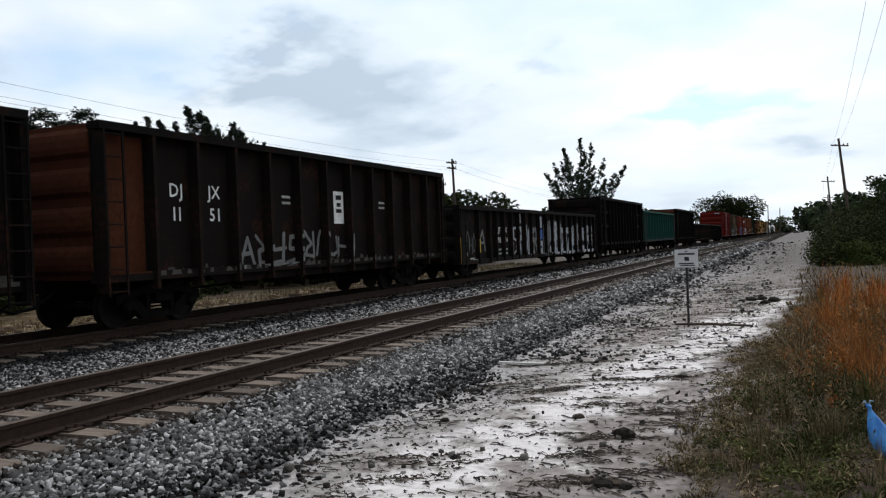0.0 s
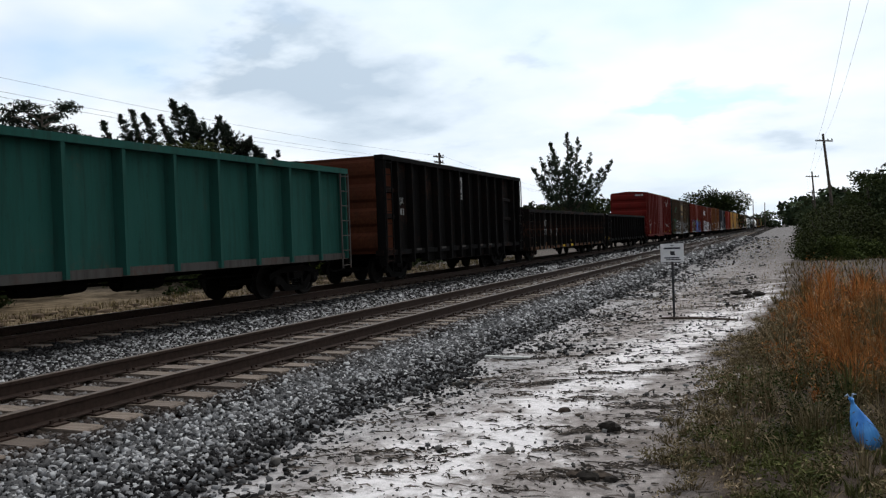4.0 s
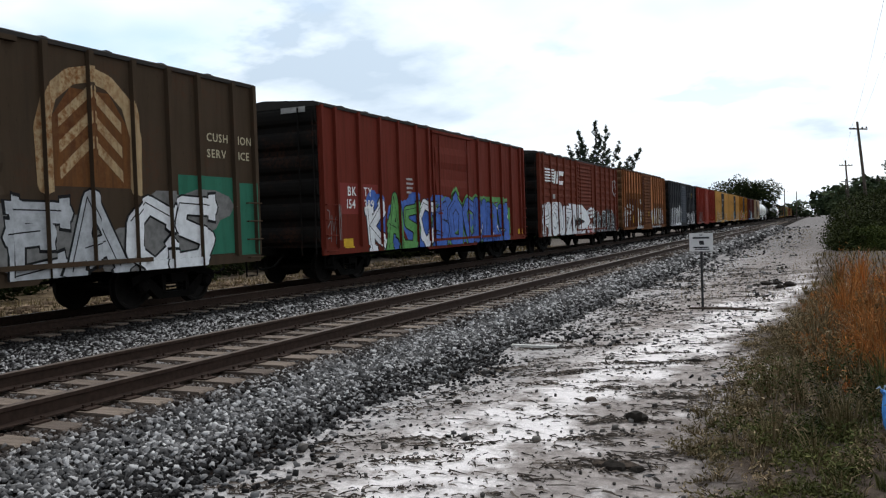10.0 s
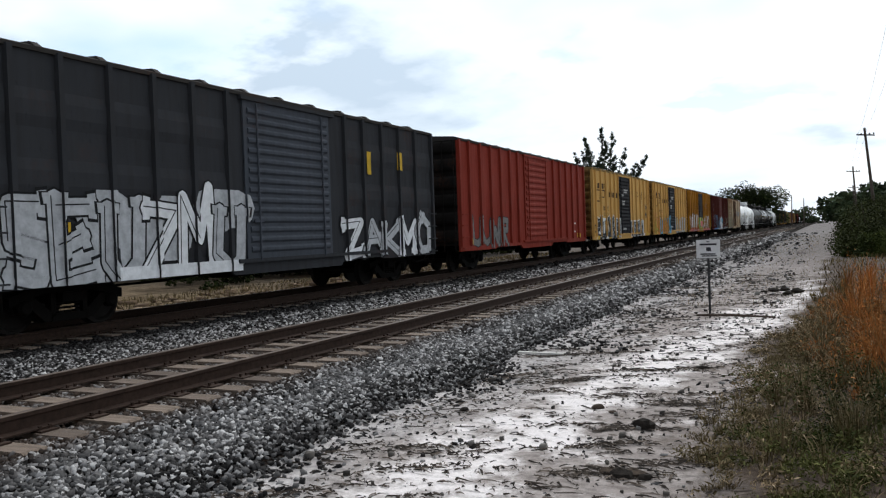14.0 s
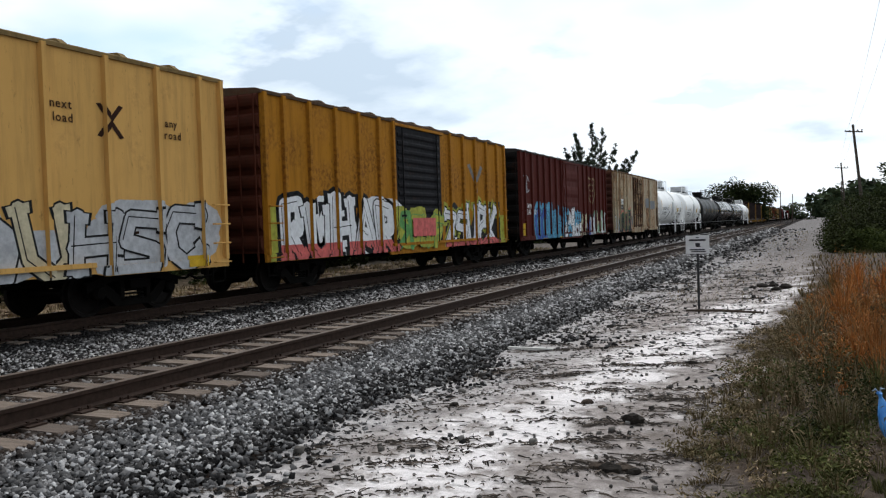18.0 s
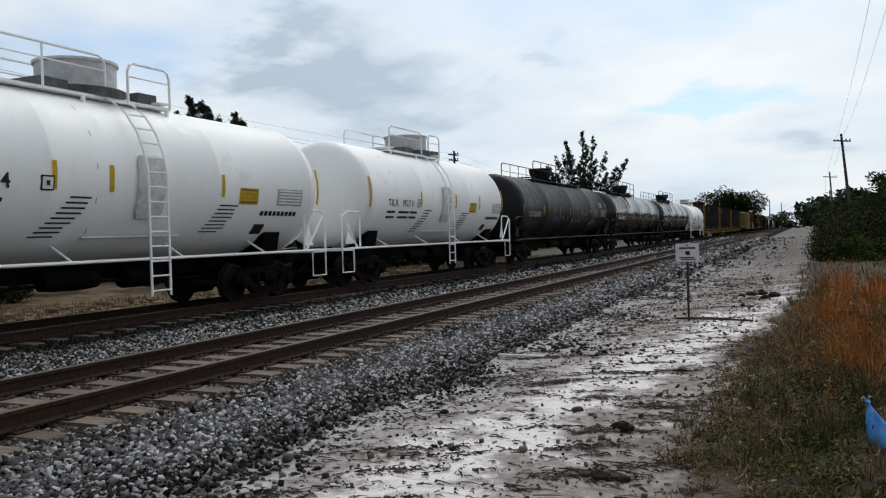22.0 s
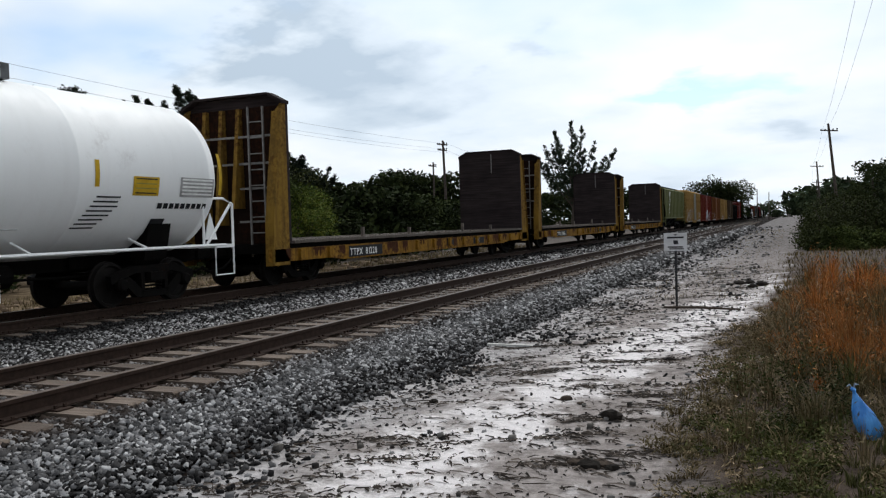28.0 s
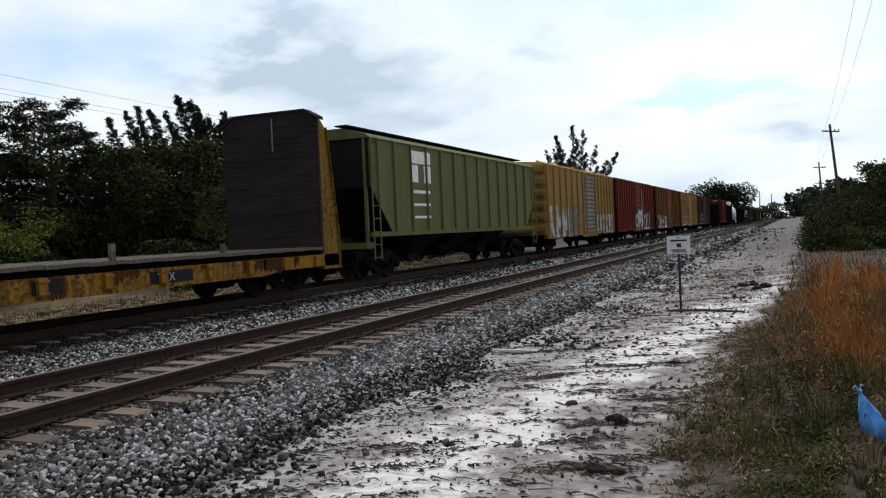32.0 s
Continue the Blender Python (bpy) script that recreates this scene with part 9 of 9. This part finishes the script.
def build_lines():
    utility_pole(4.55, 84.9, 10.3, -0.9, [(9.6, 0.75)], 1)
    utility_pole(4.75, 134.9, 9.7, -0.6, [(8.9, 0.9)], 2)
    utility_pole(6.0, 190.0, 9.0, -0.2, [(8.4, 0.9)], 3)
    utility_pole(12.6, 199.6, 9.6, 0.0, [(8.6, 0.9)], 4)
    utility_pole(-7.6, 240.0, 9.0, 0.1, [], 5)
    utility_pole(-5.0, 260.0, 8.6, 0.1, [], 6)
    utility_pole(-28.6, 69.2, 9.6, -0.25, [(9.2, 0.5), (8.7, 0.45)], 7, 0.15, "bare wooden utility pole beyond the train")
    utility_pole(-31.5, 73.0, 8.0, 0.0, [(7.6, 0.4)], 8, 0.12, "short wooden utility pole beyond the train")
    for dx, z in ((-0.6, 9.2), (0.1, 9.65)):
        wire([(2.0 + dx, -25, z), (2.75 + dx, 22, z), (3.75 + dx, 84.8, z), (4.2 + dx, 134.9, z - 0.6), (5.6 + dx, 190, z - 1)], 0.006, "thin black overhead wire", "wires beside the verge")
    for dx, z in ((0.0, 8.7), (-0.4, 8.25), (0.4, 7.85)):
        wire([(-27.5 + dx, -30, z + 0.1), (-27.5 + dx, 2, z + 0.1), (-28.5 + dx, 69.2, z), (-31 + dx, 140, z - 0.8)], 0.006, "thin black overhead wire", "wires beyond the train")


def lump(x, y, r, seed, flat=0.6, label="", material=None, name="clod", category="clod"):
    rng = random.Random(seed)
    g = Geo()
    rings, sides = 5, 9
    for i in range(rings + 1):
        t = math.pi * i / rings
        for j in range(sides):
            a = 2 * math.pi * j / sides
            k = r * (1 + 0.28 * noise.noise((math.cos(a) * 1.7 + seed, math.sin(a) * 1.7, math.cos(t) * 1.7)) + rng.uniform(-0.16, 0.16))
            g.v.append((k * math.sin(t) * math.cos(a) * 1.25, k * math.sin(t) * math.sin(a), k * flat * math.cos(t)))
    for i in range(rings):
        for j in range(sides):
            a, b = i * sides + j, i * sides + (j + 1) % sides
            g.f.append((a, b, b + sides, a + sides))
    ob = new(name, g.mesh(name, material, True))
    ob.location = (x, y, ground_height(x, y) + r * flat * 0.55)
    return tagged(ob, label, category, "litter on the sand")


def build_litter():
    dark = plain("dark_clod", (0.022, 0.018, 0.015), 0.95, 0, 0.4, 20.0, 0.8)
    brown = plain("brown_clod", (0.06, 0.045, 0.035), 0.95, 0, 0.4, 20.0, 0.8)
    lump(-1.52, 7.45, 0.085, 1, 0.75, "black lump of earth on the pale sand", dark)
    lump(-2.10, 8.1, 0.055, 2, 0.5, "dark stone on the pale sand", brown, "stone", "stone")
    lump(-1.92, 7.95, 0.035, 3, 0.4, "flat dark stone on the sand", brown, "stone", "stone")
    lump(-1.42, 10.7, 0.06, 4, 0.5, "dark clod beside the path", dark)
    lump(-3.35, 7.6, 0.04, 6, 0.6, "small dark stone in the sand", dark, "stone", "stone")
    for k, (x, y, r, flat) in enumerate(((-1.47, 5.97, 0.062, 0.5), (-1.38, 5.93, 0.075, 0.55), (-1.30, 5.99, 0.068, 0.5), (-1.22, 5.95, 0.05, 0.5))):
        lump(x, y, r, 8 + k, flat, "dark piece of bark half sunk in the sand", dark if k % 2 else brown, "bark_piece", "bark")
    for k, (x, y, r, flat) in enumerate(((-0.62, 22.3, 0.13, 0.6), (-0.85, 22.1, 0.10, 0.6), (-1.2, 23.1, 0.12, 0.5), (-1.45, 22.9, 0.08, 0.5), (-0.95, 23.4, 0.1, 0.6))):
        lump(x, y, r, 20 + k, flat, "dark clod of earth at the edge of the grass", dark)
    stick = new("pale_board", Geo().box(-0.33, 0.33, -0.035, 0.035, 0, 0.03).mesh("pale_board", plain("bleached_wood", (0.6, 0.58, 0.55), 0.9, 0, 0.15)))
    stick.location, stick.rotation_euler = (-3.75, 11.3, ballast_profile(-3.75) + 0.09), (0, 0.03, 0.1)
    tagged(stick, "bleached board lying at the foot of the ballast", "board", "litter on the sand")
    timber = new("fallen_timber", Geo().tube([(-0.55, 0.1, 0.03), (0.1, 0.0, 0.05), (0.9, -0.1, 0.03)], [0.022, 0.028, 0.018], 7).mesh("fallen_timber", brown))
    timber.location = (-1.75, 16.6, ground_height(-1.75, 16.6) + 0.01)
    tagged(timber, "dark fallen branch lying below the sign", "branch", "litter on the sand")
    # twigs, bark and dead leaves, thousands
    rng = np.random.default_rng(77)
    n = 8200
    y = 4.6 + 26 * rng.random(n) ** 1.5
    x = rng.uniform(-4.0, -0.5, n)
    # two thirds of it has drifted into streaks and small heaps
    heaps = [(-2.02, 10.34), (-1.43, 10.7), (-3.6, 11.2), (-3.3, 11.4), (-1.31, 23.2), (-0.8, 22.3), (-1.39, 5.9), (-1.7, 6.7), (-1.6, 7.4), (-2.6, 9.6), (-2.9, 9.5), (-1.2, 8.6)]
    m = 170
    hx = np.concatenate([[h[0] for h in heaps], rng.uniform(-3.9, -0.7, m)])
    hy = np.concatenate([[h[1] for h in heaps], 4.6 + 26 * rng.random(m) ** 1.5])
    pick = rng.integers(0, len(hx), n)
    pick = np.where(rng.random(n) < 0.12, rng.integers(0, len(heaps), n), pick)
    drift = rng.random(n) < 0.68
    along, across = rng.normal(0, 0.20, n), rng.normal(0, 0.035, n)
    bx, by = hx[pick] + along * 0.94 - across * 0.34, hy[pick] + (along * 0.34 + across * 0.94) * (1 + hy[pick] / 15)
    x, y = np.where(drift, bx, x), np.where(drift, np.maximum(by, 4.5), y)
    z = np.array([ground_height(a, b) for a, b in zip(x, y)]) + 0.008
    a = rng.normal(0.0, 0.55, n)
    ln = rng.gamma(1.4, 0.015, n) * (1 + y / 18)
    w = rng.uniform(0.0025, 0.010, n) * (1 + y / 25)
    d = np.stack([np.cos(a), np.sin(a), rng.uniform(-0.1, 0.1, n)], 1) * ln[:, None]
    e = np.stack([-np.sin(a), np.cos(a), np.zeros(n)], 1) * w[:, None]
    c = np.stack([x, y, z], 1)
    up = np.array([0, 0, 0.006])
    bend = np.stack([rng.normal(0, 0.006, n), rng.normal(0, 0.012, n), rng.uniform(0, 0.012, n)], 1)
    v = np.stack([c - d - e, c - e + bend, c + d - e * 0.4, c + d + e * 0.4, c + e + bend + up, c - d + e + up], 1)
    quads = (np.arange(n)[:, None, None] * 6 + np.array([(0, 1, 4, 5), (1, 2, 3, 4)])[None]).reshape(-1, 4)
    tagged(new("twig_litter", arrays_mesh("twig_litter", v.reshape(-1, 3), quads, by_island("twig_dark", [(0.0, (0.012, 0.010, 0.009)), (0.7, (0.05, 0.04, 0.033)), (1.0, (0.16, 0.13, 0.11))], 0.95))), "dark twigs and dead leaves scattered over the sand", "litter", kind="stuff")
    v, q = [], []
    m = 900
    p = np.stack([rng.uniform(-4.1, -0.7, m), 4.6 + 24 * rng.random(m) ** 1.4, np.zeros(m)], 1)
    p[:, 2] = [ground_height(a, b) + 0.012 for a, b in p[:, :2]]
    cube = np.array([(x, y, z) for z in (-1, 1) for y in (-1, 1) for x in (-1, 1)], float)
    v = cube[None] * rng.uniform(0.4, 1.1, (m, 8, 3)) * (rng.gamma(2.0, 0.0036, m) * (1 + p[:, 1] / 20))[:, None, None] + p[:, None]
    q = np.array([(0, 2, 3, 1), (4, 5, 7, 6), (0, 1, 5, 4), (2, 6, 7, 3), (0, 4, 6, 2), (1, 3, 7, 5)])
    quads = (np.arange(m)[:, None, None] * 8 + q[None]).reshape(-1, 4)
    tagged(new("gravel_litter", arrays_mesh("gravel_litter", v.reshape(-1, 3), quads, by_island("gravel_dark", [(0.0, (0.03, 0.027, 0.025)), (0.6, (0.12, 0.11, 0.10)), (1.0, (0.2, 0.19, 0.18))], 0.95))), "scattered dark gravel and clods on the sand", "gravel", kind="stuff")

    # brown rubble on the bank beyond the train
    m = 1100
    p = np.stack([rng.uniform(-19.5, -15.6, m), 3.0 + 40 * rng.random(m) ** 1.3, np.zeros(m)], 1)
    p[:, 2] = [ground_height(a, b) + 0.02 for a, b in p[:, :2]]
    v = cube[None] * rng.uniform(0.5, 1.1, (m, 8, 3)) * rng.gamma(1.6, 0.03, m)[:, None, None] * np.array([1.2, 1.2, 0.7]) + p[:, None]
    quads = (np.arange(m)[:, None, None] * 8 + q[None]).reshape(-1, 4)
    tagged(new("rubble_bank", arrays_mesh("rubble_bank", v.reshape(-1, 3), quads, by_island("rubble_brown", [(0.0, (0.06, 0.04, 0.028)), (0.6, (0.17, 0.12, 0.08)), (1.0, (0.34, 0.25, 0.17))], 0.95))), "brown rubble and clods on the bank beyond the train", "rubble", kind="stuff")


def build_bag():
    """A knotted blue plastic bag caught in the grass."""
    t = thing("plastic_bag", "knotted blue plastic bag caught in the dry grass", "bag", (0.50, 6.75, -0.315))
    m, node, link, bsdf = principled("blue_plastic")
    n = node("ShaderNodeTexNoise", Scale=14.0, Detail=3.0)
    link(coords(node, link, 0.0, (1, 1, 0.4)), n.inputs["Vector"])
    link(blend(node, link, spread(node, link, n.outputs["Fac"], 0.35, 0.65), (0.03, 0.20, 0.62), (0.10, 0.38, 0.85)), bsdf.inputs["Base Color"])
    bsdf.inputs["Roughness"].default_value = 0.35
    bump_from(node, link, bsdf, n.outputs["Fac"], 0.6, 0.03)
    g = Geo()
    sides = 16
    prof = [(0.02, 0.0), (0.09, 0.01), (0.135, 0.06), (0.13, 0.13), (0.10, 0.21), (0.06, 0.28), (0.025, 0.33), (0.018, 0.345), (0.03, 0.37), (0.012, 0.385)]
    for i, (r, z) in enumerate(prof):
        for j in range(sides):
            a = 2 * math.pi * j / sides
            k = r * (1 + 0.22 * math.sin(3 * a + i * 0.7) * (0.4 + z) + 0.12 * noise.noise((math.cos(a) * 3, math.sin(a) * 3, z * 12)))
            g.v.append((k * math.cos(a) * 0.68 + 0.34 * (0.34 - z) - 0.06, k * math.sin(a) * 0.8, z))
    for i in range(len(prof) - 1):
        for j in range(sides):
            a, b = i * sides + j, i * sides + (j + 1) % sides
            g.f.append((a, b, b + sides, a + sides))
    g.f.append(tuple(range(sides))[::-1])
    part("bag_body", g, m, t, smooth=True)
    pale = plain("pale_plastic", (0.42, 0.52, 0.66), 0.4)
    part("handle", Geo().tube([(-0.07, 0, 0.37), (-0.095, 0.01, 0.40), (-0.115, 0.0, 0.385)], [0.008, 0.009, 0.003], 6), pale, t, "pale twisted handle")
    part("handle", Geo().tube([(-0.07, 0, 0.37), (-0.06, -0.01, 0.41), (-0.035, 0.0, 0.405)], [0.008, 0.008, 0.003], 6), pale, t, "pale twisted handle")


build_sign()
build_lines()
build_litter()
build_bag()


# ---- what moves ----
# seconds, and metres by which the train lags behind its even speed
PACE = [(0, 0.0), (1, 0.4), (2, 0.25), (3, 0.3), (4, 0.35), (5, 0.35), (6, 0.2), (7, 0.2), (8, 0.2), (9, 0.3), (10, 0.45), (11, 0.15), (12, 0.1), (13, 0.1), (16, 0.1),
        (17, 0.15), (18, 0.2), (19, 0.15), (20, 0.0), (21, 0.0), (22, 0.1), (23, 0.3), (24, 0.45), (25, 0.45), (26, 0.4), (27.5, 0.4), (28, 0.05), (29, 0.2), (30, 0.2), (31, 0.25), (32, 0.2)]


def motions():
    for car in CARS:
        s = car.location.y
        walk(car, [(t, pose(FAR_X, s + late - SPEED * t, 0)) for t, late in PACE])
    step = math.degrees(SPEED / 0.42 / FPS)
    for key, dy in (("front", -0.865), ("back", 0.865)):
        first, *others = AXLES[key]
        walk(first, [(k / FPS, pose(0, dy, 0.42, step * k)) for k in range(32 * FPS + 1)])
        for w in others:
            w.rotation_mode = "QUATERNION"
            w.animation_data_create()
            w.animation_data.action = first.animation_data.action
            w.animation_data.action_slot = first.animation_data.action_slot


motions()
